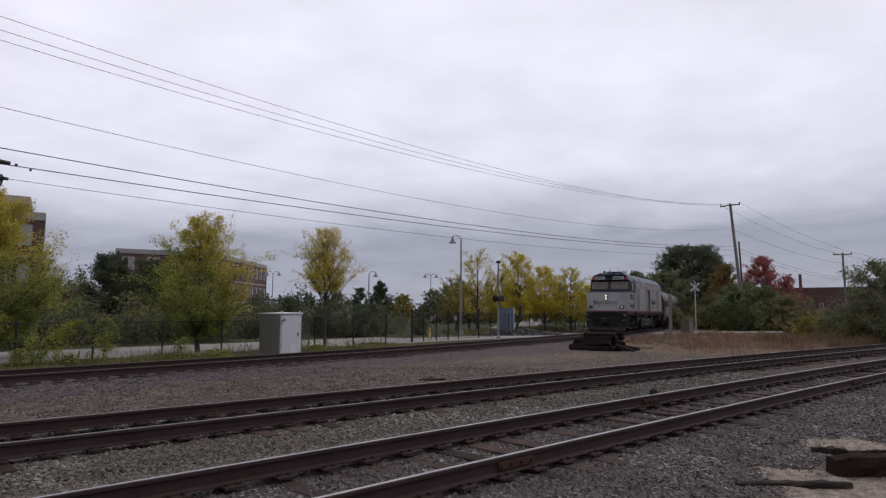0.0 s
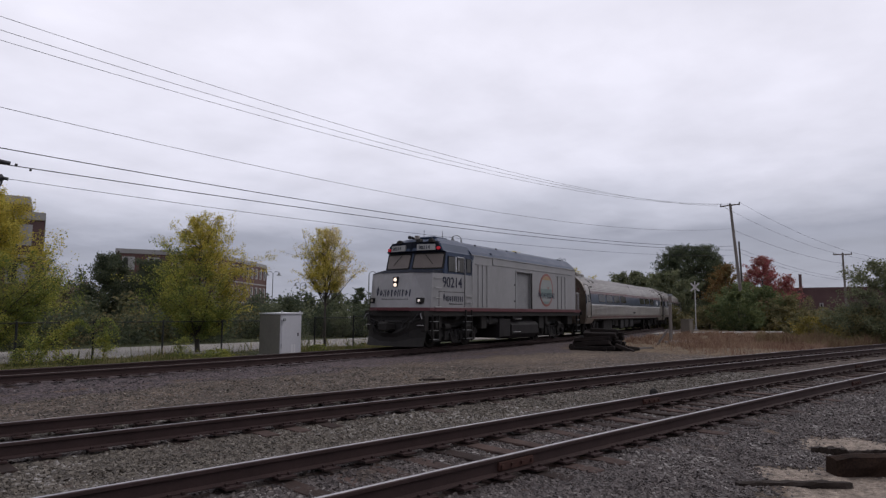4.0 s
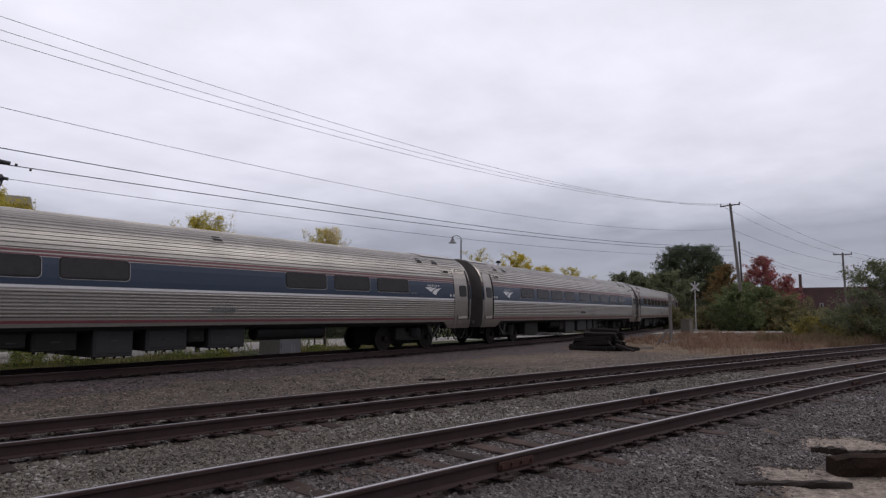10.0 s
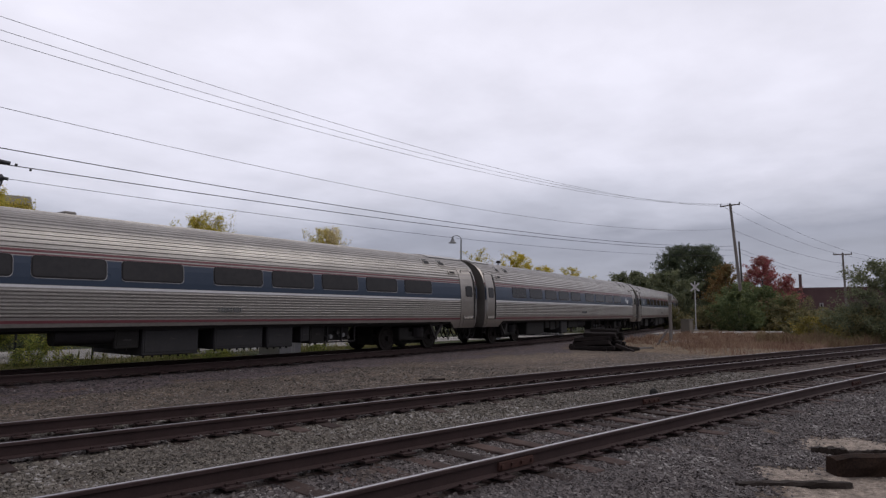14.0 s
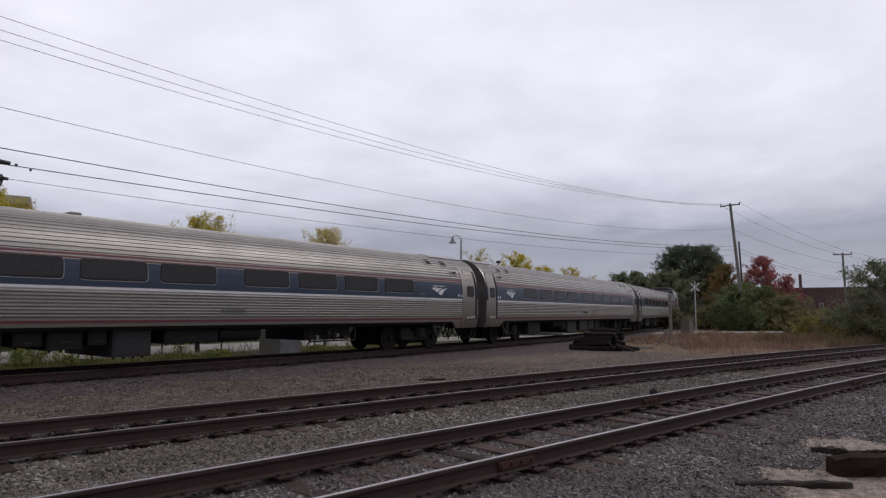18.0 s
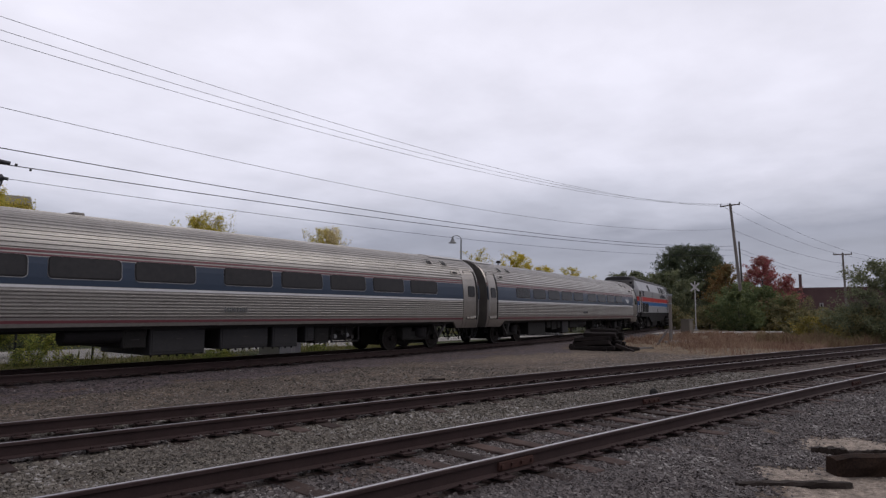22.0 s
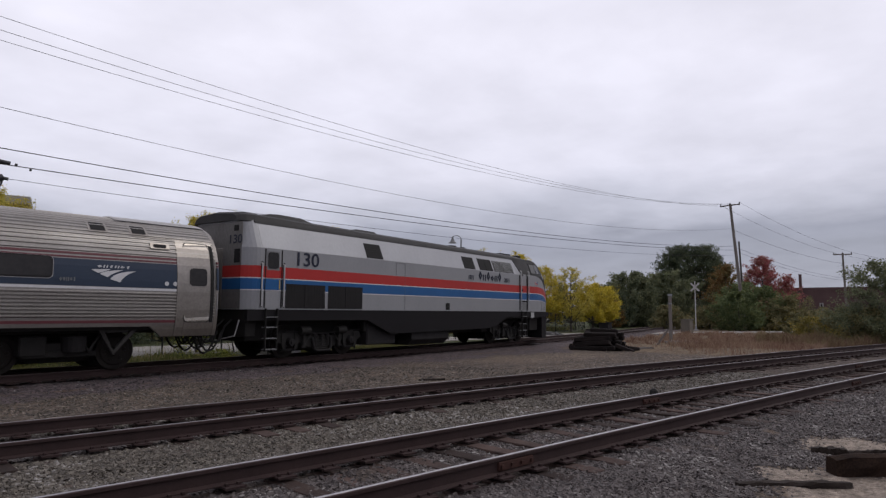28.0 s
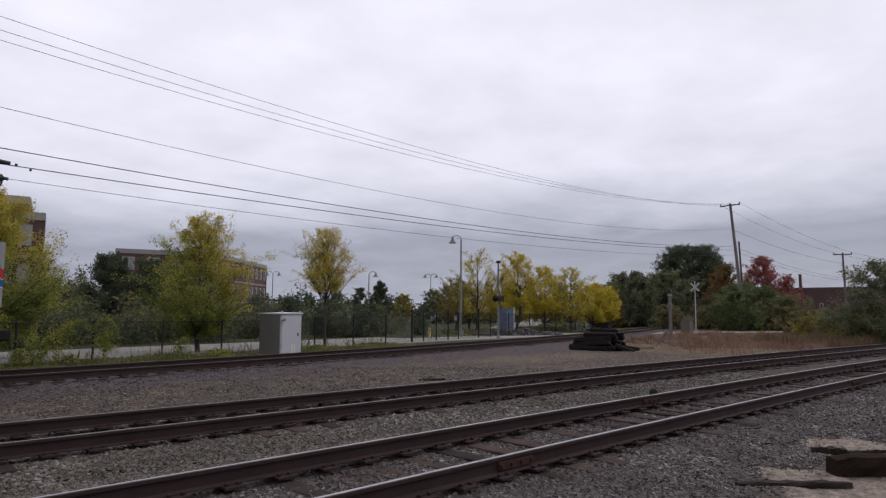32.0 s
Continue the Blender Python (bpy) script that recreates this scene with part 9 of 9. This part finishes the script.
part("clamp", tube(bmesh.new(), (6.35, 23.31, 5.46), (6.60, 23.30, 5.54), 0.11, 0.11, 8), M_PLASTIC, f_)
part("loop", bent(bmesh.new(), [(6.5, 23.3, 5.52), (6.58, 23.3, 5.40), (6.52, 23.3, 5.22), (6.40, 23.3, 5.15)], 0.034), M_PLASTIC, f_)
part("weight", tube(bmesh.new(), (6.60, 23.30, 5.53), (6.75, 23.29, 5.51), 0.05, 0.05, 8), M_PLASTIC, f_)


def park_lamp(x, y, top, label, heads=1, turn=0.0, scale=1.0):
    """A gooseneck lamp with bell shades."""
    l = thing("street_lamp", label, "street lamp", pose(x, y, GROUND) @ Matrix.Rotation(radians(turn), 4, "Z"))
    H = top - GROUND
    part("footing", tube(bmesh.new(), (0, 0, -0.05), (0, 0, 0.35), 0.22, 0.2, 12), M_CONC, l)
    part("pole", tube(bmesh.new(), (0, 0, 0.3), (0, 0, H - 0.60), 0.085, 0.06, 10), M_GALV, l, "grey tapered lamp pole")
    for k in ((-1,) if heads == 1 else (-1, 1)):
        R = 0.42 * scale
        arc = [(k * R * 0.85 * (1 - math.cos(t)), 0, H - 0.62 + R * 0.8 * math.sin(t)) for t in np.linspace(0, math.pi * 0.80, 9)]
        arm = part("arm", bent(bmesh.new(), arc, 0.03 * scale), M_GALV, l, "curved arm")
        e = arc[-1]
        bm = bmesh.new()
        loft(bm, [[(e[0] + r * math.cos(a), r * math.sin(a), e[2] + z) for a in [i * math.pi / 6 for i in range(12)]] for z, r in ((0.06, 0.05 * scale), (-0.10, 0.08 * scale), (-0.26, 0.15 * scale), (-0.40, 0.27 * scale), (-0.44, 0.33 * scale))])
        sh = part("shade", bm, M_BATTEN, arm, "grey bell-shaped shade")
    return l


park_lamp(38.6, 30.19, 7.5, "grey gooseneck street lamp with a bell shade", 1, -52, 1.0)
park_lamp(52.0, 54.06, 6.2, "grey gooseneck street lamp in the park", 1, 140, 1.2)
for x, y, top in ((83.4, 71.7, 7.9), (64.2, 89.3, 7.9), (80.1, 102.4, 7.0)):
    park_lamp(x, y, top, "distant twin-headed park lamp", 2, -45, 1.5)


# ---- buildings ----
def wall_with_windows(parent, p, q, z0, z1, floors, cols, material, inset=0.25, win=(0.5, 0.55), trim=True):
    """A brick wall from p to q whose windows are recessed panes in pale surrounds."""
    p, q = Vector(p), Vector(q)
    d = (q - p).normalized()
    n = Vector((d.y, -d.x, 0))
    L = (q - p).length
    bm = bmesh.new()
    o = [p, q, q - n * 0.4, p - n * 0.4]
    loft(bm, [[Vector((v.x, v.y, z0)) for v in o], [Vector((v.x, v.y, z1)) for v in o]])
    w = part("wall", bm, material, parent, "brick wall")
    fh = (z1 - z0) / floors
    for f in range(floors):
        for c in range(cols):
            x0 = L * (c + 0.5 - win[0] / 2) / cols
            x1 = L * (c + 0.5 + win[0] / 2) / cols
            a, b = z0 + fh * (f + 0.5 - win[1] / 2), z0 + fh * (f + 0.5 + win[1] / 2)
            P = [p + d * x0, p + d * x1]
            bm = bmesh.new()
            oo = [P[0] + n * 0.05, P[1] + n * 0.05, P[1] - n * 0.1, P[0] - n * 0.1]
            loft(bm, [[Vector((v.x, v.y, a)) for v in oo], [Vector((v.x, v.y, b)) for v in oo]])
            g = part("window", bm, M_TRIM, w, "pale-framed window")
            bm = bmesh.new()
            s = d * 0.18
            far = P[1] - (P[1] - P[0]) * (0.42 if trim else 0.0) - s
            oo = [P[0] + s + n * 0.07, far + n * 0.07, far - n * 0.05, P[0] + s - n * 0.05]
            loft(bm, [[Vector((v.x, v.y, a + 0.15)) for v in oo], [Vector((v.x, v.y, b - 0.15)) for v in oo]])
            part("pane", bm, M_GLASS_DARK, parent)
        if trim:
            bm = bmesh.new()
            oo = [p + n * 0.06, q + n * 0.06, q - n * 0.1, p - n * 0.1]
            zt = z0 + fh * (f + 1) - 0.3
            loft(bm, [[Vector((v.x, v.y, zt)) for v in oo], [Vector((v.x, v.y, zt + 0.22)) for v in oo]])
            part("string_course", bm, M_TRIM, w)
    return w


def block(label, a, b, c, z1, floors, cols_ab, cols_bc, material, win=(0.5, 0.55), edge=None):
    """A flat-roofed building: its two seen walls run a-b and b-c."""
    h = thing("brick_building", label, "building")
    A, B, C = Vector((*a, 0)), Vector((*b, 0)), Vector((*c, 0))
    D = A + (C - B)
    wall_with_windows(h, A, B, GROUND, z1, floors, cols_ab, material, win=win, trim=edge is None)
    wall_with_windows(h, B, C, GROUND, z1, floors, cols_bc, material, win=win, trim=edge is None)
    for p, q in ((C, D), (D, A)):
        d = (q - p).normalized()
        n = Vector((d.y, -d.x, 0)) * 0.4
        part("wall", loft(bmesh.new(), [[Vector((v.x, v.y, GROUND)) for v in (p, q, q - n, p - n)], [Vector((v.x, v.y, z1)) for v in (p, q, q - n, p - n)]]), material, h)
    ctr = (A + C) / 2
    ring = [A, B, C, D]
    part("roof", loft(bmesh.new(), [[Vector((v.x, v.y, z1 - 0.02)) for v in ring], [Vector((v.x, v.y, z1 + 0.25)) for v in ring]]), M_P_ROOF, h, "flat dark roof")
    part("parapet", loft(bmesh.new(), [[ctr + (Vector((v.x, v.y, 0)) - Vector((ctr.x, ctr.y, 0))) * 1.008 + Vector((0, 0, z)) for v in ring] for z in (z1 - 0.25, z1 + 0.32)]), edge or M_TRIM, h, "plain parapet edge")
    return h


block("large brown brick building behind the street tree", (4.0, 61.5), (19.2, 56.9), (26.0, 77.0), 8.7, 3, 5, 4, M_BRICK_DARK)
block("raised brown brick stair block of the building", (6.0, 62.0), (18.6, 58.6), (23.0, 71.0), 10.1, 3, 3, 3, M_BRICK_DARK)
block("three-storey red brick building with pale window bands", (38.0, 87.1), (49.0, 82.0), (69.1, 98.1), 9.1, 3, 4, 11, M_BRICK)
block("long low brown brick building with a chimney", (127.5, 42.0), (127.4, 8.0), (150.0, 6.0), 5.7, 1, 9, 4, M_BRICK_DARK, (0.16, 0.22), M_BRICK_DARK)
ch_ = thing("chimney", "square dark brick chimney on the low building", "chimney")
part("stack", boxed(128.3, 128.7, 24.3, 24.72, 5.7, 8.3), M_BRICK_DARK, ch_, "brick stack")
part("cap", boxed(128.25, 128.75, 24.25, 24.77, 8.3, 8.4), M_BRICK_DARK, ch_)


# ---- parked cars far off in the park ----
def parked_car(x, y, turn, label):
    c = thing("parked_car", label, "car", pose(x, y, GROUND) @ Matrix.Rotation(radians(turn), 4, "Z"))
    prof = ((-2.2, 0.35), (-2.25, 0.75), (-1.9, 0.92), (-1.35, 0.98), (-0.75, 1.42), (0.75, 1.45), (1.5, 1.0), (2.2, 0.85), (2.28, 0.45), (2.2, 0.3))
    part("body", loft(bmesh.new(), [[(px, yy, pz) for px, pz in prof] for yy in (-0.85, 0.85)]), M_CAR_WHITE, c, "white painted body")
    part("side_glass", loft(bmesh.new(), [[(px, yy, pz) for px, pz in ((-1.2, 1.0), (-0.7, 1.36), (0.7, 1.38), (1.3, 1.02))] for yy in (-0.87, 0.87)]), M_GLASS_DARK, c)
    for px in (-1.4, 1.4):
        for k in (-1, 1):
            w = part("wheel", tube(bmesh.new(), (px, k * 0.72, 0.33), (px, k * 0.9, 0.33), 0.33, 0.33, 16), M_RUBBER, c)
            part("rim", tube(bmesh.new(), (px, k * 0.9, 0.33), (px, k * 0.92, 0.33), 0.2, 0.18, 12), M_GALV, w)
    return c


parked_car(69.5, 80.0, 20, "white car parked far off in the park")
parked_car(73.5, 84.0, -30, "white car parked beside the park road")
parked_car(92.0, 77.5, 60, "white car parked behind the park hedge")


# ---- small things round the crossing gate ----
b_ = thing("dark_cabinet", "dark grey cabinet beside the yellow trees", "cabinet", pose(55.4, 26.6, GROUND))
part("body", boxed(-0.4, 0.4, -0.45, 0.45, 0.0, 0.8, 0.03), M_UNDER_GREY, b_, "dark sheet-metal case")
part("lid", boxed(-0.44, 0.44, -0.49, 0.49, 0.8, 0.85, 0.01), M_UNDER_GREY, b_)
b_ = thing("marker_post", "short yellow marker post beside the gate", "marker", pose(32.6, 28.1, GROUND))
part("post", tube(bmesh.new(), (0, 0, 0), (0, 0, 0.62), 0.10, 0.06, 12), M_YELLOW, b_, "faded yellow post")
part("cap", tube(bmesh.new(), (0, 0, 0.62), (0, 0, 0.70), 0.08, 0.04, 12), M_YELLOW, b_)
for x, y, z in ((29.9, 25.6, 1.05), (31.75, 25.25, 1.05)):
    b_ = thing("notice_plate", "small pale notice hung on the fence", "sign", pose(x, y, z))
    part("plate", boxed(-0.12, 0.12, -0.012, 0.0, -0.14, 0.14, 0.004), M_GALV, b_)
    part("hook", boxed(-0.01, 0.01, -0.01, 0.12, 0.12, 0.14), M_FENCE, b_)


def rubble_mound():
    rng = np.random.default_rng(71)
    n = 1500
    u = rng.uniform(-1, 1, n)
    x, y = 41.6 + u * 2.7 + rng.normal(0, 0.15, n), 26.9 - u * 1.5 + rng.normal(0, 0.35, n)
    top = 0.50 * (1 - np.abs(u) ** 2.2) * np.exp(-((y - 26.9 + u * 1.5) / 0.5) ** 2) * (0.7 + 0.3 * np.sin(u * 9))
    r = rng.uniform(0.05, 0.13, n)
    cube = np.array([(a, b, c) for c in (-1, 1) for b in (-1, 1) for a in (-1, 1)], float)
    v = cube[None] * (1 + rng.normal(0, 0.3, (n, 8, 3))) * r[:, None, None]
    v += np.stack([x, y, GROUND + top * rng.uniform(0.3, 1.0, n)], 1)[:, None, :]
    f = np.array([(0, 2, 3, 1), (4, 5, 7, 6), (0, 1, 5, 4), (2, 6, 7, 3), (0, 4, 6, 2), (1, 3, 7, 5)])
    f = (np.arange(n)[:, None, None] * 8 + f[None]).reshape(-1, 4)
    return tagged(raw("rubble_mound", v.reshape(-1, 3).tolist(), f.tolist(), M_RUBBLE), "low mound of grey rubble beside the crossing", "rubble", kind="stuff")


rubble_mound()


def motions():
    """The train rolls along the main line; every wheelset turns under it."""
    for veh, front, b0, b1 in MOVERS:
        rows = []
        for i in range(0, 129):
            t = i * 0.25
            s = front - run(t)
            p, _ = on_line(s + b0)
            q, _ = on_line(s + b1)
            d = (q - p).normalized()
            o = p - d * b0
            rows.append((t, Matrix.Translation(o) @ Matrix.Rotation(math.atan2(d.y, d.x), 4, "Z")))
        walk(veh, rows)
    for w, place, r in WHEELS:
        walk(w, [(i * 0.1, Matrix.Translation(place) @ Matrix.Rotation(-run(i * 0.1) / r, 4, "Y")) for i in range(0, 321)])


motions()
